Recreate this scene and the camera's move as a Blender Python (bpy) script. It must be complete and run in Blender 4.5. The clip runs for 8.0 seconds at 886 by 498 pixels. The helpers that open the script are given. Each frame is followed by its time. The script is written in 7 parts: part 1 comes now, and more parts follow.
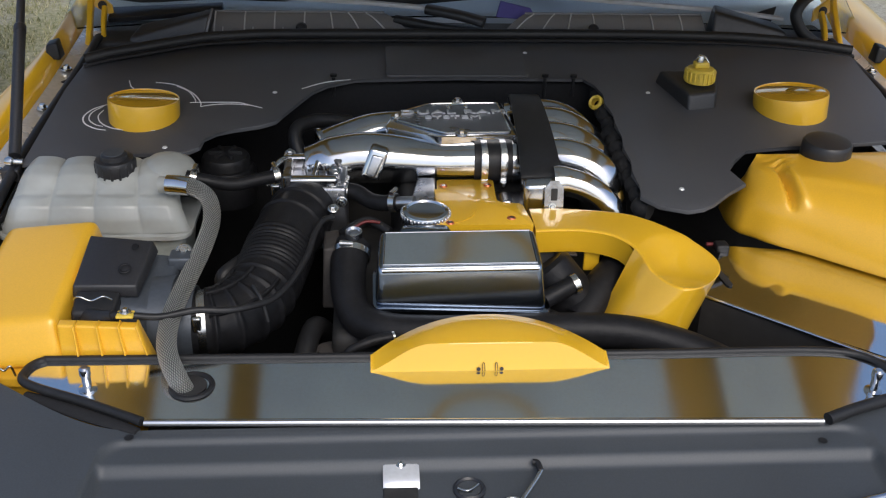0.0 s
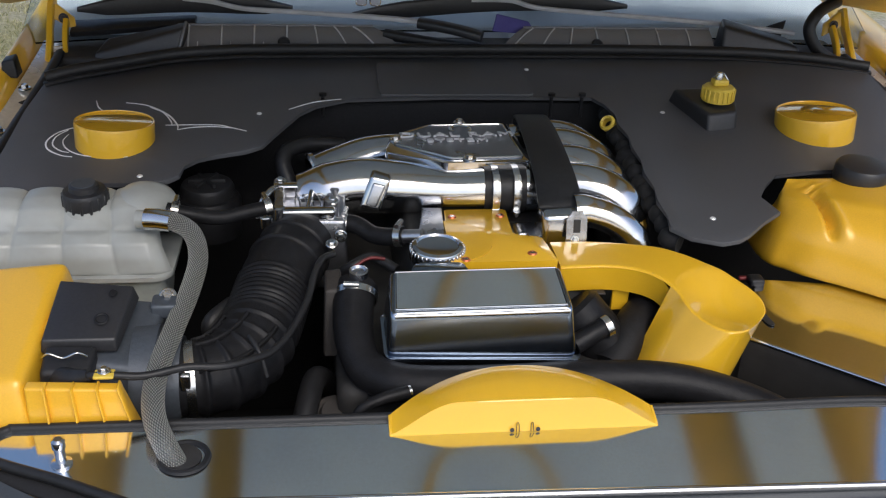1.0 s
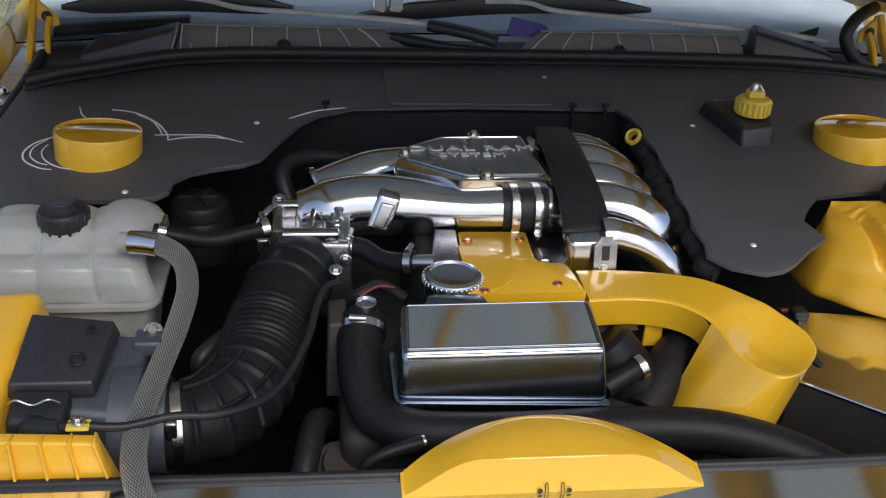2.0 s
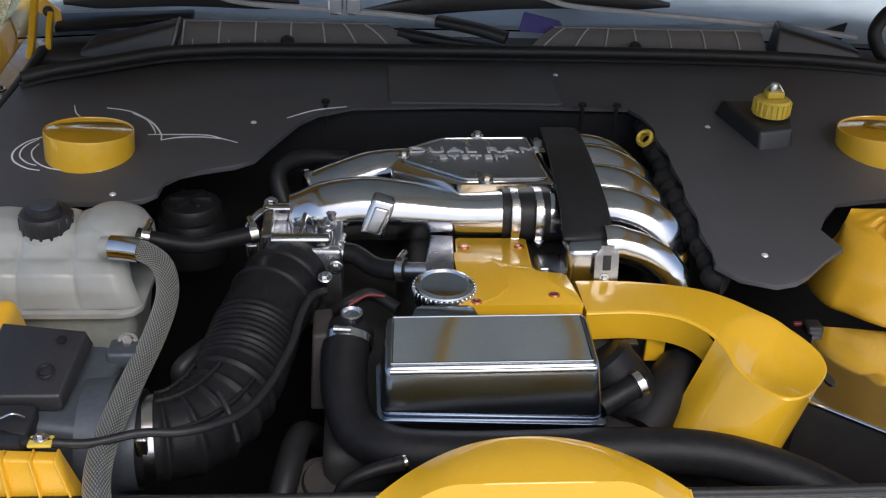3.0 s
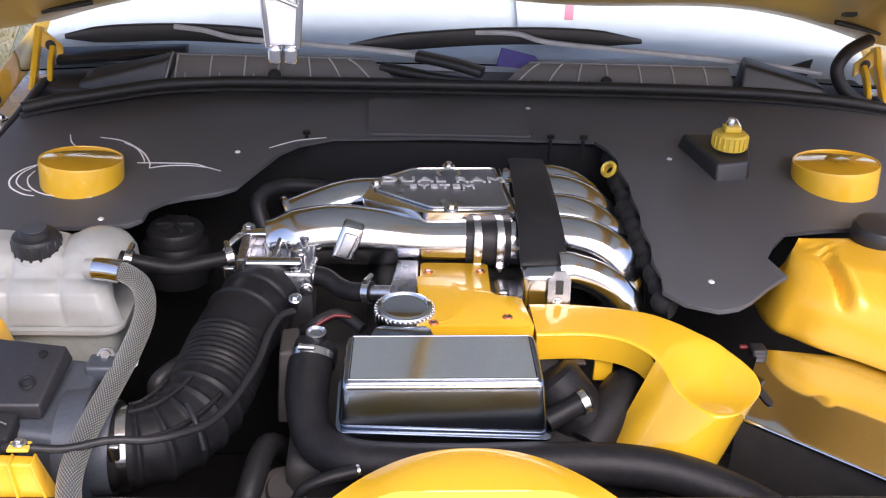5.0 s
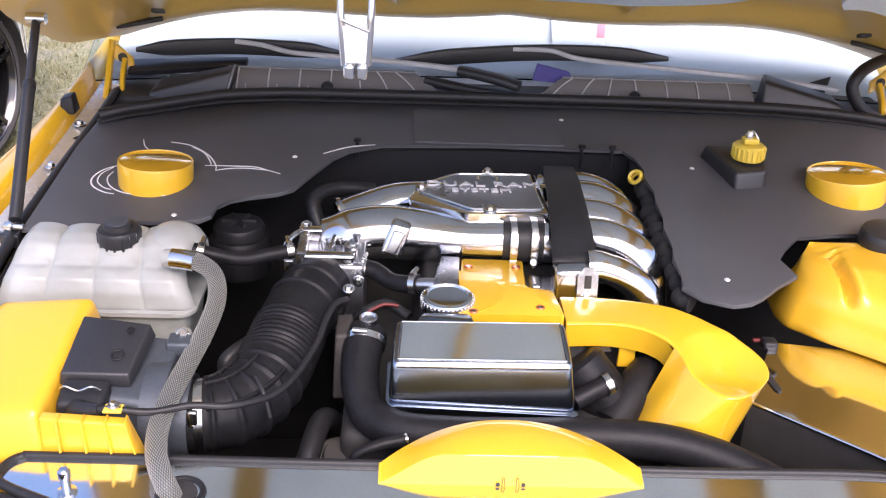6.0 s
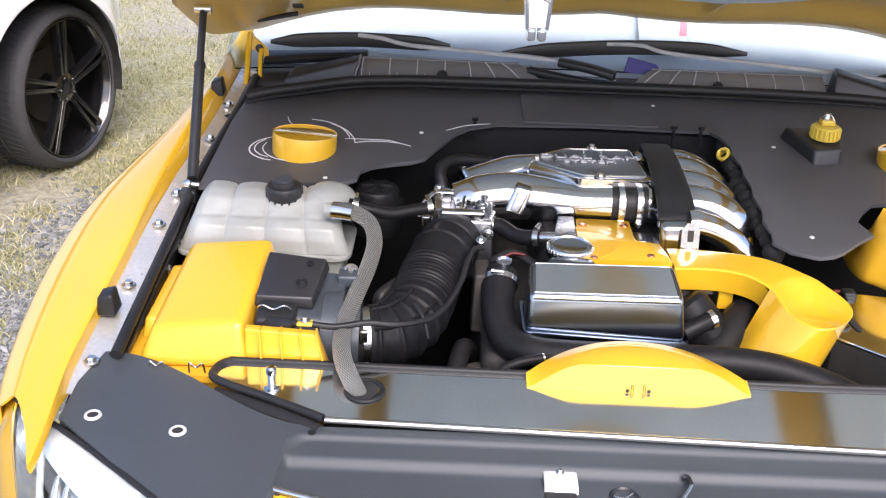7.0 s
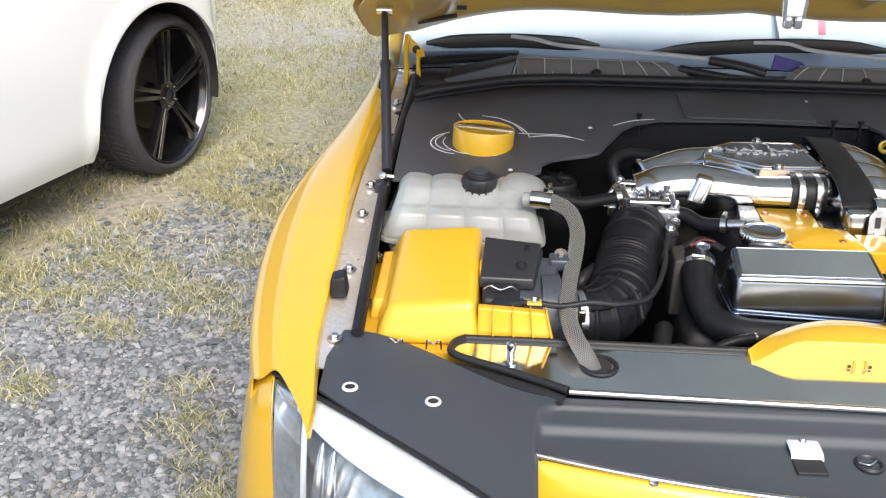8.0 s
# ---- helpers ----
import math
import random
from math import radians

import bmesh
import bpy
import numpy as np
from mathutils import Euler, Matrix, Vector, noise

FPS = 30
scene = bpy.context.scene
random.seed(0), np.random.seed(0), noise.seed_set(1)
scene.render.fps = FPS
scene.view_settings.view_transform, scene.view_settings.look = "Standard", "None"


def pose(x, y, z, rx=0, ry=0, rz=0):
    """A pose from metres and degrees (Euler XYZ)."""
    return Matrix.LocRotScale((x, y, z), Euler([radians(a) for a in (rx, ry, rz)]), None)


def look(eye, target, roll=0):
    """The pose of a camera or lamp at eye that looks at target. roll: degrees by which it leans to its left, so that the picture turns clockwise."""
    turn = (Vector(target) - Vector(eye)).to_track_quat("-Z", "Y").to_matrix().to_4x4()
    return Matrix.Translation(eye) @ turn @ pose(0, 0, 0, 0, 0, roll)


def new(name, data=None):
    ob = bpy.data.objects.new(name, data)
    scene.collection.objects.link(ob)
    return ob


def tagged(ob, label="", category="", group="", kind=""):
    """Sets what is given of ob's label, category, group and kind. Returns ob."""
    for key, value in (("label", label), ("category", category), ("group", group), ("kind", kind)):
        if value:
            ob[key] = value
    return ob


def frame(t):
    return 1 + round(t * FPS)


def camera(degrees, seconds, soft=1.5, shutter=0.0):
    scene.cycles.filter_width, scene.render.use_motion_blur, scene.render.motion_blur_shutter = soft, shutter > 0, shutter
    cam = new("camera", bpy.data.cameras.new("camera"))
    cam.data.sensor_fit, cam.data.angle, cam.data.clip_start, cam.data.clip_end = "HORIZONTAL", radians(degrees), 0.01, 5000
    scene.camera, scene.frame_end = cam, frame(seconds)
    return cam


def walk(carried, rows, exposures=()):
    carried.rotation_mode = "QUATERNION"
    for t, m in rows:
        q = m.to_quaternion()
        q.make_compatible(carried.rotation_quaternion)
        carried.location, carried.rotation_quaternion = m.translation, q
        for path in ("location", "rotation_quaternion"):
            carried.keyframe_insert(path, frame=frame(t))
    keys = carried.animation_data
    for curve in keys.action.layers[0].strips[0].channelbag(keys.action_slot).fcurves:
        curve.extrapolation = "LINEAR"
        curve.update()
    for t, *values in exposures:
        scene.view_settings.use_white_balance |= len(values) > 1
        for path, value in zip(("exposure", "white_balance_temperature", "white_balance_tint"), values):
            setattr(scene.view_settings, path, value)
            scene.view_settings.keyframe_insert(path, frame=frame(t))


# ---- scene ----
cam = camera(48.0, 8.0, soft=1.2)
METRES, EYE, TILT, LEAN, TURN = 1.05, 1.45, -29.0, 0.0, 0.0
PATH = [
    (0, (-0.145, -0.852, 1.498), (-0.005, 0.892, 0.529), 1.7),
    (0.5, (-0.179, -0.781, 1.479), (0.014, 0.966, 0.525), 2.1),
    (1, (-0.211, -0.708, 1.456), (0.025, 1.041, 0.514), 2.6),
    (1.5, (-0.232, -0.639, 1.437), (0.034, 1.107, 0.498), 3.5),
    (3, (-0.164, -0.54, 1.427), (0.005, 1.204, 0.462), 2.7),
    (3.5, (-0.135, -0.54, 1.438), (0.021, 1.203, 0.47), 2.6),
    (4, (-0.105, -0.549, 1.451), (0.044, 1.196, 0.485), 2.5),
    (5.5, (-0.106, -0.657, 1.485), (0.008, 1.121, 0.576), 2.8),
    (6, (-0.126, -0.729, 1.507), (-0.053, 1.052, 0.6), 2.6),
    (6.5, (-0.178, -0.847, 1.501), (-0.143, 0.95, 0.624), 2.3),
    (7, (-0.266, -0.956, 1.507), (-0.258, 0.844, 0.635), 2.5),
    (7.5, (-0.383, -1.017, 1.505), (-0.427, 0.785, 0.638), 2.1),
    (8, (-0.526, -1.038, 1.491), (-0.574, 0.771, 0.64), 1.6),
]
EXPOSURES = [(0.0, 0.22, 6250, 10), (1.0, 0.26, 6250, 10), (1.5, 0.12, 6250, 11), (3.0, 0.20, 6250, 12), (3.5, 0.33, 6250, 13), (4.0, 0.48, 6250, 15),
             (5.5, 1.36, 6400, 24), (6.0, 1.44, 6400, 24), (6.5, 1.40, 6400, 21), (7.0, 1.30, 6400, 17), (7.5, 1.20, 6450, 13), (8.0, 1.12, 6500, 10)]
walk(cam, [(t, look(eye, target, roll)) for t, eye, target, roll in PATH], EXPOSURES)

# ---------------------------------------------------------------- world, sun, exposure
SUN_ELEV, SUN_TURN = 48.0, 164.0
world = bpy.data.worlds.new("sky")
scene.world = world
world.use_nodes = True
wn = world.node_tree.nodes
sky = wn.new("ShaderNodeTexSky")
sky.sky_type, sky.sun_disc = "NISHITA", False
sky.sun_elevation, sky.sun_rotation = radians(SUN_ELEV), radians(SUN_TURN)
sky.air_density, sky.dust_density, sky.ozone_density = 1.0, 3.0, 1.5
world.node_tree.links.new(sky.outputs[0], wn["Background"].inputs[0])
wn["Background"].inputs[1].default_value = 0.15
sun_data = bpy.data.lights.new("sun", "SUN")
sun_data.energy, sun_data.angle, sun_data.color = 1.1, radians(34), (1.0, 0.955, 0.90)
sun = new("sun", sun_data)
_e, _a = radians(SUN_ELEV), radians(SUN_TURN)
sun.matrix_world = look((0, 0, 0), (-math.sin(_a) * math.cos(_e), -math.cos(_a) * math.cos(_e), -math.sin(_e)))


# ---------------------------------------------------------------- materials
def material(name, base, rough=0.5, metal=0.0, coat=0.0, vary=0.12, grain=60.0, bump=0.0, bump_scale=300.0, blotch=6.0, spec=0.5,
             rough_vary=0.08, tint=None, mix_vary=0.0):
    """A surface with variation at two scales: large blotches and fine grain, with a fine relief."""
    m = bpy.data.materials.new(name)
    m.use_nodes = True
    nt = m.node_tree
    b = nt.nodes["Principled BSDF"]
    b.inputs["Metallic"].default_value = metal
    b.inputs["Coat Weight"].default_value = coat
    b.inputs["Coat Roughness"].default_value = 0.05
    b.inputs["Specular IOR Level"].default_value = spec
    co = nt.nodes.new("ShaderNodeTexCoord")
    big = nt.nodes.new("ShaderNodeTexNoise")
    big.inputs["Scale"].default_value, big.inputs["Detail"].default_value = blotch, 4.0
    fine = nt.nodes.new("ShaderNodeTexNoise")
    fine.inputs["Scale"].default_value, fine.inputs["Detail"].default_value = grain, 3.0
    for n in (big, fine):
        nt.links.new(co.outputs["Object"], n.inputs["Vector"])
    add = nt.nodes.new("ShaderNodeMath")
    add.operation = "ADD"
    nt.links.new(big.outputs[0], add.inputs[0])
    nt.links.new(fine.outputs[0], add.inputs[1])
    ramp = nt.nodes.new("ShaderNodeMapRange")
    ramp.inputs["From Min"].default_value, ramp.inputs["From Max"].default_value = 0.65, 1.35
    nt.links.new(add.outputs[0], ramp.inputs["Value"])
    mix = nt.nodes.new("ShaderNodeMix")
    mix.data_type = "RGBA"
    lo = tint if tint else tuple(c * (1 - vary) for c in base)
    hi = tuple(min(1.0, c * (1 + vary)) for c in base)
    mix.inputs["A"].default_value, mix.inputs["B"].default_value = (*lo, 1), (*hi, 1)
    nt.links.new(ramp.outputs[0], mix.inputs["Factor"])
    nt.links.new(mix.outputs["Result"], b.inputs["Base Color"])
    rr = nt.nodes.new("ShaderNodeMapRange")
    rr.inputs["To Min"].default_value, rr.inputs["To Max"].default_value = max(0.02, rough - rough_vary), min(1, rough + rough_vary)
    nt.links.new(big.outputs[0], rr.inputs["Value"])
    nt.links.new(rr.outputs[0], b.inputs["Roughness"])
    if bump:
        bn = nt.nodes.new("ShaderNodeTexNoise")
        bn.inputs["Scale"].default_value, bn.inputs["Detail"].default_value = bump_scale, 5.0
        nt.links.new(co.outputs["Object"], bn.inputs["Vector"])
        bp = nt.nodes.new("ShaderNodeBump")
        bp.inputs["Strength"].default_value, bp.inputs["Distance"].default_value = bump, 0.001
        nt.links.new(bn.outputs[0], bp.inputs["Height"])
        nt.links.new(bp.outputs[0], b.inputs["Normal"])
    return m


M_PAINT = material("yellow_pearl_paint", (0.76, 0.435, 0.016), 0.36, 0.05, 1.0, 0.07, 900.0, 0.015, 40.0, 3.0)
M_PAINT_MATT = material("yellow_painted_plastic", (0.76, 0.420, 0.024), 0.36, 0.05, 0.35, 0.07, 500.0, 0.10, 120.0, 5.0)
M_CHROME = material("polished_aluminium", (0.62, 0.625, 0.635), 0.15, 1.0, 0.0, 0.08, 40.0, 0.03, 60.0, 9.0, rough_vary=0.05)
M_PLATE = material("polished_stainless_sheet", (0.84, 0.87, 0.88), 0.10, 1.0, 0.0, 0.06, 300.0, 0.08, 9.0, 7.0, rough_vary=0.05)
M_CAST = material("cast_aluminium", (0.50, 0.50, 0.52), 0.28, 1.0, 0.0, 0.18, 90.0, 0.25, 260.0, 14.0)
M_ZINC = material("zinc_plated_steel", (0.62, 0.62, 0.60), 0.25, 1.0, 0.0, 0.15, 200.0, 0.1, 300.0, 20.0)
M_FELT = material("black_vinyl_trim", (0.066, 0.067, 0.072), 0.45, 0.0, 0.0, 0.22, 700.0, 0.30, 1400.0, 5.0, spec=0.45)
M_PANEL = material("dark_grey_trim_panel", (0.050, 0.056, 0.062), 0.46, 0.0, 0.0, 0.16, 500.0, 0.12, 900.0, 5.0)
M_RUBBER = material("black_rubber", (0.016, 0.016, 0.017), 0.44, 0.0, 0.0, 0.3, 160.0, 0.25, 500.0, 14.0, spec=0.34)
M_HOSE = material("black_hose_rubber", (0.011, 0.011, 0.012), 0.46, 0.0, 0.0, 0.4, 120.0, 0.3, 350.0, 16.0, spec=0.20, rough_vary=0.14)
M_PLASTIC = material("black_plastic", (0.022, 0.022, 0.024), 0.38, 0.0, 0.0, 0.25, 260.0, 0.2, 900.0, 8.0)
M_DARK = material("grimy_black_metal", (0.022, 0.021, 0.020), 0.65, 0.0, 0.0, 0.4, 40.0, 0.4, 90.0, 8.0)
M_GREYBOX = material("grey_metal_housing", (0.072, 0.083, 0.098), 0.42, 0.35, 0.0, 0.18, 160.0, 0.2, 400.0, 12.0)
M_TANK = material("milky_plastic", (0.338, 0.350, 0.332), 0.36, 0.0, 0.15, 0.10, 30.0, 0.08, 60.0, 9.0, tint=(0.28, 0.285, 0.258))
M_FOAM = material("black_foam", (0.010, 0.010, 0.011), 0.9, vary=0.3, grain=200.0, bump=0.6, bump_scale=300.0)
M_DUSTY = material("dusty_casting", (0.042, 0.037, 0.033), 0.6, 0.3, vary=0.35, grain=70.0, bump=0.3, bump_scale=200.0)
M_WHITE = material("white_pinstripe_paint", (0.75, 0.75, 0.75), 0.4, vary=0.1)
M_CARWHITE = material("white_car_paint", (0.82, 0.86, 0.88), 0.22, 0.0, 1.0, 0.02, 300.0, 0.02, 20.0, 2.0)
M_TYRE = material("tyre_rubber", (0.046, 0.047, 0.052), 0.72, 0.0, 0.0, 0.25, 120.0, 0.4, 260.0, 10.0)
M_RIM = material("gloss_black_alloy", (0.008, 0.008, 0.009), 0.16, 0.0, 0.8, 0.2, 100.0)
M_RIMEDGE = material("machined_alloy", (0.16, 0.16, 0.17), 0.3, 1.0)
M_BLUE = material("blue_cloth", (0.10, 0.09, 0.32), 0.7)
M_RED = material("red_insulation", (0.14, 0.018, 0.018), 0.5)
M_PAPER = material("white_paper", (0.85, 0.85, 0.84), 0.7, vary=0.03)
# pale blue chosen to brighten and cool what the polished parts reflect
M_PAD = material("unseen_reflecting_liner", (0.66, 0.80, 0.97), 0.9, vary=0.15, grain=250.0, bump=0.3, bump_scale=700.0)
# pale grey that stands in for the sky's reflection in the windscreen
M_SKY_SHEET = material("painted_sky_reflection", (0.60, 0.605, 0.62), 0.55, vary=0.06, blotch=2.5, grain=14.0)
M_LAMPWHITE = material("bright_lamp_bezel", (0.80, 0.82, 0.83), 0.18, 0.35, vary=0.04)
M_COWL = material("weathered_black_plastic", (0.17, 0.17, 0.178), 0.33, vary=0.10, grain=400.0, bump=0.06, bump_scale=900.0, blotch=5.0)
# lighter than the cowl panel, for its ribs and the wiper arms
M_COWLRIB = material("light_grey_plastic", (0.46, 0.46, 0.47), 0.5, vary=0.2)
M_STRIP = material("brushed_stainless_strip", (0.80, 0.775, 0.71), 0.26, 0.65, 0.0, 0.12, 160.0, 0.12, 90.0, 9.0, rough_vary=0.10)
M_SATIN = material("satin_aluminium", (0.82, 0.82, 0.82), 0.33, 0.45, vary=0.08, grain=200.0, blotch=8.0)
M_PINK = material("pink_paper", (0.8, 0.25, 0.3), 0.7, vary=0.05)
M_TREAD = material("yellow_cap_plastic", (0.70, 0.50, 0.06), 0.40, 0.0, 0.2, 0.1, 200.0)


def braid_material():
    m = material("steel_braid", (0.46, 0.45, 0.41), 0.36, 0.6, vary=0.25, grain=400.0)
    nt = m.node_tree
    b = nt.nodes["Principled BSDF"]
    uv = nt.nodes.new("ShaderNodeUVMap")
    bumps = []
    for turn in (38, -38):
        mp = nt.nodes.new("ShaderNodeMapping")
        mp.inputs["Rotation"].default_value = (0, 0, radians(turn))
        wv = nt.nodes.new("ShaderNodeTexWave")
        wv.inputs["Scale"].default_value = 105.0
        nt.links.new(uv.outputs[0], mp.inputs[0])
        nt.links.new(mp.outputs[0], wv.inputs["Vector"])
        bumps.append(wv)
    mx = nt.nodes.new("ShaderNodeMath")
    mx.operation = "MULTIPLY"
    nt.links.new(bumps[0].outputs["Fac"], mx.inputs[0])
    nt.links.new(bumps[1].outputs["Fac"], mx.inputs[1])
    bp = nt.nodes.new("ShaderNodeBump")
    bp.inputs["Strength"].default_value, bp.inputs["Distance"].default_value = 1.0, 0.003
    nt.links.new(mx.outputs[0], bp.inputs["Height"])
    weave = nt.nodes.new("ShaderNodeMix")
    weave.data_type = "RGBA"
    weave.inputs["A"].default_value, weave.inputs["B"].default_value = (0.14, 0.14, 0.125, 1), (0.66, 0.645, 0.59, 1)
    gap = nt.nodes.new("ShaderNodeMapRange")
    gap.inputs["From Min"].default_value, gap.inputs["From Max"].default_value = 0.02, 0.35
    nt.links.new(mx.outputs[0], gap.inputs["Value"])
    nt.links.new(gap.outputs[0], weave.inputs["Factor"])
    nt.links.new(weave.outputs["Result"], b.inputs["Base Color"])
    nt.links.new(bp.outputs[0], b.inputs["Normal"])
    return m


M_BRAID = braid_material()


def glass_material(name, tint, rough=0.02, alpha_mix=0.0):
    m = bpy.data.materials.new(name)
    m.use_nodes = True
    b = m.node_tree.nodes["Principled BSDF"]
    b.inputs["Base Color"].default_value = (*tint, 1)
    b.inputs["Roughness"].default_value = rough
    b.inputs["Transmission Weight"].default_value = 1.0
    b.inputs["IOR"].default_value = 1.5
    return m


M_GLASS = glass_material("windscreen_glass", (0.80, 0.88, 0.90))
M_LENS = glass_material("headlight_lens", (0.95, 0.97, 0.98))


# ---------------------------------------------------------------- building helpers
def finish(ob, angle=38.0):
    me = ob.data
    me.shade_smooth()
    bm = bmesh.new()
    bm.from_mesh(me)
    lim = radians(angle)
    for e in bm.edges:
        e.smooth = len(e.link_faces) == 2 and e.calc_face_angle(0.0) < lim
    bm.to_mesh(me)
    bm.free()
    return ob


def part(name, bm, mat, parent=None, label="", angle=38.0):
    me = bpy.data.meshes.new(name)
    if parent is not None:
        m, up = parent.matrix_basis.copy(), parent.parent
        while up is not None:
            m, up = up.matrix_basis @ m, up.parent
        bm.transform(m.inverted())
    bmesh.ops.recalc_face_normals(bm, faces=bm.faces[:])
    bm.to_mesh(me)
    bm.free()
    me.materials.append(mat)
    ob = new(name, me)
    ob.parent = parent
    if label:
        ob["label"] = label
    return finish(ob, angle)


def thing(name, loc, label, category, group="", kind=""):
    ob = new(name)
    ob.empty_display_size = 0.05
    ob.matrix_basis = Matrix.Translation(loc)
    return tagged(ob, label, category, group, kind)


def solo(name, bm, mat, label, category, group="", kind="", angle=38.0):
    return tagged(part(name, bm, mat, None, "", angle), label, category, group, kind)


def smooth_path(pts, per=8):
    """Catmull-Rom through the points."""
    pts = [Vector(p) for p in pts]
    out = []
    for i in range(len(pts) - 1):
        p0, p1, p2, p3 = pts[max(i - 1, 0)], pts[i], pts[i + 1], pts[min(i + 2, len(pts) - 1)]
        for k in range(per):
            t = k / per
            out.append(0.5 * ((2 * p1) + (p2 - p0) * t + (2 * p0 - 5 * p1 + 4 * p2 - p3) * t * t + (3 * p1 - p0 - 3 * p2 + p3) * t ** 3))
    out.append(pts[-1])
    return out


def circle(n=20):
    return [(math.cos(2 * math.pi * i / n), math.sin(2 * math.pi * i / n)) for i in range(n)]


def squircle(n=32, p=4.0):
    out = []
    for i in range(n):
        c, s = math.cos(2 * math.pi * i / n), math.sin(2 * math.pi * i / n)
        r = (abs(c) ** p + abs(s) ** p) ** (-1 / p)
        out.append((c * r, s * r))
    return out


def sweep(pts, radius, section=None, per=8, up=None, caps=True, smooth=True, bm=None, uv=False):
    """A tube along a path. radius: number, or function of 0..1 giving one or two half-widths (across, up)."""
    path = smooth_path(pts, per) if smooth else [Vector(p) for p in pts]
    section = section or circle(20)
    own = bm is None
    bm = bm or bmesh.new()
    lay = bm.loops.layers.uv.verify() if uv else None
    n = len(path)
    lens = [0.0]
    for a, b in zip(path, path[1:]):
        lens.append(lens[-1] + (b - a).length)
    rings, side = [], None
    for i, p in enumerate(path):
        t = (path[min(i + 1, n - 1)] - path[max(i - 1, 0)]).normalized()
        if up is not None:
            side = t.cross(Vector(up)).normalized()
        elif side is None:
            side = t.cross(Vector((0, 0, 1)))
            side = (side if side.length > 0.1 else t.cross(Vector((0, 1, 0)))).normalized()
        else:
            side = (side - t * side.dot(t)).normalized()
        top = side.cross(t).normalized()
        r = radius(lens[i] / lens[-1]) if callable(radius) else radius
        rx, rz = r if isinstance(r, tuple) else (r, r)
        rings.append([bm.verts.new(p + side * (a * rx) + top * (b * rz)) for a, b in section])
    m = len(section)
    for i in range(n - 1):
        for k in range(m):
            f = bm.faces.new((rings[i][k], rings[i][(k + 1) % m], rings[i + 1][(k + 1) % m], rings[i + 1][k]))
            if uv:
                for lp, (a, b) in zip(f.loops, ((k, i), (k + 1, i), (k + 1, i + 1), (k, i + 1))):
                    lp[lay].uv = (a / m * 0.1, lens[b])
    if caps:
        bm.faces.new(rings[0])
        bm.faces.new(rings[-1])
    return bm


def lathe(profile, centre, axis=(0, 0, 1), n=32, bm=None):
    """Turns a profile of (radius, height) round an axis through centre."""
    bm = bm or bmesh.new()
    q = Vector((0, 0, 1)).rotation_difference(Vector(axis).normalized()).to_matrix()
    c = Vector(centre)
    rings = []
    for r, h in profile:
        if r < 1e-6:
            rings.append([bm.verts.new(c + q @ Vector((0, 0, h)))])
        else:
            rings.append([bm.verts.new(c + q @ Vector((r * a, r * b, h))) for a, b in circle(n)])
    for a, b in zip(rings, rings[1:]):
        for k in range(n):
            if len(a) == 1 and len(b) == 1:
                break
            if len(a) == 1:
                bm.faces.new((a[0], b[k], b[(k + 1) % n]))
            elif len(b) == 1:
                bm.faces.new((a[k], a[(k + 1) % n], b[0]))
            else:
                bm.faces.new((a[k], a[(k + 1) % n], b[(k + 1) % n], b[k]))
    return bm


def block(lo, hi, bevel=0.004, seg=3, bm=None, m=None):
    """A box with rounded edges."""
    own = bmesh.new()
    bmesh.ops.create_cube(own, size=1.0)
    lo, hi = Vector(lo), Vector(hi)
    bmesh.ops.scale(own, vec=hi - lo, verts=own.verts)
    if bevel:
        bmesh.ops.bevel(own, geom=own.edges[:] + own.verts[:], offset=bevel, segments=seg, profile=0.6, affect="EDGES")
    bmesh.ops.translate(own, vec=(lo + hi) / 2, verts=own.verts)
    if m is not None:
        own.transform(m)
    if bm is None:
        return own
    return join(bm, own)


def join(bm, other):
    me = bpy.data.meshes.new("tmp")
    other.to_mesh(me)
    other.free()
    bm.from_mesh(me)
    bpy.data.meshes.remove(me)
    return bm


def hexa(corners, bevel=0.006, seg=3):
    """A box from eight corners: four below, four above, in the same turn; edges rounded."""
    bm = bmesh.new()
    v = [bm.verts.new(c) for c in corners]
    for f in ((0, 3, 2, 1), (4, 5, 6, 7), (0, 1, 5, 4), (1, 2, 6, 5), (2, 3, 7, 6), (3, 0, 4, 7)):
        bm.faces.new([v[i] for i in f])
    if bevel:
        bmesh.ops.bevel(bm, geom=bm.edges[:] + bm.verts[:], offset=bevel, segments=seg, profile=0.6, affect="EDGES")
    return bm


def slab(outline, height, thick, bevel=0.0, grid=0.0):
    """A sheet with that outline (x, y), lying at z = height(x, y), of some thickness."""
    bm = bmesh.new()
    top = [bm.verts.new((x, y, height(x, y))) for x, y in outline]
    low = [bm.verts.new((x, y, height(x, y) - thick)) for x, y in outline]
    n = len(outline)
    faces = [bm.faces.new(top), bm.faces.new(low[::-1])]
    for k in range(n):
        bm.faces.new((top[k], low[k], low[(k + 1) % n], top[(k + 1) % n]))
    if bevel:
        edges = [e for e in faces[0].edges]
        bmesh.ops.bevel(bm, geom=edges, offset=bevel, segments=2, profile=0.5, affect="EDGES")
    return bm


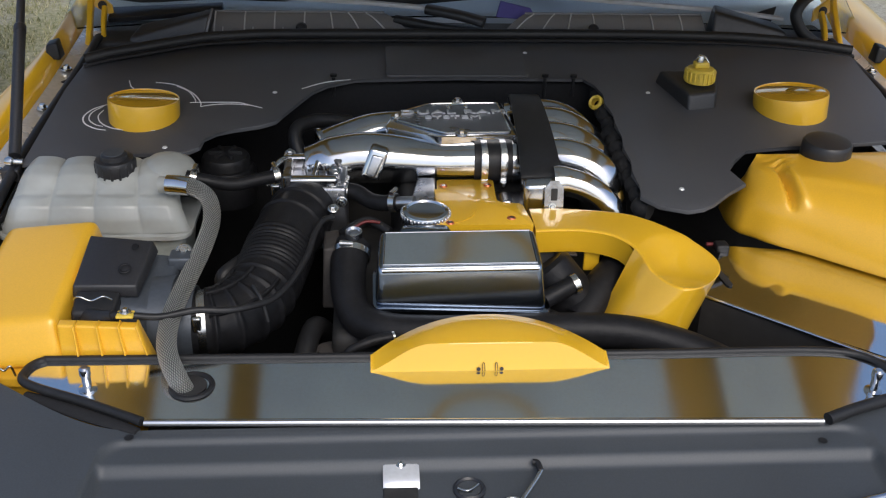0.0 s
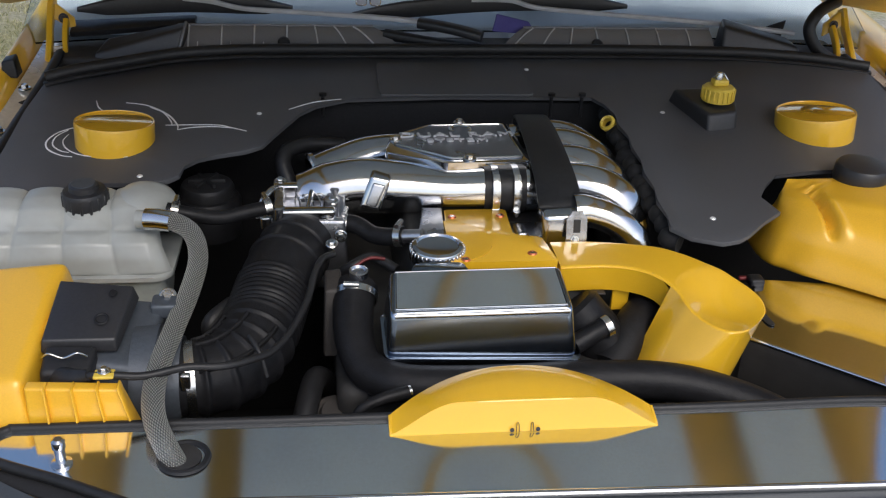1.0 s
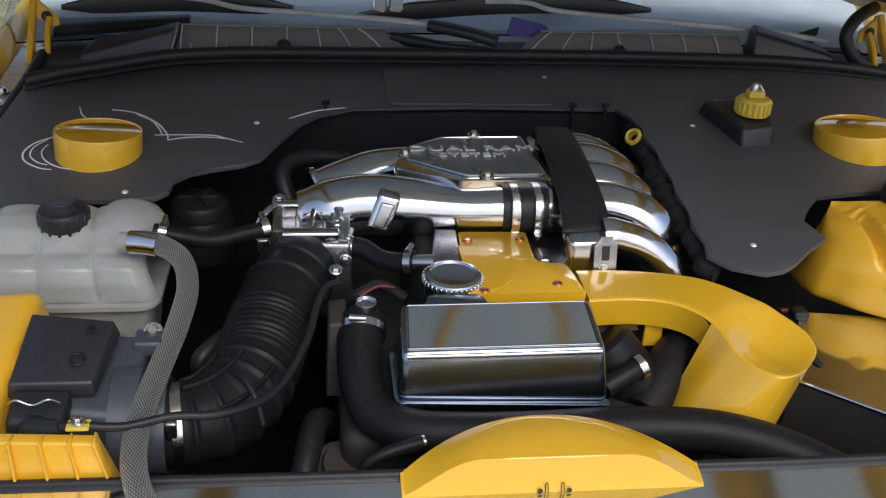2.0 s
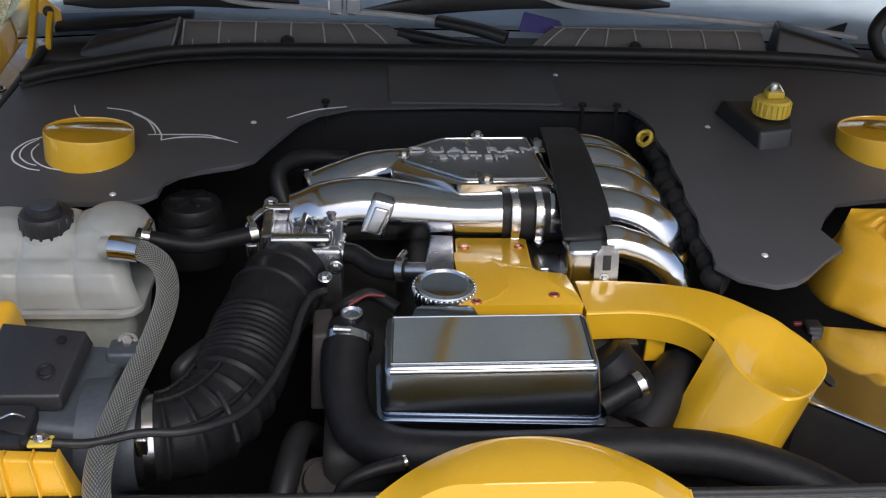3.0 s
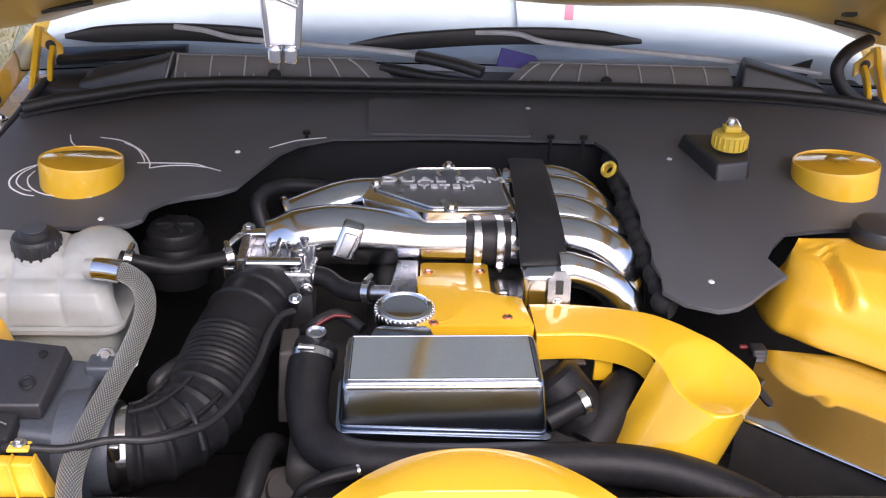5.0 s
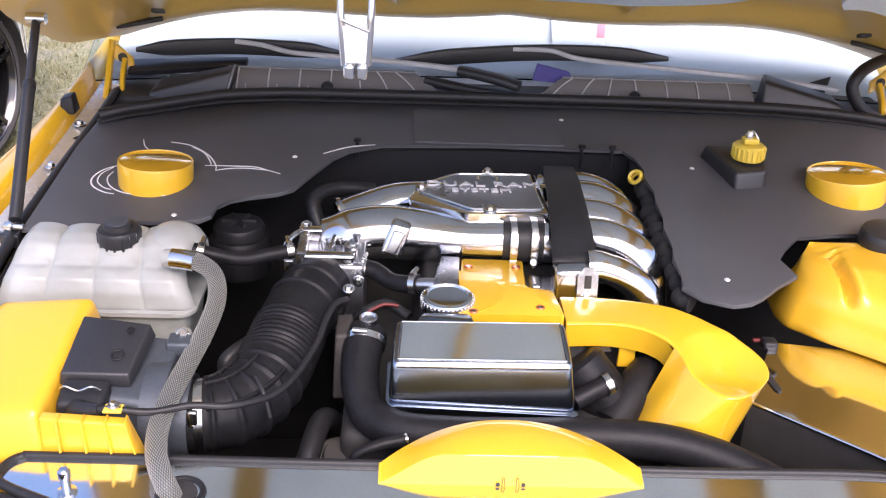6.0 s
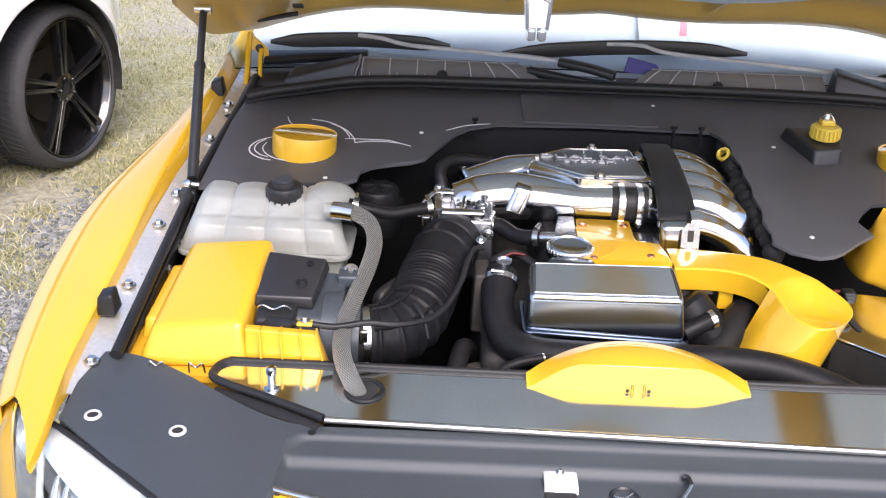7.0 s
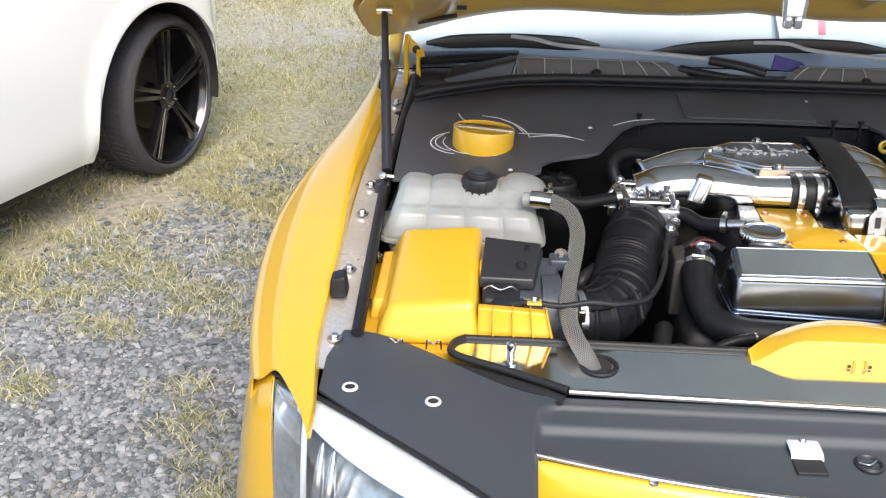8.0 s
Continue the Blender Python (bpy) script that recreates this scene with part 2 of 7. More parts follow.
def sheet(fn, us, vs, thick=0.0):
    """A grid surface fn(u, v) -> point; with thickness along -normal where given."""
    bm = bmesh.new()
    g = [[bm.verts.new(fn(u, v)) for v in vs] for u in us]
    for i in range(len(us) - 1):
        for j in range(len(vs) - 1):
            bm.faces.new((g[i][j], g[i + 1][j], g[i + 1][j + 1], g[i][j + 1]))
    if thick:
        bmesh.ops.recalc_face_normals(bm, faces=bm.faces[:])
        bmesh.ops.solidify(bm, geom=bm.faces[:], thickness=thick)
    return bm


def span(a, b, n):
    return [a + (b - a) * i / (n - 1) for i in range(n)]


def rounded(points, r=0.01, n=5):
    """Rounds the corners of a closed outline."""
    out = []
    k = len(points)
    for i in range(k):
        p, a, b = Vector(points[i]), Vector(points[i - 1]), Vector(points[(i + 1) % k])
        da, db = (a - p), (b - p)
        ra = min(r, da.length * 0.45, db.length * 0.45)
        s, e = p + da.normalized() * ra, p + db.normalized() * ra
        for j in range(n + 1):
            t = j / n
            q = s * (1 - t) ** 2 + p * 2 * t * (1 - t) + e * t * t
            out.append((q.x, q.y))
    return out


def bolt(parent, at, axis=(0, 0, 1), r=0.006, name="bolt", mat=None):
    bm = lathe([(0, 0), (r * 1.7, 0), (r * 1.7, r * 0.3), (r * 1.5, r * 0.45), (r, r * 0.45)], at, axis, 14)
    q = Vector(axis).normalized()
    lathe([(r, r * 0.4), (r, r * 1.1), (r * 0.8, r * 1.3), (0, r * 1.3)], Vector(at), axis, 6, bm)
    return part(name, bm, mat or M_ZINC, parent, angle=30)


def hose_clamp(parent, at, axis, r, width=0.009):
    """A worm-drive clamp: band with a screw housing."""
    ax = Vector(axis).normalized()
    bm = lathe([(r, -width / 2), (r + 0.0015, -width / 2), (r + 0.0015, width / 2), (r, width / 2)], at, ax, 28)
    side = ax.cross(Vector((0, 0, 1))).normalized()
    up = side.cross(ax).normalized()
    c = Vector(at) + up * (r + 0.003) - side * 0.004
    lathe([(0, -0.009), (0.0038, -0.009), (0.0038, 0.009), (0, 0.009)], c, side, 10, bm)
    return part("hose_clamp", bm, M_ZINC, parent, "bright steel hose clamp")


# ---------------------------------------------------------------- heights of the main sheets
def felt_z(x, y):
    return 0.83 + 0.115 * y


def plate_z(x, y):
    return 0.811 + 0.03 * y


def lip_z(y):
    """Top of the inner wing's flange."""
    return 0.806 + 0.140 * y - 0.012 * y * y


def step(a, b, v):
    t = min(1.0, max(0.0, (v - a) / (b - a)))
    return t * t * (3 - 2 * t)


# ---------------------------------------------------------------- the ground
def ground_material():
    m = bpy.data.materials.new("gravel_and_dry_grass")
    m.use_nodes = True
    nt = m.node_tree
    b = nt.nodes["Principled BSDF"]
    b.inputs["Roughness"].default_value = 0.95
    co = nt.nodes.new("ShaderNodeTexCoord")

    def tex(kind, scale, detail=4.0):
        n = nt.nodes.new(kind)
        n.inputs["Scale"].default_value = scale
        if "Detail" in n.inputs:
            n.inputs["Detail"].default_value = detail
        nt.links.new(co.outputs["Object"], n.inputs["Vector"])
        return n

    def mix(f, a, c):
        n = nt.nodes.new("ShaderNodeMix")
        n.data_type = "RGBA"
        nt.links.new(f, n.inputs["Factor"])
        for key, v in (("A", a), ("B", c)):
            if isinstance(v, tuple):
                n.inputs[key].default_value = (*v, 1)
            else:
                nt.links.new(v, n.inputs[key])
        return n.outputs["Result"]

    def ramp(src, lo, hi):
        n = nt.nodes.new("ShaderNodeMapRange")
        n.inputs["From Min"].default_value, n.inputs["From Max"].default_value = lo, hi
        nt.links.new(src, n.inputs["Value"])
        return n.outputs[0]

    stones = tex("ShaderNodeTexVoronoi", 55.0)
    dirt, blotch, fine = tex("ShaderNodeTexNoise", 1.6), tex("ShaderNodeTexNoise", 0.9), tex("ShaderNodeTexNoise", 35.0, 8.0)
    stone = mix(ramp(stones.outputs["Color"], 0.1, 0.9), (0.046, 0.050, 0.051), (0.19, 0.20, 0.20))
    earth = mix(ramp(fine.outputs[0], 0.3, 0.7), (0.25, 0.235, 0.175), (0.46, 0.43, 0.34))
    grass = mix(ramp(fine.outputs[0], 0.35, 0.65), (0.25, 0.25, 0.12), (0.46, 0.42, 0.27))
    sep = nt.nodes.new("ShaderNodeSeparateXYZ")
    nt.links.new(co.outputs["Object"], sep.inputs[0])
    wob = nt.nodes.new("ShaderNodeMath")
    wob.operation = "MULTIPLY_ADD"
    wob.inputs[1].default_value = 0.9
    slant = nt.nodes.new("ShaderNodeMath")
    slant.operation = "MULTIPLY_ADD"
    slant.inputs[1].default_value = -0.5
    nt.links.new(sep.outputs["X"], slant.inputs[0])
    nt.links.new(sep.outputs["Y"], slant.inputs[2])
    nt.links.new(dirt.outputs[0], wob.inputs[0])
    nt.links.new(slant.outputs[0], wob.inputs[2])
    turf = mix(ramp(blotch.outputs[0], 0.46, 0.60), earth, grass)
    nt.links.new(mix(ramp(wob.outputs[0], 2.70, 3.25), stone, turf), b.inputs["Base Color"])
    bp = nt.nodes.new("ShaderNodeBump")
    bp.inputs["Strength"].default_value, bp.inputs["Distance"].default_value = 0.7, 0.02
    nt.links.new(fine.outputs[0], bp.inputs["Height"])
    nt.links.new(bp.outputs[0], b.inputs["Normal"])
    return m


bm = bmesh.new()
bmesh.ops.create_grid(bm, x_segments=8, y_segments=8, size=1200.0)
solo("ground", bm, ground_material(), "grey gravel lot turning to dry patchy grass", "ground", kind="structure")

# ---------------------------------------------------------------- the yellow car's shell
car = thing("car", (0, 0.5, 0), "yellow sedan with its hood open over a show engine bay", "car")


def wing_x(y):
    """Half-width of the car along the wing: narrow by the hinge, wide over the wheel, drawn in at the lamp."""
    knots = ((-0.15, 0.715), (-0.05, 0.765), (0.03, 0.796), (0.16, 0.826), (0.34, 0.845), (0.50, 0.841), (0.60, 0.815), (0.70, 0.784), (0.80, 0.758), (0.92, 0.735), (1.20, 0.722), (1.60, 0.716))
    for (a, p), (b, q) in zip(knots, knots[1:]):
        if y <= b:
            return p + (q - p) * (max(y, a) - a) / (b - a)
    return knots[-1][1]


def wing_out(y):
    return sum(wing_x(y + d) for d in (-0.06, -0.03, 0, 0.03, 0.06)) / 5


def fender(side):
    """Front wing: inner edge, crown, sloping shoulder and flank, drawn out to a point between lamp and panel."""

    def at(u, v):
        y0 = -0.095 + 0.122 * step(0.10, 0.34, v) + 0.03 * step(0.40, 0.60, v)
        y = y0 + (1.45 - y0) * u
        crown = lip_z(max(y, -0.1)) + 0.016
        inner = 0.712 - 0.030 * step(0.40, 0.90, y) - 0.014 * step(0.10, -0.09, y)
        crest = inner + 0.004 + 0.030 * step(0.30, 0.85, y)
        outer = max(wing_out(y), crest + 0.012) + (0.11 * step(0.60, 0.95, y) if side > 0 else 0.0)
        if v < 0.10:
            k = v / 0.10
            return (side * (inner + (crest - inner) * k), y, crown - (0.010 + 0.035 * step(-0.02, 0.12, y)) * (1 - k) ** 1.5)
        k = (v - 0.10) / 0.90
        wide = outer - crest
        if k < 0.5:
            a = k / 0.5 * math.pi / 2
            ridge = 0.004 * math.exp(-((k - 0.22) / 0.05) ** 2) * step(0.6, 0.4, y)
            return (side * (crest + wide * math.sin(a) ** 1.15), y, crown + ridge - (0.035 + 0.26 * max(0.0, wide - 0.03)) * (1 - math.cos(a)))
        f = (k - 0.5) / 0.5
        drop = 0.035 + 0.26 * max(0.0, wide - 0.03)
        return (side * (outer + 0.010 * math.sin(f * math.pi / 2)), y, crown - drop - 0.20 * f)

    return sheet(at, span(0, 1, 60), span(0, 1, 46), 0.003)


def lower_side(side):
    """Wing below the flare, with the wheel's arch cut out of it."""
    bm = bmesh.new()
    top, low = [], []
    for i in range(49):
        y = 0.050 + 1.40 * i / 48
        x = wing_out(y) + 0.012
        belly = 0.055 * step(0.22, -0.05, y)
        crown = lip_z(max(y, -0.1)) + 0.012
        zt = crown - 0.22
        arch = 0.32 + math.sqrt(max(0.0, 0.345 ** 2 - (y - 0.42) ** 2)) if abs(y - 0.42) < 0.345 else 0.20
        top.append((side * x, y, zt))
        low.append((side * (x - 0.02 + belly), y, min(max(arch, 0.20), zt - 0.02)))
    vt, vl = [bm.verts.new(p) for p in top], [bm.verts.new(p) for p in low]
    for i in range(48):
        bm.faces.new((vt[i], vt[i + 1], vl[i + 1], vl[i]))
    bmesh.ops.recalc_face_normals(bm, faces=bm.faces[:])
    bmesh.ops.solidify(bm, geom=bm.faces[:], thickness=0.003)
    return bm


for s in (-1, 1):
    wing = part("fender", fender(s), M_PAINT, car, "glossy yellow front wing with a flared crown")
    part("lower_panel", lower_side(s), M_PAINT, wing)
    # stainless flange strip with its bolts
    strip = part("flange_strip", sheet(lambda u, v, s=s: (s * (0.674 - 0.012 * step(0.5, 1.1, -0.0 + 1.05 * u) + (0.040 - 0.016 * step(0.35, 0.8, u)) * v), 0.045 + 1.0 * u, lip_z(0.045 + 1.0 * u) - 0.004 - 0.006 * (1 - v)),
                                       span(0, 1, 30), span(0, 1, 6), 0.0025), M_STRIP, car, "bright stainless strip along the wing")
    for y in (0.104, 0.267, 0.426, 0.520, 0.717, 0.86):
        bolt(strip, (s * (0.697 - 0.020 * step(0.35, 0.85, y)), y, lip_z(y) - 0.005), r=0.006)
    # rubber seal beside the strip
    part("rubber_seal", sweep([(s * (0.668 - 0.022 * step(0.5, 1.0, y)), y, lip_z(y) + 0.002) for y in span(0.11, 0.98, 10)], (lambda t: (0.008, 0.007))), M_RUBBER, car)
    # inner wing wall
    part("inner_wing", block((s * 0.690 - 0.006, 0.05, 0.30), (s * 0.690 + 0.006, 1.02, 0.78), 0.003), M_DARK, car)
    part("wing_apron", sheet(lambda u, v, s=s: (s * (0.664 + 0.022 * v), 0.06 + 0.95 * u, lip_z(0.06 + 0.95 * u) - 0.012 - 0.09 * v), span(0, 1, 20), span(0, 1, 4), 0.003), M_PLASTIC, car)
    for y in (0.22, 0.345, 0.42):
        bolt(car, (s * 0.662, y, lip_z(y) - 0.03), (-s, 0, 0.2), 0.005, "trim_screw", M_ZINC)
    # rubber buffers for the hood
    for y in (0.205, 0.90):
        part("hood_buffer", hexa([(s * 0.690, y - 0.02, lip_z(y)), (s * 0.716, y - 0.02, lip_z(y)), (s * 0.716, y + 0.012, lip_z(y)), (s * 0.690, y + 0.012, lip_z(y)),
                                  (s * 0.694, y - 0.016, lip_z(y) + 0.030), (s * 0.714, y - 0.016, lip_z(y) + 0.026), (s * 0.714, y + 0.008, lip_z(y) + 0.028), (s * 0.694, y + 0.008, lip_z(y) + 0.034)], 0.004), M_RUBBER, car, "black rubber hood buffer")

# front wheels
for s in (-1, 1):
    wheel = part("wheel", lathe([(0.0, -0.06), (0.20, -0.06), (0.215, 0.07), (0.20, 0.08), (0.06, 0.055), (0, 0.055)], (s * 0.74, 0.42, 0.325), (s, 0, 0), 40), M_RIM, car, "dark alloy front wheel")
    part("tyre", lathe([(0.212, -0.10), (0.30, -0.10), (0.322, -0.08), (0.325, 0.0), (0.322, 0.07), (0.30, 0.09), (0.215, 0.088), (0.212, -0.10)], (s * 0.74, 0.42, 0.325), (s, 0, 0), 56), M_TYRE, wheel)

# floor of the bay, firewall, radiator front
part("bay_floor", block((-0.69, -0.10, 0.26), (0.79, 0.98, 0.30), 0.004), M_DARK, car)
part("firewall", block((-0.69, 0.815, 0.30), (0.79, 0.835, 0.905), 0.004), M_FOAM, car)
part("front_wall", block((-0.45, -0.07, 0.30), (0.45, -0.05, 0.74), 0.004), M_DARK, car)
part("radiator", block((-0.40, 0.0, 0.34), (0.36, 0.07, 0.775), 0.01), M_DARK, car, "black radiator below the polished cover")


# front trim panel with its pressed recess
def panel_z(x, y):
    d = 0.803 + 0.10 * y
    dx, dy, r = min(x + 0.438, 0.404 - x), -0.008 - y, 0.034
    edge = r - math.hypot(r - dx, r - dy) if dx < r and dy < r else min(dx, dy)
    inside = step(0.0, 0.009, edge)
    return d - 0.0045 * inside - 0.0085 * inside * step(-0.038, -0.054, y) + 0.0006 * math.exp(-((edge + 0.002) / 0.004) ** 2)


def panel_at(u, v):
    x = -0.703 + 1.506 * u
    back = 0.004 + 0.125 * step(-0.40, -0.68, x) + 0.10 * step(0.36, 0.66, x)
    ax = -x if x < 0 else max(0.0, x - 0.10)
    front = -0.094 - 0.062 * (1 - (ax / 0.436) ** 2) if ax < 0.436 else None
    if front is None:
        front = -0.83 * (0.700 - ax) - 0.002
    y = back + (front - back) * v
    return (x, y, panel_z(x, y))


front_panel = part("slam_panel", sheet(panel_at, span(0, 1, 281), span(0, 1, 72), 0.004), M_PANEL, car, "dark grey satin panel over the front crossmember", angle=60)
for x, y in ((-0.665, 0.007), (-0.560, -0.014), (0.765, 0.007), (0.659, -0.021)):
    z = panel_z(x, y)
    part("eyelet", lathe([(0.0066, -0.001), (0.0066, 0.0020), (0.0080, 0.003), (0.0098, 0.002), (0.0105, 0.0)], (x, y, z), (0, 0, 1), 24), M_SATIN, front_panel, "bright ring eyelet")
    part("eyelet_hole", lathe([(0.0, 0.001), (0.0068, 0.001)], (x, y, z), (0, 0, 1), 16), M_DARK, front_panel)
# hood latch opening with its chrome catch
z = panel_z(-0.118, -0.075)
part("latch_opening", block((-0.137, -0.100, z - 0.03), (-0.101, -0.066, z + 0.002), 0.002), M_DARK, front_panel)
catch = sweep([(-0.118, -0.036, z + 0.006), (-0.118, -0.055, z + 0.007), (-0.118, -0.070, z + 0.004), (-0.118, -0.080, z - 0.012)], (lambda t: (0.019, 0.0015)), squircle(16, 6), 6, (0, 0, 1))
part("latch_catch", catch, M_SATIN, front_panel, "chrome hood catch plate")
bolt(front_panel, (-0.118, -0.046, z + 0.0075), r=0.003, name="rivet")
z = panel_z(-0.048, -0.077)
part("lock_barrel", lathe([(0.017, -0.01), (0.017, 0.002), (0.0145, 0.004), (0.0125, 0.002), (0.0125, -0.008), (0.004, -0.008), (0.004, 0.0), (0, 0.0)], (-0.048, -0.077, z), (0, 0, 1), 28), M_PLASTIC, front_panel, "round black lock barrel")
part("lock_spring", sweep([(-0.060, -0.078, z + 0.0035), (-0.050, -0.083, z + 0.0045), (-0.038, -0.072, z + 0.003)], 0.0014), M_ZINC, front_panel)
z = panel_z(0.02, -0.08) + 0.004
part("release_rod", sweep([(0.000, -0.104, z), (0.022, -0.072, z + 0.004), (0.029, -0.060, z + 0.006)], 0.0026), M_ZINC, front_panel, "bright hood release rod")
part("rod_tip", sweep([(0.028, -0.062, z + 0.006), (0.026, -0.052, z + 0.008), (0.021, -0.050, z + 0.008)], 0.0034), M_RUBBER, front_panel)
part("rod_loop", sweep([(-0.006 + 0.0092 * math.cos(a), -0.104 + 0.0078 * math.sin(a), z + 0.001) for a in span(0.2, 6.2, 18)], 0.0022, circle(10)), M_ZINC, front_panel, "bright looped end of the rod")
for x, y in ((-0.405, -0.008), (0.345, -0.030)):
    part("trim_hole", lathe([(0, 0.0015), (0.005, 0.0015)], (x, y, panel_z(x, y)), (0, 0, 1), 14), M_RUBBER, front_panel)

# bumper skin with its chrome-topped lip
bumper = part("bumper", sheet(lambda u, v: (-0.438 + 0.876 * u, -0.092 - 0.062 * (1 - (2 * u - 1) ** 2) - 0.075 * v + 0.03 * v * v, 0.782 - 0.006 * v - 0.30 * v * v), span(0, 1, 40), span(0, 1, 14), 0.003), M_PAINT, car, "yellow bumper nose below the dark panel")
part("chrome_strip", sweep([(-0.438 + 0.876 * u, -0.092 - 0.062 * (1 - (2 * u - 1) ** 2), 0.7885 - 0.006 * (1 - (2 * u - 1) ** 2)) for u in span(0, 1, 20)], (lambda t: (0.004, 0.003)), per=3), M_CHROME, bumper)
for x in (-0.305, 0.305):
    part("bumper_screw", lathe([(0, 0.0012), (0.003, 0.0012), (0.0048, 0.0016), (0.0055, 0)], (x, -0.1265, 0.7812), (0, -0.1, 1), 16), M_CAST, bumper, "flush dull screw")
part("bumper_skirt", sheet(lambda u, v: (-0.79 + 1.58 * u, -0.03 - 0.20 * (1 - (2 * u - 1) ** 4) - 0.015 * math.sin(v * 3.1), 0.575 - 0.35 * v), span(0, 1, 40), span(0, 1, 10), 0.003), M_PAINT, car)

# headlights
M_DOME = material("frosted_lamp_dome", (0.30, 0.33, 0.35), 0.22, 0.5, 0.6, 0.2, 80.0)
M_REFLECT = material("lamp_reflector", (0.60, 0.62, 0.63), 0.22, 0.9, 0.0, 0.2, 60.0, 0.2, 40.0, 30.0)
LAMP_TOP = [(0.455, -0.222, 0.780), (0.489, -0.186, 0.783), (0.55, -0.133, 0.785), (0.601, -0.090, 0.786), (0.66, -0.042, 0.787), (0.700, -0.012, 0.788), (0.728, 0.006, 0.790), (0.766, 0.030, 0.797)]
LAMP_EDGE = [p + Vector((0, 0.004, 0.006)) for p in smooth_path(LAMP_TOP, 6)]
for s in (-1, 1):
    def lamp_at(u, v, s=s, inset=0.0):
        k = u * (len(LAMP_EDGE) - 1)
        i = min(int(k), len(LAMP_EDGE) - 2)
        p = LAMP_EDGE[i].lerp(LAMP_EDGE[i + 1], k - i)
        a = radians(-128 + 62 * u)
        nx, ny = -0.02 * u ** 2, -1.0 + 0.42 * u ** 3
        out = 0.115 * math.sin(v * 1.45) * (0.75 + 0.25 * math.sin(math.pi * u)) - inset
        return (s * (p.x + nx * out), p.y + ny * out, p.z - 0.006 * v - 0.185 * v ** 2.2 - inset * 0.9)

    lamp = part("headlight", sheet(lambda u, v: lamp_at(u, v), span(0, 1, 40), span(0, 1, 20), 0.002), M_LENS, car, "clear headlight with bright reflectors")
    lamp.visible_shadow = False
    part("lamp_housing", sheet(lambda u, v: lamp_at(u, v, inset=0.012 + 0.030 * math.sin(math.pi * min(1, v * 1.1)) * step(0.12, 0.40, v)), span(0, 1, 40), span(0, 1, 24), 0.002), M_REFLECT, lamp, "silvery lamp housing")
    part("lamp_rim", sheet(lambda u, v: lamp_at(0.02 + 0.84 * u, 0.02 + (0.23 + 0.12 * math.sin(3.0 * u)) * v, inset=0.006), span(0, 1, 30), span(0, 1, 6), 0.002), M_LAMPWHITE, lamp, "white upper rim of the lamp")
    part("lamp_gasket", sweep([(s * p.x, p.y, p.z + 0.001) for p in LAMP_EDGE], (lambda t: (0.004, 0.003)), circle(10), 1), M_RUBBER, lamp)
    for u0, v0, r0 in ((0.46, 0.66, 0.042), (0.22, 0.66, 0.036)):
        c, q = Vector(lamp_at(u0, v0, inset=0.040)), Vector((s * 0.30, -0.80, 0.52))
        bowl = part("reflector_bowl", lathe([(0.012, -0.02), (r0 * 0.6, -0.010), (r0 * 0.9, 0.008), (r0, 0.020), (r0 * 1.08, 0.021), (r0 * 1.10, 0.012)], c, q, 36), M_CHROME, lamp, "chrome reflector bowl")
        part("bulb_lens", lathe([(0, 0.008), (r0 * 0.25, 0.006), (r0 * 0.45, -0.002), (r0 * 0.5, -0.010)], c, q, 28), M_DOME, bowl, "blue-grey projector lens")
    for u0 in (0.62, 0.68):
        part("reflector_rib", sweep([lamp_at(u0 + 0.03 * v, 0.36 + 0.5 * v, inset=0.018) for v in span(0, 1, 6)], (lambda t: 0.003 + 0.005 * math.sin(math.pi * t)), circle(10), 4), M_CHROME, lamp, "bright reflector rib")
    def corner_at(u, v, s=s):
        e = Vector(lamp_at(1.0, v, inset=0.002))
        o = Vector((s * (0.802 + 0.050 * v ** 0.6), 0.085 + 0.01 * v, 0.772 - 0.30 * v))
        p = e.lerp(o, u) + Vector((s * 0.5, -0.8, 0.1)) * (0.014 * math.sin(math.pi * u) * min(1, 3 * v))
        return p

    part("bumper_corner", sheet(corner_at, span(0, 1, 14), span(0, 1, 20), 0.003), M_PAINT, car, "yellow bumper corner beside the lamp", angle=60)
    part("lamp_divider", sweep([lamp_at(0.80, v, inset=0.010) for v in span(0.05, 0.95, 7)], 0.004, circle(10), 3), M_LAMPWHITE, lamp)
    part("turn_reflector", sheet(lambda u, v: lamp_at(0.83 + 0.15 * u, 0.12 + 0.8 * v, inset=0.012 + 0.014 * math.sin(math.pi * u)), span(0, 1, 10), span(0, 1, 16), 0.002), M_DOME, lamp, "smoky grey turn signal reflector")

# ---------------------------------------------------------------- hood, hinges, strut
HOOD = radians(23.0)
HX, HY, HZ = 0.0, 1.10, 0.985


def hood_pt(x, s, up):
    """A point of the hood: across, distance from the hinge towards the nose, height over its inner face."""
    up = up + 0.078 * (1 - min(1.0, abs(x) / 0.78) ** 3) * (1 - 0.35 * step(0.3, 1.2, s))
    return (x + 0.05, HY - s * math.cos(HOOD) + up * math.sin(HOOD), HZ + s * math.sin(HOOD) + up * math.cos(HOOD))


def hood_half(s):
    return 0.807 - 0.17 * step(0.28, 0.80, s) - 0.10 * step(0.14, -0.02, s) ** 2


def hood_rear(x):
    """The rear edge bows back in the middle."""
    return 0.0 + 0.02 * (1 - (x / 0.785) ** 2)


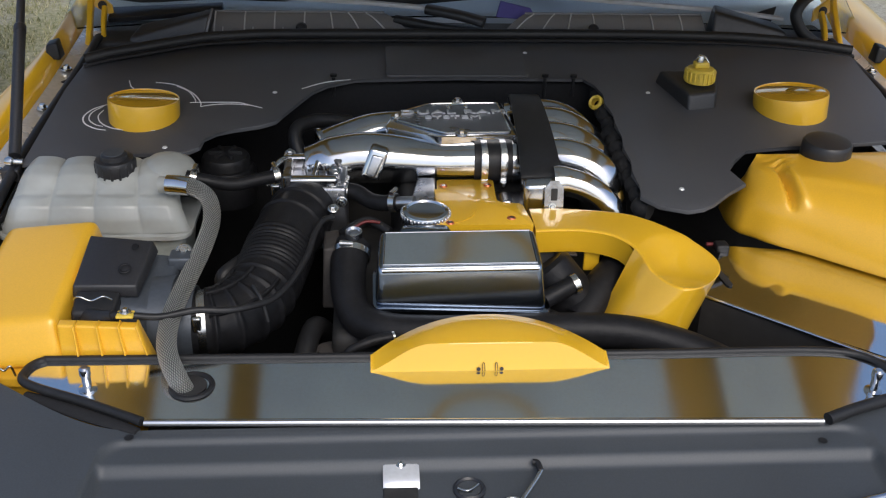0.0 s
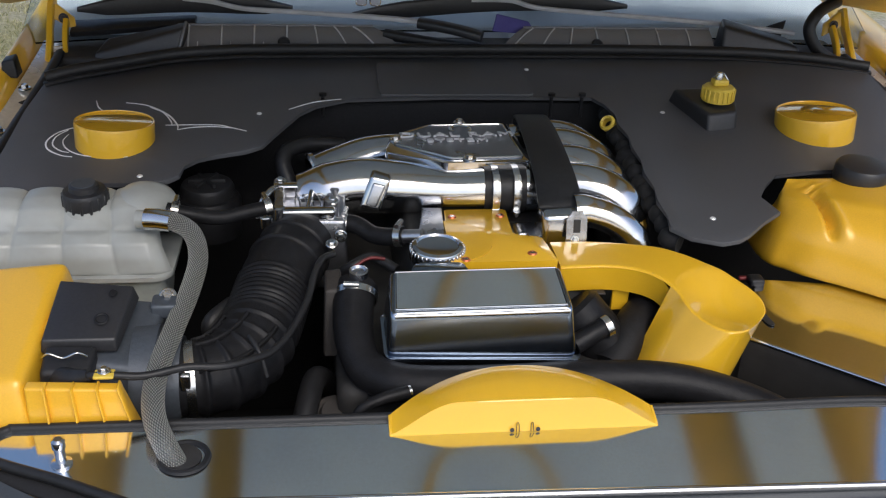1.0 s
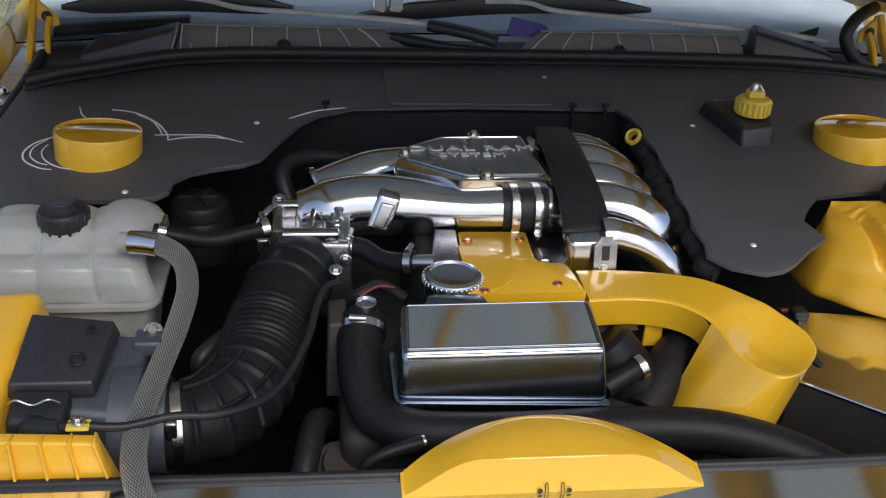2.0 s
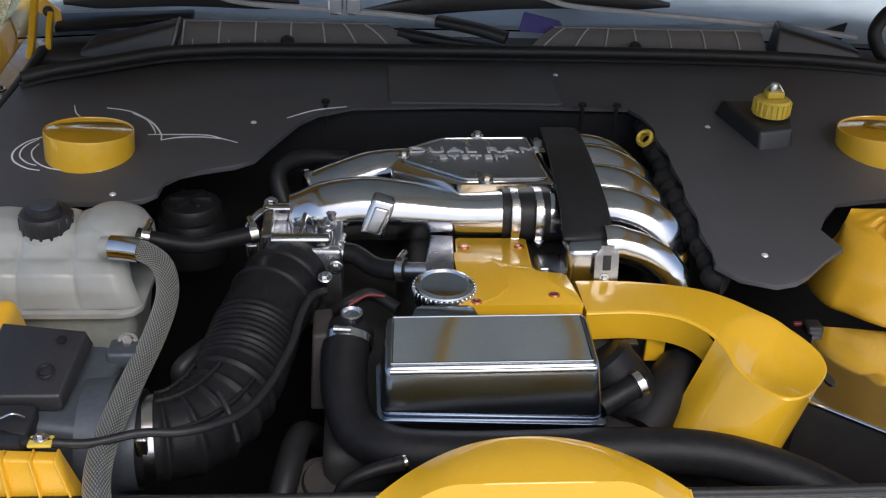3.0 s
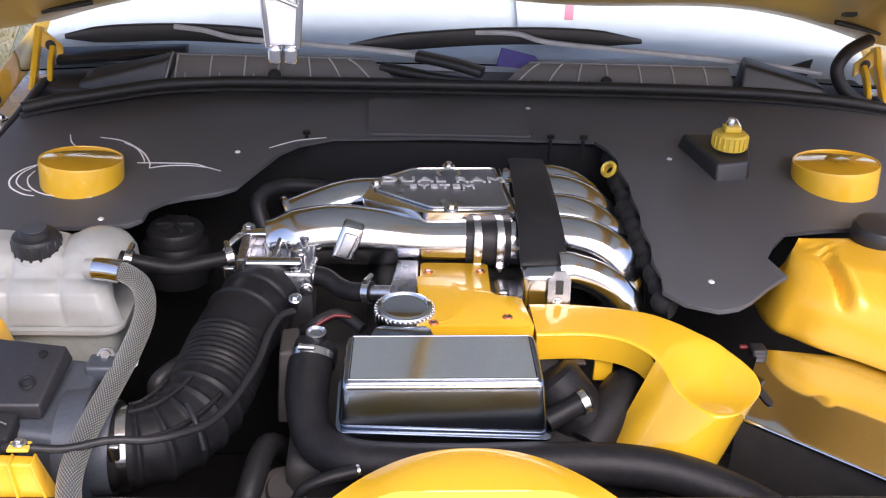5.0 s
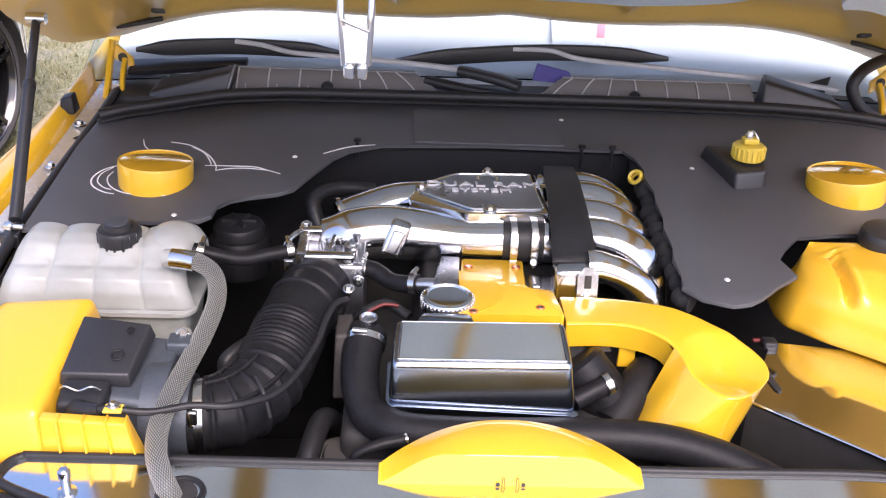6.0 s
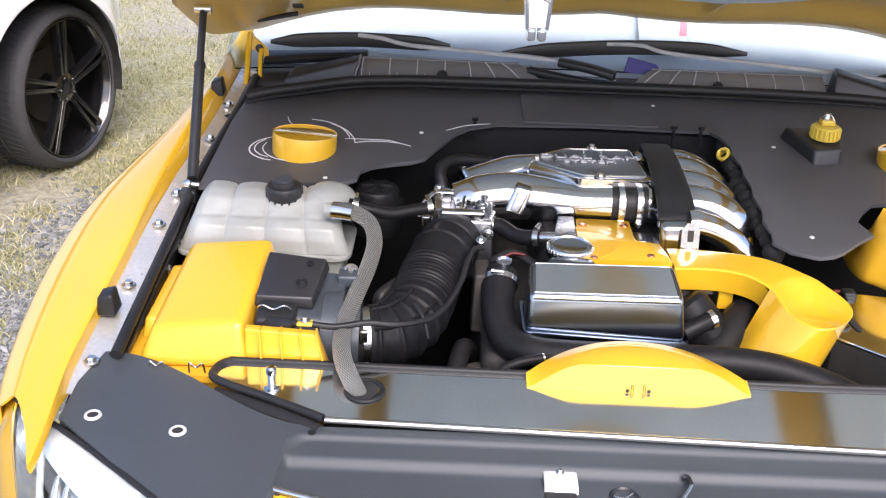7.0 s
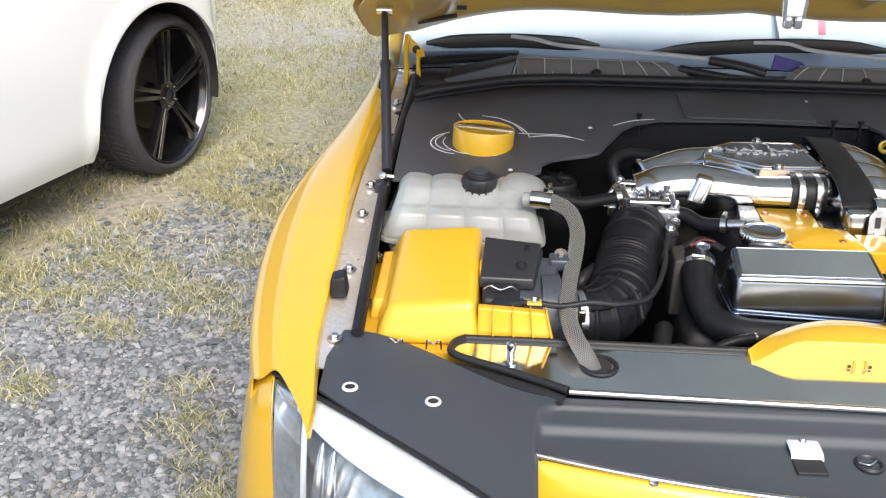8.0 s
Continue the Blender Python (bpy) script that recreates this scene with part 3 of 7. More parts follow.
def hood_skin(u, v):
    s0 = v * 1.20
    x = (2 * u - 1) * hood_half(s0)
    s = hood_rear(x) + (1.20 - hood_rear(x)) * v
    edge = max(abs(2 * u - 1) ** 10, (1 - v) ** 30, v ** 30)
    return hood_pt(x, s, 0.030 + 0.020 * (1 - (2 * u - 1) ** 2) - 0.026 * edge)


hood = part("hood", sheet(hood_skin, span(0, 1, 50), span(0, 1, 50), 0.002), M_PAINT, car, "open yellow hood")


def hood_inner(u, v):
    s0 = v * 1.18
    x = (2 * u - 1) * (hood_half(s0) - 0.012)
    s = hood_rear(x) + 0.012 + (1.17 - hood_rear(x)) * v
    c = abs(x)
    rim = max(step(0.10, 0.02, v), step(0.57, 0.65, c), step(0.92, 0.97, v), 0.8 * step(0.03, 0.0, abs(c - 0.20 - 0.12 * v)))
    return hood_pt(x, s, 0.030 - 0.034 * rim - 0.010 * math.sin(c * 9.0) * step(0.3, 0.05, v))


M_INNER = material("yellow_undercoat", (0.74, 0.50, 0.13), 0.38, 0.0, 0.5, 0.08, 300.0, 0.05, 60.0, 4.0)
part("inner_panel", sheet(hood_inner, span(0, 1, 90), span(0, 1, 70), 0.002), M_INNER, hood, "pressed yellow inner panel of the hood", angle=60)


def liner(inner, outer, s0, s1):
    """An unseen padded cell between the hood's ribs, with rounded ends, that feeds the reflections."""
    def at(u, v):
        end = 1 - (2 * v - 1) ** 8
        mid, half = (inner + outer) / 2, (outer - inner) / 2
        return hood_pt(mid + half * (2 * u - 1) * (0.55 + 0.45 * end), s0 + (s1 - s0) * v, -0.012 + 0.004 * math.sin(math.pi * u))

    part("hood_liner", sheet(at, span(0, 1, 20), span(0, 1, 24), 0.008), M_PAD, hood, "unseen liner inside the hood, pale blue to lift reflections")


# out-of-view liner cells and rib, added to shape reflections in polished parts
liner(-0.40, 0.345, 0.25, 1.07)
liner(-0.58, -0.455, 0.38, 1.07)
liner(0.445, 0.58, 0.38, 1.07)
part("liner_rib", sweep([hood_pt(x, q, -0.024) for x, q in ((-0.13, 1.05), (-0.12, 0.80), (-0.085, 0.64), (0.0, 0.60), (0.085, 0.64), (0.12, 0.80), (0.13, 1.05))], (lambda t: (0.007, 0.004)), squircle(16, 3), 6, (0, 0, 1)), M_INNER, hood, "yellow arched rib across the liner")
for s in (-1, 1):
    part("hood_slot", sweep([hood_pt(s * 0.615, 0.10, -0.006), hood_pt(s * 0.655, 0.10, -0.006), hood_pt(s * 0.695, 0.095, -0.005)], (lambda t: (0.003 + 0.009 * math.sin(math.pi * (0.1 + 0.8 * t)), 0.004)), squircle(16, 3), 6, (0, 0, 1)), M_DARK, hood)
    part("hood_hole", block((-0.01, -0.008, -0.003), (0.01, 0.008, 0.003), 0.001, m=Matrix.Translation(hood_pt(s * 0.605, 0.17, -0.006)) @ Matrix.Rotation(-HOOD, 4, "X")), M_DARK, hood)
    # hinge: two flat bars and a pivot plate
    hinge = part("hinge", sweep([(s * 0.668, 0.932, 0.842), (s * 0.668, 0.945, 0.870), (s * 0.667, 0.965, 0.900), (s * 0.667, 1.00, 0.937), (s * 0.671, 1.045, 0.97), (s * 0.668, 1.065, 1.0)], (lambda t: (0.0055, 0.009)), squircle(16, 5), 6, (0, 0, 1)), M_PAINT, car, "yellow hood hinge")
    part("hinge_bar", sweep([(s * 0.637, 0.936, 0.845), (s * 0.636, 0.955, 0.875), (s * 0.637, 0.972, 0.903), (s * 0.643, 1.01, 0.944), (s * 0.645, 1.045, 0.970)], (lambda t: (0.0045, 0.008)), squircle(16, 5), 6, (0, 0, 1)), M_PAINT, hinge)
    part("hinge_plate", hexa([(s * 0.630, 1.046, 0.952), (s * 0.672, 1.050, 0.975), (s * 0.672, 1.056, 0.975), (s * 0.630, 1.052, 0.952), (s * 0.634, 1.056, 0.972), (s * 0.672, 1.062, 1.003), (s * 0.672, 1.070, 1.003), (s * 0.634, 1.064, 0.972)], 0.002), M_PAINT, hinge)
    bolt(hinge, (s * 0.650, 1.050, 0.974), (0, -1, 0.2), 0.005, "hinge_pin", M_DUSTY)
    part("paper_scrap", block((s * 0.662 - 0.010, 1.012, 0.885), (s * 0.662 + 0.012, 1.018, 0.935), 0.002), M_PAPER, hinge, "pale sealing tape behind the hinge")
# gas strut
STRUT_LOW, STRUT_TOP = Vector((-0.664, 0.512, 0.892)), Vector((-0.692, 0.775, 1.112))
strut = part("gas_strut", sweep([STRUT_LOW + (STRUT_TOP - STRUT_LOW) * 0.03, STRUT_LOW + (STRUT_TOP - STRUT_LOW) * 0.66], 0.0088, smooth=False), M_PLASTIC, car, "black gas strut holding the hood")
part("strut_rod", sweep([STRUT_LOW + (STRUT_TOP - STRUT_LOW) * 0.6, STRUT_TOP], 0.0065, smooth=False), M_PLASTIC, strut)
part("strut_collar", lathe([(0.0, -0.006), (0.0095, -0.006), (0.0095, 0.004), (0.007, 0.008), (0, 0.008)], STRUT_LOW + (STRUT_TOP - STRUT_LOW) * 0.66, STRUT_TOP - STRUT_LOW, 18), M_PLASTIC, strut)
part("ball_joint", lathe([(0, -0.012), (0.005, -0.012), (0.005, 0.0), (0.0075, 0.003), (0.0075, 0.009), (0.005, 0.013), (0, 0.013)], STRUT_LOW, (-1, 0, 0.1), 16), M_ZINC, strut)
part("strut_bracket", block((-0.684, 0.503, 0.862), (-0.658, 0.524, 0.882), 0.003), M_PLASTIC, strut)
part("top_mount", lathe([(0, -0.014), (0.009, -0.014), (0.009, 0.014), (0, 0.014)], STRUT_TOP, (1, 0, 0), 14), M_ZINC, strut)
# striker and safety catch that hang from the hood's inner face
SX, SY, SZ = -0.173, 0.089, 1.252
SH = hood_pt(SX - 0.05, (HY - SY - 0.02) / math.cos(HOOD), 0.004)
for dx in (-0.0118, 0.0118):
    part("striker_rod", sweep([(SX + dx * 1.1, SH[1], SH[2]), (SX + dx * 1.1, SY + 0.008, SZ + 0.075), (SX + dx, SY + 0.001, SZ + 0.040), (SX + dx * 0.8, SY, SZ + 0.010)], 0.0032), M_CHROME, hood, "chrome striker rod")
part("catch_plate", hexa([(SX - 0.0088, SY - 0.004, SZ + 0.012), (SX + 0.0088, SY - 0.004, SZ + 0.012), (SX + 0.0088, SY + 0.004, SZ + 0.012), (SX - 0.0088, SY + 0.004, SZ + 0.012), (SX - 0.0118, SY - 0.002, SZ + 0.044), (SX + 0.0118, SY - 0.002, SZ + 0.040), (SX + 0.0118, SY + 0.005, SZ + 0.040), (SX - 0.0118, SY + 0.005, SZ + 0.044)], 0.002), M_SATIN, hood, "bright sprung catch plate")
for dx in (-0.0056, 0.0056):
    part("catch_tip", block((SX + dx - 0.0048, SY - 0.006, SZ - 0.002), (SX + dx + 0.0048, SY + 0.006, SZ + 0.012), 0.004), M_CHROME, hood)
part("catch_spring", sweep([(SX - 0.0112, SY - 0.005, SZ + 0.049), (SX, SY - 0.007, SZ + 0.045), (SX + 0.0112, SY - 0.005, SZ + 0.040)], 0.0016), M_ZINC, hood)

# ---------------------------------------------------------------- cowl, windscreen, wipers


def screen_at(u, v):
    x = -0.72 + 1.54 * u
    bow = 0.10 * (1 - ((x - 0.05) / 0.77) ** 2)
    k = 1 - 0.10 * v
    return (x * k, 1.09 + bow * 0.6 - 0.02 + 0.78 * v, 0.965 + 0.012 * (1 - ((x - 0.05) / 0.77) ** 2) + 0.47 * v)


screen = part("windscreen", sheet(screen_at, span(0, 1, 40), span(-0.06, 1, 22), 0.004), M_GLASS, car, "pale windscreen that mirrors the sky")
screen.visible_shadow = False
part("dashboard", sheet(lambda u, v: (-0.66 + 1.4 * u, 1.16 + 0.55 * v, 0.900 - 0.01 * v), span(0, 1, 20), span(0, 1, 10), 0.01), M_PLASTIC, car, "dark dashboard behind the glass")
# added sheet behind the glass: the sky reflection is put into its colour
part("sun_shade", sheet(lambda u, v: tuple(Vector(screen_at(0.02 + 0.96 * u, -0.05 + v)) + Vector((0, 0.018, -0.030))), span(0, 1, 16), span(0, 1, 10), 0.003), M_SKY_SHEET, car, "added pale sheet behind the glass, standing in for its sky reflection")

# plain closing body behind the windscreen
def cabin_at(u, v):
    """Roof and tail: v from the top of the glass back to the rear bumper, u across."""
    prof = ((1.86, 1.425), (2.3, 1.47), (2.8, 1.455), (3.25, 1.36), (3.62, 1.12), (4.10, 1.06), (4.28, 0.95), (4.32, 0.60), (4.28, 0.25))
    k = v * (len(prof) - 1)
    i = min(int(k), len(prof) - 2)
    f = k - i
    y, z = (prof[i][q] * (1 - f) + prof[i + 1][q] * f for q in (0, 1))
    half = 0.63 + 0.20 * step(1.40, 0.95, z)
    w = 2 * u - 1
    return (0.05 + half * w, y, z - 0.05 * abs(w) ** 4)


part("roof", sheet(cabin_at, span(0, 1, 20), span(0, 1, 40), 0.004), M_PAINT, car)
for s in (-1, 1):
    def side_at(u, v, s=s):
        y = 1.44 + 2.84 * u
        roof = 1.0 + 0.40 * step(1.44, 1.90, y) - 0.35 * step(3.0, 3.7, y)
        z = 0.22 + (roof - 0.22) * v
        return (s * (0.706 + 0.050 * (y - 1.44) - 0.15 * step(0.92, 1.42, z)), y, z)

    part("body_side", sheet(side_at, span(0, 1, 40), span(0, 1, 24), 0.004), M_PAINT, car)
    rear = part("wheel", lathe([(0.0, -0.06), (0.20, -0.06), (0.215, 0.07), (0.20, 0.08), (0.06, 0.055), (0, 0.055)], (s * 0.755, 3.20, 0.325), (s, 0, 0), 32), M_RIM, car)
    part("tyre", lathe([(0.212, -0.10), (0.30, -0.10), (0.322, -0.08), (0.325, 0.0), (0.322, 0.08), (0.30, 0.10), (0.215, 0.098), (0.212, -0.10)], (s * 0.755, 3.20, 0.325), (s, 0, 0), 40), M_TYRE, rear)


def cowl_panel(x0, x1, rake, name_x):
    """Grille panel that faces forward, with raised upright ribs; the end beside the wiper motor is raked."""
    def at(u, v):
        x = x0 + (x1 - x0) * u
        if rake > 0:
            x -= 0.060 * v * step(0.5, 1.0, u)
        else:
            x += 0.060 * v * step(0.5, 0.0, u)
        return (x, 0.968 + 0.055 * v, 0.936 + 0.036 * math.sin(v * 1.35))

    p = part("cowl_panel", sheet(at, span(0, 1, 40), span(0, 1, 10), 0.004), M_COWL, car, "black ribbed cowl panel below the windscreen", angle=50)
    for k in range(7):
        u = 0.05 + 0.14 * k
        part("panel_rib", sweep([Vector(at(u, v)) + Vector((0, -0.0015, 0.001)) for v in span(0.06, 0.97, 6)], 0.0015, circle(6), 2), M_COWLRIB, p)
    for k in range(3):
        u = 0.09 + 0.14 * k
        part("panel_rib", sweep([Vector(at(u, v)) + Vector((0, -0.0015, 0.001)) for v in span(0.06, 0.35, 3)], 0.0009, circle(6), 2), M_COWLRIB, p)
    part("panel_edge", sweep([Vector(at(u, 1.0)) + Vector((0, 0, 0.001)) for u in span(0, 1, 8)], 0.0022, circle(8), 2), M_COWL, p)
    part("push_stud", lathe([(0, 0), (0.0105, 0), (0.0105, 0.006), (0.007, 0.010), (0, 0.011)], (name_x, 0.978, 0.953), (0, -0.8, 0.6), 18), M_RUBBER, p)
    return p


cowl_panel(-0.455, -0.060, 1, -0.274)
cowl_panel(0.090, 0.495, -1, 0.275)
part("screen_ledge", block((-0.66, 1.035, 0.88), (0.80, 1.075, 0.930), 0.008), M_DARK, car)
part("cowl_tray", block((-0.66, 0.960, 0.885), (0.76, 1.10, 0.932), 0.01), M_DARK, car)
part("cowl_gutter", block((-0.66, 0.840, 0.870), (0.78, 0.970, 0.912), 0.01), M_DARK, car)
SEAL = [(-0.640, 0.850, 0.934), (-0.600, 0.868, 0.940), (-0.545, 0.893, 0.943), (-0.455, 0.934, 0.947), (-0.38, 0.947, 0.949), (-0.3, 0.953, 0.950), (0, 0.956, 0.951), (0.3, 0.958, 0.951), (0.5, 0.956, 0.949), (0.60, 0.946, 0.947), (0.68, 0.930, 0.944), (0.755, 0.908, 0.938)]
part("cowl_seal", sweep(SEAL, (lambda t: (0.009, 0.010)), circle(16)), M_RUBBER, car, "thick black rubber cowl seal")
part("cowl_seal_lip", sweep([(x, y - 0.012, z - 0.007) for x, y, z in SEAL], (lambda t: (0.008, 0.003)), squircle(16, 4), 8, (0, 0, 1)), M_RUBBER, car)


def flap(pts, thick, parent, name, mat=None, bevel=0.003):
    bm = bmesh.new()
    vs = [bm.verts.new(p) for p in pts]
    f = bm.faces.new(vs)
    r = bmesh.ops.extrude_face_region(bm, geom=[f])
    bmesh.ops.translate(bm, vec=thick, verts=[v for v in r["geom"] if isinstance(v, bmesh.types.BMVert)])
    if bevel:
        bmesh.ops.bevel(bm, geom=bm.edges[:], offset=bevel, segments=2, profile=0.5, affect="EDGES")
    return part(name, bm, mat or M_PLASTIC, parent)


part("cowl_corner", hexa([(-0.594, 0.958, 0.905), (-0.452, 0.952, 0.928), (-0.440, 1.01, 0.93), (-0.594, 1.01, 0.91), (-0.588, 0.966, 0.938), (-0.438, 0.970, 0.982), (-0.432, 1.0, 0.985), (-0.570, 1.0, 0.955)], 0.007, 4), M_PLASTIC, car)
part("corner_rib", sweep([(-0.452, 0.951, 0.930), (-0.440, 0.966, 0.972), (-0.436, 0.985, 0.987)], 0.0022), M_COWL, car)
flap([(-0.64, 1.03, 0.955), (-0.43, 1.06, 0.965), (-0.43, 1.09, 0.972), (-0.64, 1.075, 0.965)], (0, 0.006, -0.012), car, "screen_trim", M_PLASTIC)
part("cowl_corner", hexa([(0.500, 0.955, 0.925), (0.668, 0.958, 0.920), (0.668, 1.01, 0.93), (0.500, 1.01, 0.93), (0.506, 0.982, 0.990), (0.648, 0.970, 0.955), (0.640, 1.01, 0.962), (0.515, 1.02, 0.995)], 0.007, 4), M_PLASTIC, car)
flap([(0.55, 1.02, 0.950), (0.64, 1.03, 0.955), (0.655, 1.05, 0.985), (0.60, 1.05, 0.965)], (0, 0.006, -0.012), car, "screen_trim", M_PLASTIC)
part("washer_hose", sweep([(0.735, 0.960, 0.925), (0.700, 0.958, 0.940), (0.672, 0.960, 0.962), (0.659, 0.965, 0.990), (0.672, 0.975, 1.012), (0.70, 1.00, 1.02), (0.74, 1.04, 1.02)], 0.011), M_RUBBER, car, "black hose loop beside the hinge")


def wiper(blade, arm, cap, name="wiper"):
    b = part(name, sweep(blade, (lambda t: (0.0060, 0.015 * min(1, 5 * t + 0.25, 5 * (1 - t) + 0.25))), squircle(16, 4), 6, (0, 0, 1)), M_PLASTIC, car, "black windscreen wiper")
    part("wiper_arm", sweep(arm, (lambda t: (0.008 - 0.004 * t, 0.004)), squircle(16, 4), 8, (0, 0, 1)), M_COWLRIB, b)
    if cap:
        part("arm_cap", sweep(cap, (lambda t: (0.013, 0.009)), squircle(20, 3), 6, (0, 0, 1)), M_PLASTIC, b)
    return b


wiper([(-0.63, 1.070, 0.984), (-0.45, 1.085, 0.992), (-0.26, 1.080, 0.988)], [(0.055, 0.975, 0.975), (-0.06, 1.015, 0.985), (-0.22, 1.045, 0.988), (-0.34, 1.055, 0.992), (-0.40, 1.070, 1.000), (-0.45, 1.078, 1.003)], [(0.065, 0.960, 0.972), (0.02, 0.978, 0.980), (-0.04, 1.005, 0.984)])
wiper([(-0.155, 1.050, 0.985), (0.05, 1.070, 1.000), (0.20, 1.075, 1.004), (0.35, 1.070, 1.000)], [(0.66, 1.025, 0.965), (0.50, 1.035, 0.980), (0.30, 1.045, 0.992), (0.18, 1.052, 1.000), (0.13, 1.062, 1.010), (0.06, 1.068, 1.009)], None)
part("wiper_link", sweep([(-0.10, 1.01, 0.962), (-0.02, 0.985, 0.955), (0.06, 0.975, 0.950)], (lambda t: (0.012, 0.008)), squircle(16, 4), 6, (0, 0, 1)), M_RUBBER, car)
part("motor_cover", block((-0.04, 0.97, 0.935), (0.07, 1.02, 0.952), 0.006), M_RUBBER, car)
part("blue_tag", hexa([(0.095, 1.030, 0.962), (0.175, 1.020, 0.958), (0.175, 1.026, 0.958), (0.095, 1.036, 0.962), (0.105, 1.05, 0.988), (0.165, 1.05, 0.974), (0.165, 1.056, 0.974), (0.105, 1.056, 0.988)], 0.002), M_BLUE, car, "crumpled blue tag under the wiper")

sheet_paper = thing("paper_sheet", (0.195, 1.15, 0.972), "white paper entry sheet behind the windscreen", "paper")
part("page", sheet(lambda u, v: tuple(Vector(screen_at(0.563 + 0.067 * u + 0.006 * v, 0.02 + 0.24 * v)) + Vector((0, 0.006, -0.014))), span(0, 1, 4), span(0, 1, 6), 0.0006), M_PAPER, sheet_paper)
part("page_corner", sheet(lambda u, v: tuple(Vector(screen_at(0.621 + 0.011 * u + 0.005 * v, 0.08 + 0.05 * v)) + Vector((0, 0.006, -0.0125))), span(0, 1, 3), span(0, 1, 3), 0.0006), M_PINK, sheet_paper)

# the car's middle lies 0.05 beside the origin: the right-hand shell parts sit 0.10 farther out
for ob in list(car.children):
    if ob.name.split(".")[0] in ("cowl_panel", "cowl_corner", "screen_trim", "washer_hose", "corner_rib"):
        continue
    if ob.type == "MESH" and min(v.co.x for v in ob.data.vertices) > 0.44:
        for piece in [ob] + list(ob.children_recursive):
            piece.data.transform(Matrix.Translation((0.10, 0, 0)))

# ---------------------------------------------------------------- trim sheets
felt = thing("bay_cover", (0, 0.75, 0.9), "matt black vinyl cover over the strut towers", "cover")
LEFT_EDGE = [(-0.655, 0.512), (-0.607, 0.512), (-0.57, 0.524), (-0.536, 0.534), (-0.50, 0.540), (-0.46, 0.540), (-0.42, 0.546), (-0.405, 0.560), (-0.402, 0.585), (-0.385, 0.603),
             (-0.36, 0.614), (-0.32, 0.626), (-0.297, 0.641), (-0.282, 0.672), (-0.261, 0.712), (-0.245, 0.742), (-0.22, 0.768), (-0.171, 0.790)]
RIGHT_EDGE = [(0.224, 0.795), (0.240, 0.770), (0.249, 0.734), (0.243, 0.700), (0.252, 0.665), (0.246, 0.630), (0.251, 0.590), (0.243, 0.555), (0.249, 0.515), (0.241, 0.480), (0.246, 0.445), (0.240, 0.415),
              (0.262, 0.390), (0.30, 0.377), (0.325, 0.383), (0.343, 0.395), (0.375, 0.425), (0.406, 0.448), (0.398, 0.470), (0.391, 0.486), (0.410, 0.515), (0.436, 0.545), (0.50, 0.556), (0.58, 0.562), (0.725, 0.578)]
OUT = LEFT_EDGE + [(0.0, 0.800)] + RIGHT_EDGE + [(0.742, 0.75), (0.748, 0.903), (0.68, 0.922), (0.60, 0.938), (0.50, 0.948), (0.3, 0.951), (0, 0.950), (-0.3, 0.946), (-0.40, 0.938), (-0.455, 0.926), (-0.547, 0.885), (-0.606, 0.858), (-0.642, 0.842), (-0.650, 0.75)]
part("cover_sheet", slab(OUT, felt_z, 0.006, 0.0015), M_FELT, felt)
part("cover_patch", slab(rounded([(-0.12, 0.800), (0.13, 0.800), (0.13, 0.925), (-0.12, 0.925)], 0.01), lambda x, y: felt_z(x, y) + 0.003, 0.004, 0.001), M_FELT, felt)
for x, y in ((-0.306, 0.740), (-0.457, 0.528 + 0.03), (0.327, 0.741), (0.305, 0.434), (-0.099, 0.905), (0.135, 0.900)):
    part("rivet", lathe([(0, 0.0015), (0.003, 0.0013), (0.0042, 0)], (x, y, felt_z(x, y)), (0, -0.1, 1), 12), M_SATIN, felt)


def stripe(pts, w=0.0010):
    pts = smooth_path([(x, y, 0) for x, y in pts], 8)
    bm = bmesh.new()
    prev = None
    n = len(pts)
    for i, p in enumerate(pts):
        t = (pts[min(i + 1, n - 1)] - pts[max(i - 1, 0)]).normalized()
        s = Vector((-t.y, t.x, 0)) * w * (0.35 + 0.65 * math.sin(math.pi * (0.08 + 0.84 * i / (n - 1))))
        row = []
        for q in (p + s, p - s):
            row.append(bm.verts.new((q.x, q.y, felt_z(q.x, q.y) + 0.0012)))
        if prev:
            bm.faces.new((prev[0], prev[1], row[1], row[0]))
        prev = row
    bmesh.ops.recalc_face_normals(bm, faces=bm.faces[:])
    bmesh.ops.solidify(bm, geom=bm.faces[:], thickness=0.0006)
    part("pinstripe", bm, M_WHITE, felt, "hand-painted white pinstripe")


stripe([(-0.262, 0.752), (-0.224, 0.776), (-0.181, 0.787)], 0.0012)
stripe([(-0.552, 0.782), (-0.545, 0.760), (-0.534, 0.745)])
stripe([(-0.507, 0.775), (-0.473, 0.765), (-0.441, 0.736), (-0.424, 0.705), (-0.421, 0.688)], 0.0012)
stripe([(-0.470, 0.760), (-0.448, 0.742), (-0.434, 0.715), (-0.431, 0.704)])
stripe([(-0.440, 0.702), (-0.40, 0.703), (-0.364, 0.702), (-0.345, 0.694), (-0.322, 0.683)])
stripe([(-0.421, 0.688), (-0.40, 0.695), (-0.37, 0.697), (-0.34, 0.692)])
stripe([(-0.566, 0.697), (-0.588, 0.680), (-0.598, 0.655), (-0.592, 0.632), (-0.572, 0.615), (-0.555, 0.610)], 0.0012)
stripe([(-0.575, 0.688), (-0.588, 0.668), (-0.588, 0.645), (-0.575, 0.628), (-0.562, 0.622)])
stripe([(-0.572, 0.675), (-0.576, 0.655), (-0.566, 0.632), (-0.544, 0.615), (-0.51, 0.608), (-0.480, 0.609)])


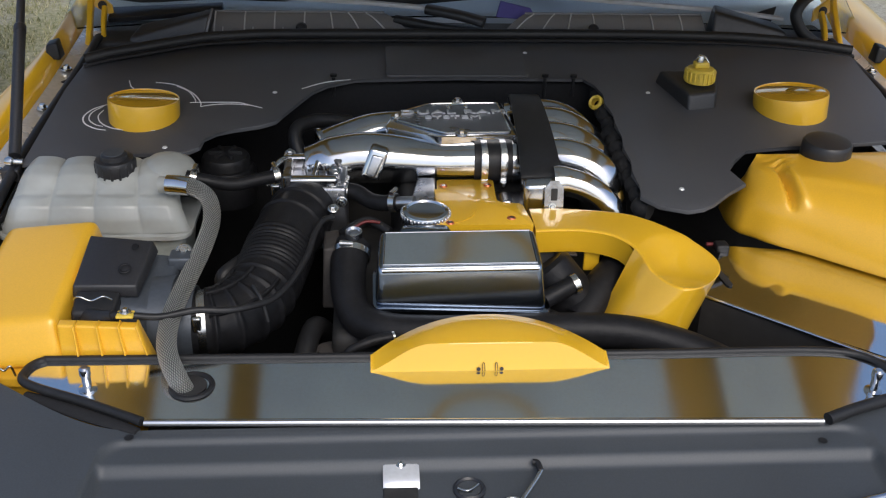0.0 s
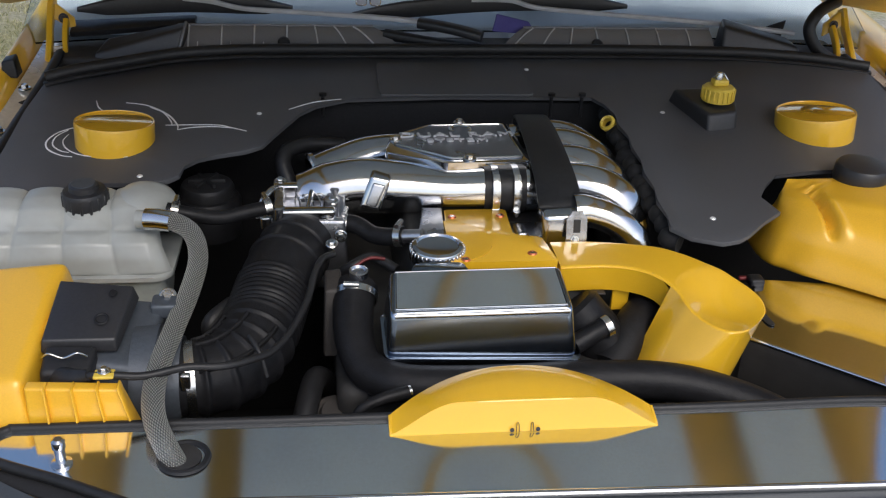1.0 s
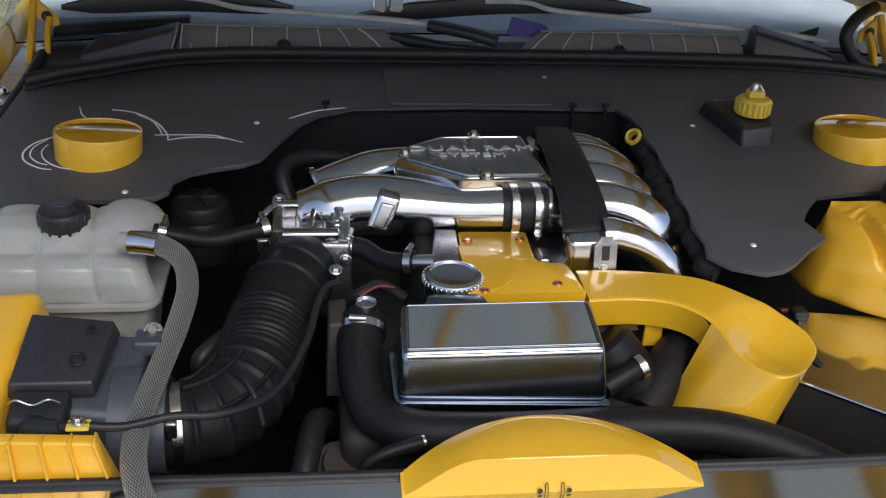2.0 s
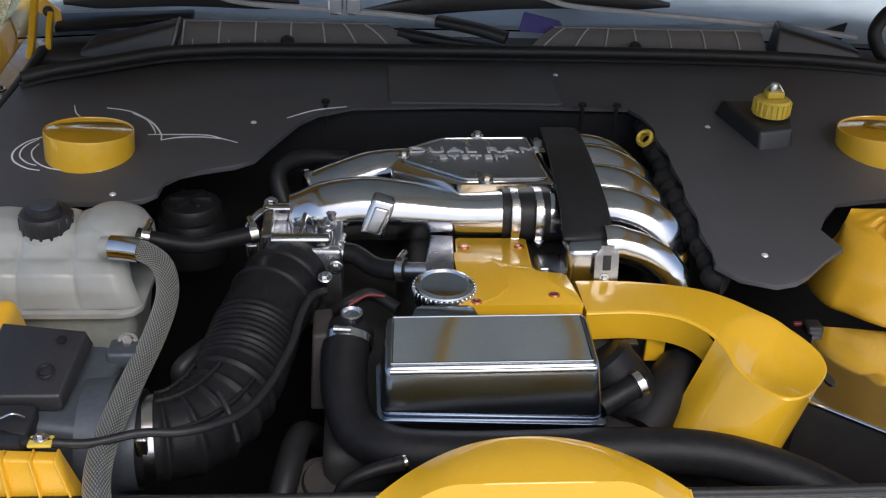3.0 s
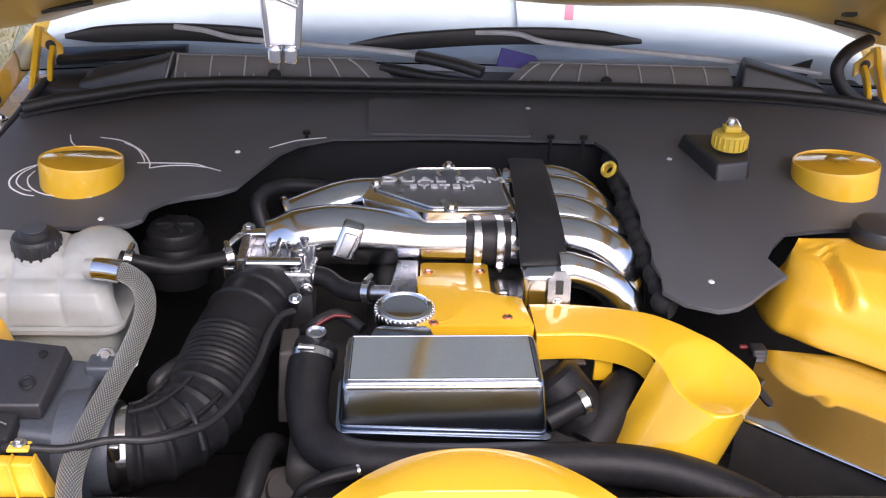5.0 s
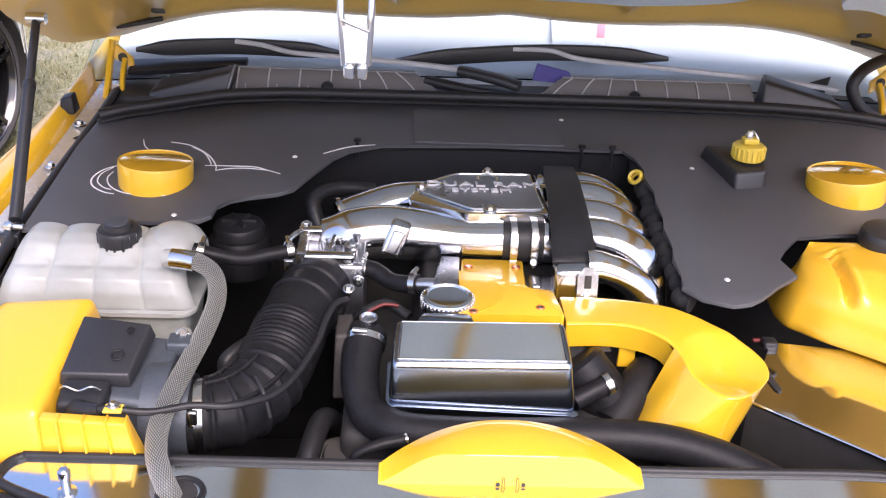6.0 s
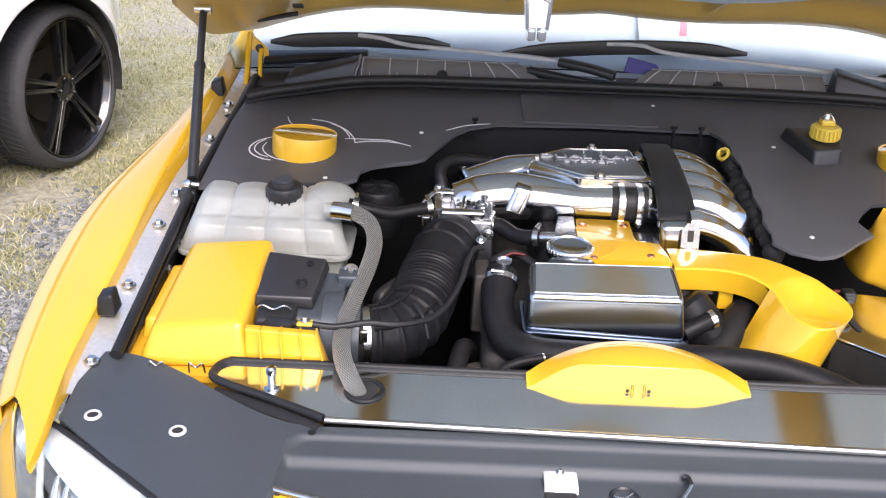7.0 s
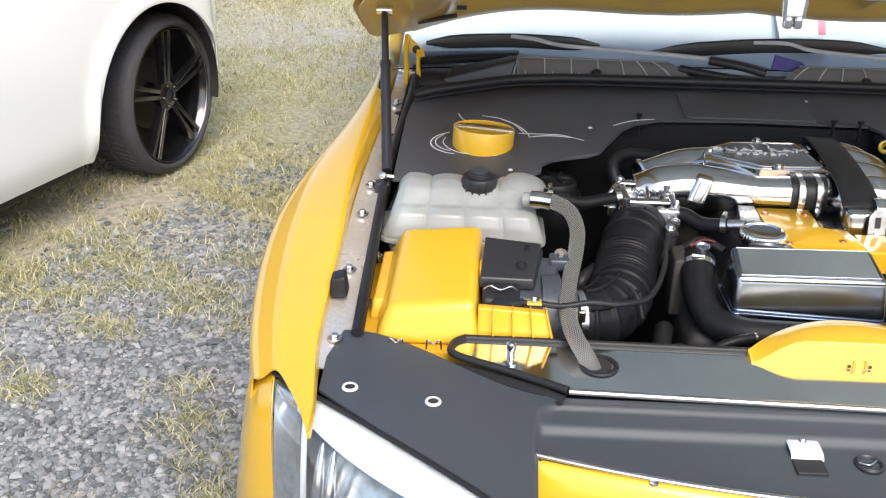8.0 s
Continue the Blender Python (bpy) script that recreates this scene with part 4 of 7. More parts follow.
# ---------------------------------------------------------------- strut caps, fluid reservoirs
M_CAPTOP = material("lacquered_yellow", (0.76, 0.42, 0.016), 0.12, 0.35, 1.0, 0.04, 600.0, spec=1.0, rough_vary=0.02)


def strut_cap(x, y, ax, r=1.0):
    z = felt_z(x, y)
    t = thing("strut_cap", (x, y, z), "yellow painted cap over a strut top", "cap", "strut caps")
    wall = part("cap_wall", lathe([(r * q, h) for q, h in ((0.0530, -0.022), (0.0548, -0.022), (0.0553, 0.026), (0.0546, 0.0285), (0.0533, 0.0285), (0.0518, 0.026), (0.0518, -0.015))], (x, y, z), ax, 56), M_PAINT, t)
    part("cap_top", lathe([(r * 0.0526, 0.0272), (r * 0.0515, 0.0276), (0, 0.0276)], (x, y, z), ax, 56), M_CAPTOP, t, "mirror-glossy lacquered top")
    return t


strut_cap(-0.505, 0.660, (0.05, 0.08, 1))
strut_cap(0.557, 0.686, (-0.07, 0.08, 1), 1.10)

z = felt_z(0.40, 0.70)
res = thing("brake_reservoir", (0.40, 0.71, z), "black brake fluid reservoir with a yellow ribbed cap", "reservoir")
part("body", hexa([(0.345, 0.800, z - 0.02), (0.380, 0.672, z - 0.02), (0.430, 0.682, z - 0.02), (0.470, 0.800, z - 0.02), (0.352, 0.775, z + 0.034), (0.380, 0.684, z + 0.022), (0.430, 0.694, z + 0.024), (0.452, 0.775, z + 0.036)], 0.006), M_PLASTIC, res)
prof = [(0, 0.0), (0.0245, 0.0), (0.0245, 0.020), (0.022, 0.023), (0, 0.024)]
cap = part("cap", lathe(prof, (0.409, 0.730, z + 0.030), (0, 0, 1), 40), M_TREAD, res, "yellow ribbed screw cap")
for k in range(20):
    a = 2 * math.pi * k / 20
    part("rib", block((-0.0015, -0.001, 0.002), (0.0015, 0.0018, 0.020), 0.0006, 1, m=Matrix.Translation((0.409, 0.730, z + 0.030)) @ Matrix.Rotation(a, 4, "Z") @ Matrix.Translation((0, 0.0247, 0))), M_TREAD, cap)
part("terminal", block((0.397, 0.722, z + 0.054), (0.421, 0.740, z + 0.064), 0.003), M_TREAD, cap)
part("terminal_top", lathe([(0, 0), (0.006, 0), (0.006, 0.010), (0.004, 0.013), (0, 0.013)], (0.406, 0.730, z + 0.062), (0, 0, 1), 14), M_ZINC, cap)
part("terminal_clip", sweep([(0.397, 0.730, z + 0.066), (0.403, 0.724, z + 0.075), (0.413, 0.732, z + 0.072), (0.421, 0.730, z + 0.062)], 0.0016), M_ZINC, cap)

ps = thing("steering_reservoir", (-0.375, 0.60, 0.80), "black round fluid reservoir with a moulded cap", "reservoir")
part("body", lathe([(0, 0), (0.045, 0), (0.047, 0.05), (0.042, 0.058), (0.035, 0.060)], (-0.375, 0.606, 0.785), (0, 0, 1), 32), M_HOSE, ps)
c = part("cap", lathe([(0.037, 0.052), (0.038, 0.070), (0.035, 0.076), (0.02, 0.078), (0, 0.078)], (-0.375, 0.606, 0.785), (0, 0, 1), 32), M_RUBBER, ps)
for k in range(3):
    part("grip", block((-0.026, -0.003, 0.076), (0.026, 0.003, 0.083), 0.002, 2, m=Matrix.Translation((-0.375, 0.606, 0.785)) @ Matrix.Rotation(math.pi * k / 3, 4, "Z")), M_RUBBER, c)


# expansion tank: pillowed cells moulded in a grid
def tank_at(u, v):
    """u along x, v round the section from the low front over the top to the low back."""
    cells = 4.0
    gx = min(abs(math.sin(math.pi * u * cells)) ** 0.5, (abs(v - 0.40) / 0.07) ** 0.6 if abs(v - 0.40) < 0.07 else 1.0)
    end = min(1.0, (min(u, 1 - u) / 0.075)) ** 0.45
    x0, x1 = -0.664, -0.402
    sec = [(0.405, 0.826), (0.400, 0.832), (0.4035, 0.850), (0.412, 0.868), (0.425, 0.877), (0.440, 0.884), (0.455, 0.898), (0.475, 0.905), (0.505, 0.904), (0.520, 0.895), (0.525, 0.86), (0.525, 0.826)]
    k = v * (len(sec) - 1)
    i = min(int(k), len(sec) - 2)
    f = k - i
    y = sec[i][0] * (1 - f) + sec[i + 1][0] * f
    z = sec[i][1] * (1 - f) + sec[i + 1][1] * f
    cy, cz = 0.462, 0.826
    low = step(0.04, 0.10, v)
    sh = (1 - 0.075 * (1 - gx) * low) * (0.80 + 0.20 * end)
    taper = 1 - 0.17 * max(0, z - 0.83) / 0.075
    xm, xh = (x0 + x1) / 2, (x1 - x0) / 2
    x = xm + (2 * u - 1) * xh * taper
    return (x, cy + (y - cy) * sh, cz + (z - cz) * sh)


tank = thing("expansion_tank", (-0.53, 0.46, 0.72), "milky plastic coolant expansion tank beside the air box", "tank")
bm = sheet(tank_at, span(0, 1, 97), span(0, 1, 60))
bmesh.ops.holes_fill(bm, edges=[e for e in bm.edges if len(e.link_faces) == 1])
tank_body = part("tank_shell", bm, M_TANK, tank, angle=70)
part("tank_flange", slab(rounded([(-0.668, 0.394), (-0.400, 0.394), (-0.400, 0.53), (-0.668, 0.53)], 0.03, 8), lambda x, y: 0.829, 0.006, 0.002), M_TANK, tank)
# darker copy of the milky plastic: the lower half's shade is in its colour
part("tank_lower", hexa([(-0.635, 0.425, 0.70), (-0.425, 0.425, 0.70), (-0.425, 0.52, 0.70), (-0.635, 0.52, 0.70), (-0.655, 0.402, 0.824), (-0.408, 0.402, 0.824), (-0.408, 0.525, 0.824), (-0.655, 0.525, 0.824)], 0.015), material("shaded_milky_plastic", (0.30, 0.32, 0.29), 0.5, vary=0.2, blotch=10), tank, "translucent lower half of the tank, shade in its colour")
part("neck_bump", lathe([(0.043, -0.012), (0.040, 0.004), (0.033, 0.015), (0.02, 0.021), (0, 0.023)], (-0.437, 0.488, 0.886), (0.15, -0.1, 1), 28), M_TANK, tank)
part("filler_neck", lathe([(0.034, 0), (0.031, 0.012), (0.028, 0.02)], (-0.510, 0.475, 0.880), (0, 0, 1), 28), M_TANK, tank)
tcap = part("tank_cap", lathe([(0, 0), (0.0265, 0), (0.028, 0.004), (0.028, 0.026), (0.026, 0.030), (0.019, 0.031), (0.018, 0.037), (0.015, 0.039), (0, 0.039)], (-0.510, 0.473, 0.885), (0, -0.05, 1), 36), M_PLASTIC, tank, "black ribbed pressure cap")
part("cap_disc", lathe([(0, 0.0395), (0.0145, 0.0395), (0.0150, 0.0385)], (-0.510, 0.473, 0.885), (0, -0.05, 1), 28), M_GREYBOX, tcap, "grey disc on the cap")
for k in range(16):
    a = 2 * math.pi * k / 16
    part("cap_rib", block((-0.0025, -0.001, 0.004), (0.0022, 0.0012, 0.026), 0.001, 1, m=Matrix.Translation((-0.510, 0.473, 0.885)) @ Matrix.Rotation(a, 4, "Z") @ Matrix.Translation((0, 0.028, 0))), M_PLASTIC, tcap)
part("outlet", sweep([(-0.440, 0.425, 0.895), (-0.400, 0.418, 0.898)], 0.012, smooth=False), M_TANK, tank)

# braided hose from the tank to the plate
braid = thing("braided_hose", (-0.36, 0.06, 0.81), "steel-braided hose looping from the tank into the plate", "hose")
HB = [(-0.418, 0.416, 0.899), (-0.395, 0.410, 0.899), (-0.370, 0.388, 0.893), (-0.360, 0.350, 0.880), (-0.365, 0.300, 0.866), (-0.376, 0.245, 0.853), (-0.384, 0.190, 0.847), (-0.386, 0.140, 0.842), (-0.380, 0.100, 0.836), (-0.366, 0.072, 0.822), (-0.350, 0.060, 0.795)]
part("braid", sweep(HB, 0.0116, circle(28), uv=True), M_BRAID, braid)
part("end_sleeve", sweep([(-0.428, 0.418, 0.899), (-0.412, 0.4145, 0.8995), (-0.396, 0.410, 0.899)], 0.0135), M_CHROME, braid, "polished end sleeve")

# air box
box = thing("air_box", (-0.565, 0.23, 0.70), "bright yellow air filter box with a ribbed lower half", "air box")
lid = part("lid", hexa([(-0.648, 0.118, 0.800), (-0.503, 0.118, 0.802), (-0.497, 0.356, 0.815), (-0.652, 0.362, 0.812),
                        (-0.630, 0.142, 0.849), (-0.512, 0.137, 0.862), (-0.505, 0.338, 0.888), (-0.622, 0.346, 0.874)], 0.014, 5), M_PAINT_MATT, box, "domed yellow lid")
part("lid_flange", slab(rounded([(-0.668, 0.108), (-0.405, 0.100), (-0.500, 0.12), (-0.494, 0.37), (-0.668, 0.37)], 0.004), lambda x, y: 0.800, 0.010, 0.002), M_PAINT_MATT, box)
part("side_fin", hexa([(-0.660, 0.19, 0.80), (-0.645, 0.19, 0.80), (-0.640, 0.34, 0.81), (-0.655, 0.34, 0.81), (-0.656, 0.20, 0.826), (-0.640, 0.20, 0.828), (-0.632, 0.335, 0.840), (-0.652, 0.335, 0.838)], 0.004), M_PAINT_MATT, box)
part("lower_box", hexa([(-0.64, 0.125, 0.55), (-0.42, 0.125, 0.55), (-0.42, 0.35, 0.55), (-0.64, 0.35, 0.55), (-0.655, 0.115, 0.80), (-0.420, 0.112, 0.795), (-0.43, 0.36, 0.795), (-0.655, 0.362, 0.80)], 0.008), M_PAINT_MATT, box)
part("ribbed_front", hexa([(-0.508, 0.122, 0.740), (-0.384, 0.118, 0.740), (-0.384, 0.150, 0.740), (-0.508, 0.155, 0.740), (-0.508, 0.128, 0.858), (-0.416, 0.126, 0.854), (-0.416, 0.140, 0.854), (-0.508, 0.142, 0.858)], 0.003), M_PAINT_MATT, box, "smooth yellow front with upright ridges")
for xt, xb in ((-0.488, -0.484), (-0.462, -0.454), (-0.438, -0.424), (-0.4175, -0.390)):
    part("rib", hexa([(xb - 0.0015, 0.113, 0.745), (xb + 0.0015, 0.113, 0.745), (xb + 0.0015, 0.135, 0.745), (xb - 0.0015, 0.135, 0.745), (xt - 0.0012, 0.121, 0.859), (xt + 0.0012, 0.121, 0.8585), (xt + 0.0012, 0.138, 0.8585), (xt - 0.0012, 0.138, 0.859)], 0.001, 1), M_PAINT_MATT, box)
for x in (-0.615, -0.565):
    part("wire_clip", sweep([(x - 0.010, 0.104, 0.806), (x - 0.008, 0.100, 0.822), (x, 0.100, 0.816), (x + 0.008, 0.100, 0.822), (x + 0.010, 0.104, 0.806)], 0.0013), M_ZINC, box)
part("lid_tab", block((-0.507, 0.215, 0.852), (-0.492, 0.250, 0.872), 0.003), M_PAINT_MATT, box)

# air flow meter
maf = thing("air_flow_meter", (-0.45, 0.22, 0.70), "grey metal air flow meter with a black lid", "sensor")
part("housing", hexa([(-0.500, 0.150, 0.72), (-0.385, 0.150, 0.72), (-0.380, 0.300, 0.72), (-0.500, 0.300, 0.72), (-0.498, 0.188, 0.850), (-0.402, 0.180, 0.842), (-0.390, 0.285, 0.862), (-0.498, 0.290, 0.872)], 0.010, 4), M_GREYBOX, maf, "blue-grey cast housing")
part("lid", hexa([(-0.508, 0.196, 0.853), (-0.430, 0.198, 0.851), (-0.415, 0.268, 0.876), (-0.500, 0.280, 0.880), (-0.506, 0.199, 0.868), (-0.432, 0.201, 0.866), (-0.420, 0.266, 0.893), (-0.500, 0.278, 0.895)], 0.0025), M_PLASTIC, maf, "black lid with moulded marks")
part("lid_mark", lathe([(0.005, 0), (0.0065, 0.0006), (0.008, 0)], (-0.448, 0.222, 0.8785), (0.05, -0.36, 0.93), 20), M_HOSE, maf)
part("lid_mark", lathe([(0.0, 0.0006), (0.004, 0.0006), (0.0045, 0)], (-0.440, 0.254, 0.8915), (0.05, -0.36, 0.93), 16), M_HOSE, maf)
part("round_flange", lathe([(0.030, -0.02), (0.062, -0.02), (0.062, 0.006), (0.050, 0.010), (0.048, 0.03)], (-0.398, 0.224, 0.796), (1, 0, 0), 40), M_GREYBOX, maf)
part("flange_clip", block((-0.405, 0.262, 0.850), (-0.375, 0.290, 0.868), 0.004), M_GREYBOX, maf)
bolt(maf, (-0.388, 0.286, 0.866), (0, -0.6, 0.8), 0.006)
bolt(maf, (-0.372, 0.312, 0.842), (0, -0.6, 0.8), 0.006)
plug = part("connector", hexa([(-0.505, 0.156, 0.805), (-0.455, 0.156, 0.805), (-0.450, 0.196, 0.81), (-0.503, 0.196, 0.81), (-0.502, 0.162, 0.853), (-0.452, 0.162, 0.851), (-0.449, 0.196, 0.863), (-0.502, 0.196, 0.865)], 0.006), M_RUBBER, maf, "black plug with a wire clip")
part("plug_clip", sweep([(-0.500, 0.176, 0.862), (-0.492, 0.172, 0.869), (-0.478, 0.171, 0.864), (-0.464, 0.172, 0.869), (-0.456, 0.176, 0.862)], 0.0013), M_ZINC, plug)
part("plug_boot", sweep([(-0.480, 0.172, 0.838), (-0.478, 0.164, 0.842), (-0.466, 0.154, 0.850), (-0.448, 0.146, 0.859)], (lambda t: 0.016 - 0.010 * t)), M_RUBBER, plug)
part("earth_tab", block((-0.443, 0.136, 0.860), (-0.423, 0.150, 0.8635), 0.0015), M_TREAD, maf)
bolt(maf, (-0.433, 0.145, 0.864), r=0.004)

# sensor cable over the hose
cable = solo("sensor_cable", sweep([(-0.452, 0.147, 0.858), (-0.430, 0.144, 0.860), (-0.395, 0.148, 0.855), (-0.355, 0.158, 0.857), (-0.320, 0.165, 0.852), (-0.293, 0.180, 0.848), (-0.270, 0.205, 0.842), (-0.250, 0.245, 0.842), (-0.232, 0.300, 0.850), (-0.224, 0.345, 0.858), (-0.214, 0.376, 0.862), (-0.200, 0.390, 0.860)], 0.0042, circle(12)), M_RUBBER, "thin black cable clipped over the intake hose", "cable")

# intake hose with bellows and ribs
hose = thing("intake_hose", (-0.29, 0.33, 0.75), "ribbed black rubber intake hose with a bellows section", "hose")
HP = [(-0.240, 0.484, 0.832), (-0.248, 0.462, 0.830), (-0.259, 0.432, 0.827), (-0.270, 0.396, 0.822), (-0.280, 0.352, 0.812), (-0.290, 0.306, 0.803), (-0.304, 0.268, 0.797), (-0.326, 0.240, 0.794), (-0.352, 0.227, 0.794), (-0.380, 0.222, 0.796)]


def hose_r(t):
    r = 0.045 + 0.002 * math.sin(math.pi * min(1, t / 0.7)) - 0.004 * step(0.66, 1.0, t)
    if 0.34 < t < 0.58:
        r += 0.0029 * abs(math.sin((t - 0.34) / 0.24 * math.pi * 10)) ** 0.7 - 0.0010
    for c in (0.10, 0.20, 0.63, 0.70, 0.77, 0.84, 0.91):
        r += 0.0036 * math.exp(-((t - c) / 0.0075) ** 2)
    return r


part("hose_body", sweep(HP, hose_r, circle(44), 26), M_HOSE, hose, angle=75)


def hose_line(t0, t1, turn, lift):
    """A line along the hose's skin, at an angle round it."""
    pts = smooth_path(HP, 26)
    n, out, side = len(pts), [], None
    for i, p in enumerate(pts):
        d = (pts[min(i + 1, n - 1)] - pts[max(i - 1, 0)]).normalized()
        side = d.cross(Vector((0, 0, 1))).normalized()
        up = side.cross(d).normalized()
        t = i / (n - 1)
        if t0 <= t <= t1 and i % 4 == 0:
            out.append(p + (side * math.cos(turn) + up * math.sin(turn)) * (0.045 + 0.002 * math.sin(math.pi * min(1, t / 0.7)) - 0.004 * step(0.66, 1.0, t) + lift))
    return out


for turn in (0.15, 0.85, 1.55, 2.35):
    part("stiffener", sweep(hose_line(0.60, 0.92, turn, 0.0012), (lambda t: (0.0028, 0.0034)), circle(8), 2), M_HOSE, hose, "moulded rib along the elbow")
part("band", lathe([(0.0405, -0.005), (0.0436, -0.005), (0.0436, 0.005), (0.0405, 0.005)], (-0.362, 0.2245, 0.7945), (-1, -0.15, 0), 44), M_ZINC, hose, "wide steel band clamp")
part("band_screw", block((-0.368, 0.184, 0.806), (-0.356, 0.192, 0.828), 0.003), M_ZINC, hose)
part("cable_tie", sweep([(-0.276, 0.196, 0.815), (-0.283, 0.205, 0.840), (-0.295, 0.225, 0.850)], 0.0028), M_RUBBER, hose)

# ---------------------------------------------------------------- throttle body and manifold
tb = thing("throttle_body", (-0.232, 0.52, 0.80), "polished cast throttle body with bolted flange", "throttle body")
part("casting", hexa([(-0.278, 0.488, 0.80), (-0.186, 0.470, 0.80), (-0.186, 0.560, 0.80), (-0.278, 0.565, 0.80), (-0.276, 0.486, 0.864), (-0.192, 0.480, 0.864), (-0.190, 0.556, 0.868), (-0.274, 0.560, 0.868)], 0.006, 4), M_CAST, tb)
part("frame_plate", hexa([(-0.286, 0.462, 0.772), (-0.178, 0.452, 0.772), (-0.178, 0.464, 0.772), (-0.286, 0.474, 0.772), (-0.280, 0.474, 0.868), (-0.184, 0.464, 0.870), (-0.184, 0.478, 0.870), (-0.280, 0.488, 0.868)], 0.006, 4), M_CAST, tb, "square cast flange")
part("side_cheek", hexa([(-0.192, 0.462, 0.795), (-0.182, 0.462, 0.795), (-0.182, 0.540, 0.800), (-0.192, 0.540, 0.800), (-0.194, 0.476, 0.868), (-0.184, 0.476, 0.868), (-0.182, 0.548, 0.884), (-0.192, 0.548, 0.884)], 0.003), M_CAST, tb, "thin upright cheek")
for x, z in ((-0.190, 0.790), (-0.190, 0.852), (-0.276, 0.786)):
    bolt(tb, (x, 0.455 if x > -0.2 else 0.463, z), (0, -1, 0.1), 0.005)
part("top_rail", block((-0.280, 0.540, 0.866), (-0.184, 0.556, 0.886), 0.004), M_CHROME, tb)
part("front_rail", block((-0.272, 0.470, 0.862), (-0.196, 0.486, 0.882), 0.005), M_CHROME, tb)
part("side_rail", block((-0.276, 0.484, 0.866), (-0.264, 0.545, 0.884), 0.003), M_CAST, tb)
part("cross_bar", sweep([(-0.232, 0.486, 0.878), (-0.226, 0.545, 0.882)], 0.0035, smooth=False), M_CHROME, tb)
for p in ((-0.204, 0.500, 0.884), (-0.270, 0.476, 0.884), (-0.196, 0.530, 0.887)):
    part("screw_boss", lathe([(0, -0.02), (0.0085, -0.02), (0.0085, 0.0), (0.006, 0.002), (0, 0.002)], p, (0, 0, 1), 20), M_CAST, tb)
for k in range(4):
    part("spring_coil", lathe([(0.016, -0.001), (0.018, 0.0), (0.016, 0.001)], (-0.246 + 0.009 * k, 0.515, 0.866), (1, 0.25, 0), 24), M_ZINC, tb)
for p in ((-0.200, 0.500, 0.881), (-0.270, 0.558, 0.884), (-0.200, 0.552, 0.886), (-0.202, 0.432, 0.852)):
    bolt(tb, p, (0, -0.3, 1), 0.005)
part("linkage", sweep([(-0.300, 0.500, 0.858), (-0.292, 0.505, 0.880), (-0.282, 0.520, 0.888), (-0.275, 0.540, 0.884)], 0.004), M_ZINC, tb)
part("link_lever", block((-0.296, 0.492, 0.842), (-0.280, 0.515, 0.862), 0.004), M_ZINC, tb)

cool = thing("coolant_hose", (-0.34, 0.455, 0.88), "slim black coolant hose from tank to throttle body", "hose")
part("hose_body", sweep([(-0.408, 0.450, 0.896), (-0.380, 0.448, 0.890), (-0.345, 0.455, 0.881), (-0.310, 0.468, 0.882), (-0.278, 0.480, 0.884)], 0.0095, circle(18)), M_HOSE, cool)
hose_clamp(cool, (-0.398, 0.450, 0.894), (1, 0, -0.2), 0.0100)
hose_clamp(cool, (-0.284, 0.478, 0.884), (1, 0.3, 0.1), 0.0100)

byp = thing("bypass_hose", (-0.148, 0.46, 0.855), "short black idle hose with two screw clamps", "hose")
part("hose_body", sweep([(-0.192, 0.488, 0.854), (-0.170, 0.482, 0.855), (-0.148, 0.466, 0.848), (-0.128, 0.450, 0.852), (-0.108, 0.441, 0.858)], 0.0120, circle(20)), M_HOSE, byp)
hose_clamp(byp, (-0.184, 0.486, 0.8545), (1, -0.2, 0), 0.0128)
hose_clamp(byp, (-0.114, 0.443, 0.856), (1, -0.45, 0.2), 0.0128)
part("spigot", sweep([(-0.110, 0.441, 0.857), (-0.085, 0.432, 0.862)], 0.009, smooth=False), M_CAST, byp)

man = thing("intake_manifold", (0.0, 0.58, 0.80), "polished aluminium twin-pipe intake manifold with curved runners", "manifold")
FRONT_PIPE = [(-0.240, 0.560, 0.860), (-0.205, 0.560, 0.869), (-0.161, 0.560, 0.876), (-0.109, 0.556, 0.875), (-0.039, 0.546, 0.8745), (0.022, 0.543, 0.8765), (0.088, 0.540, 0.8775)]
part("front_pipe", sweep(FRONT_PIPE, (lambda t: 0.0310 + 0.0080 * step(0.68, 0.28, t) - 0.006 * step(0.12, 0.0, t)), circle(40), 12), M_CHROME, man, angle=70)
REAR_PIPE = [(-0.222, 0.622, 0.866), (-0.188, 0.634, 0.876), (-0.143, 0.652, 0.884), (-0.087, 0.662, 0.884), (0.0, 0.660, 0.880), (0.088, 0.66, 0.880)]
part("rear_pipe", sweep(REAR_PIPE, (lambda t: (0.030, 0.027)), circle(36), 10), M_CHROME, man, angle=70)
for p, ax in (((-0.222, 0.622, 0.866), (-0.9, -0.3, -0.25)),):
    part("pipe_rim", lathe([(0.026, -0.004), (0.033, -0.004), (0.034, 0.002), (0.031, 0.005), (0.026, 0.005)], p, ax, 32), M_CHROME, man)
part("plenum", sweep([(0.104, 0.480, 0.868), (0.105, 0.58, 0.872), (0.106, 0.725, 0.872)], (lambda t: (0.022, 0.034)), squircle(36, 3), 8, (0, 0, 1)), M_CHROME, man, angle=70)
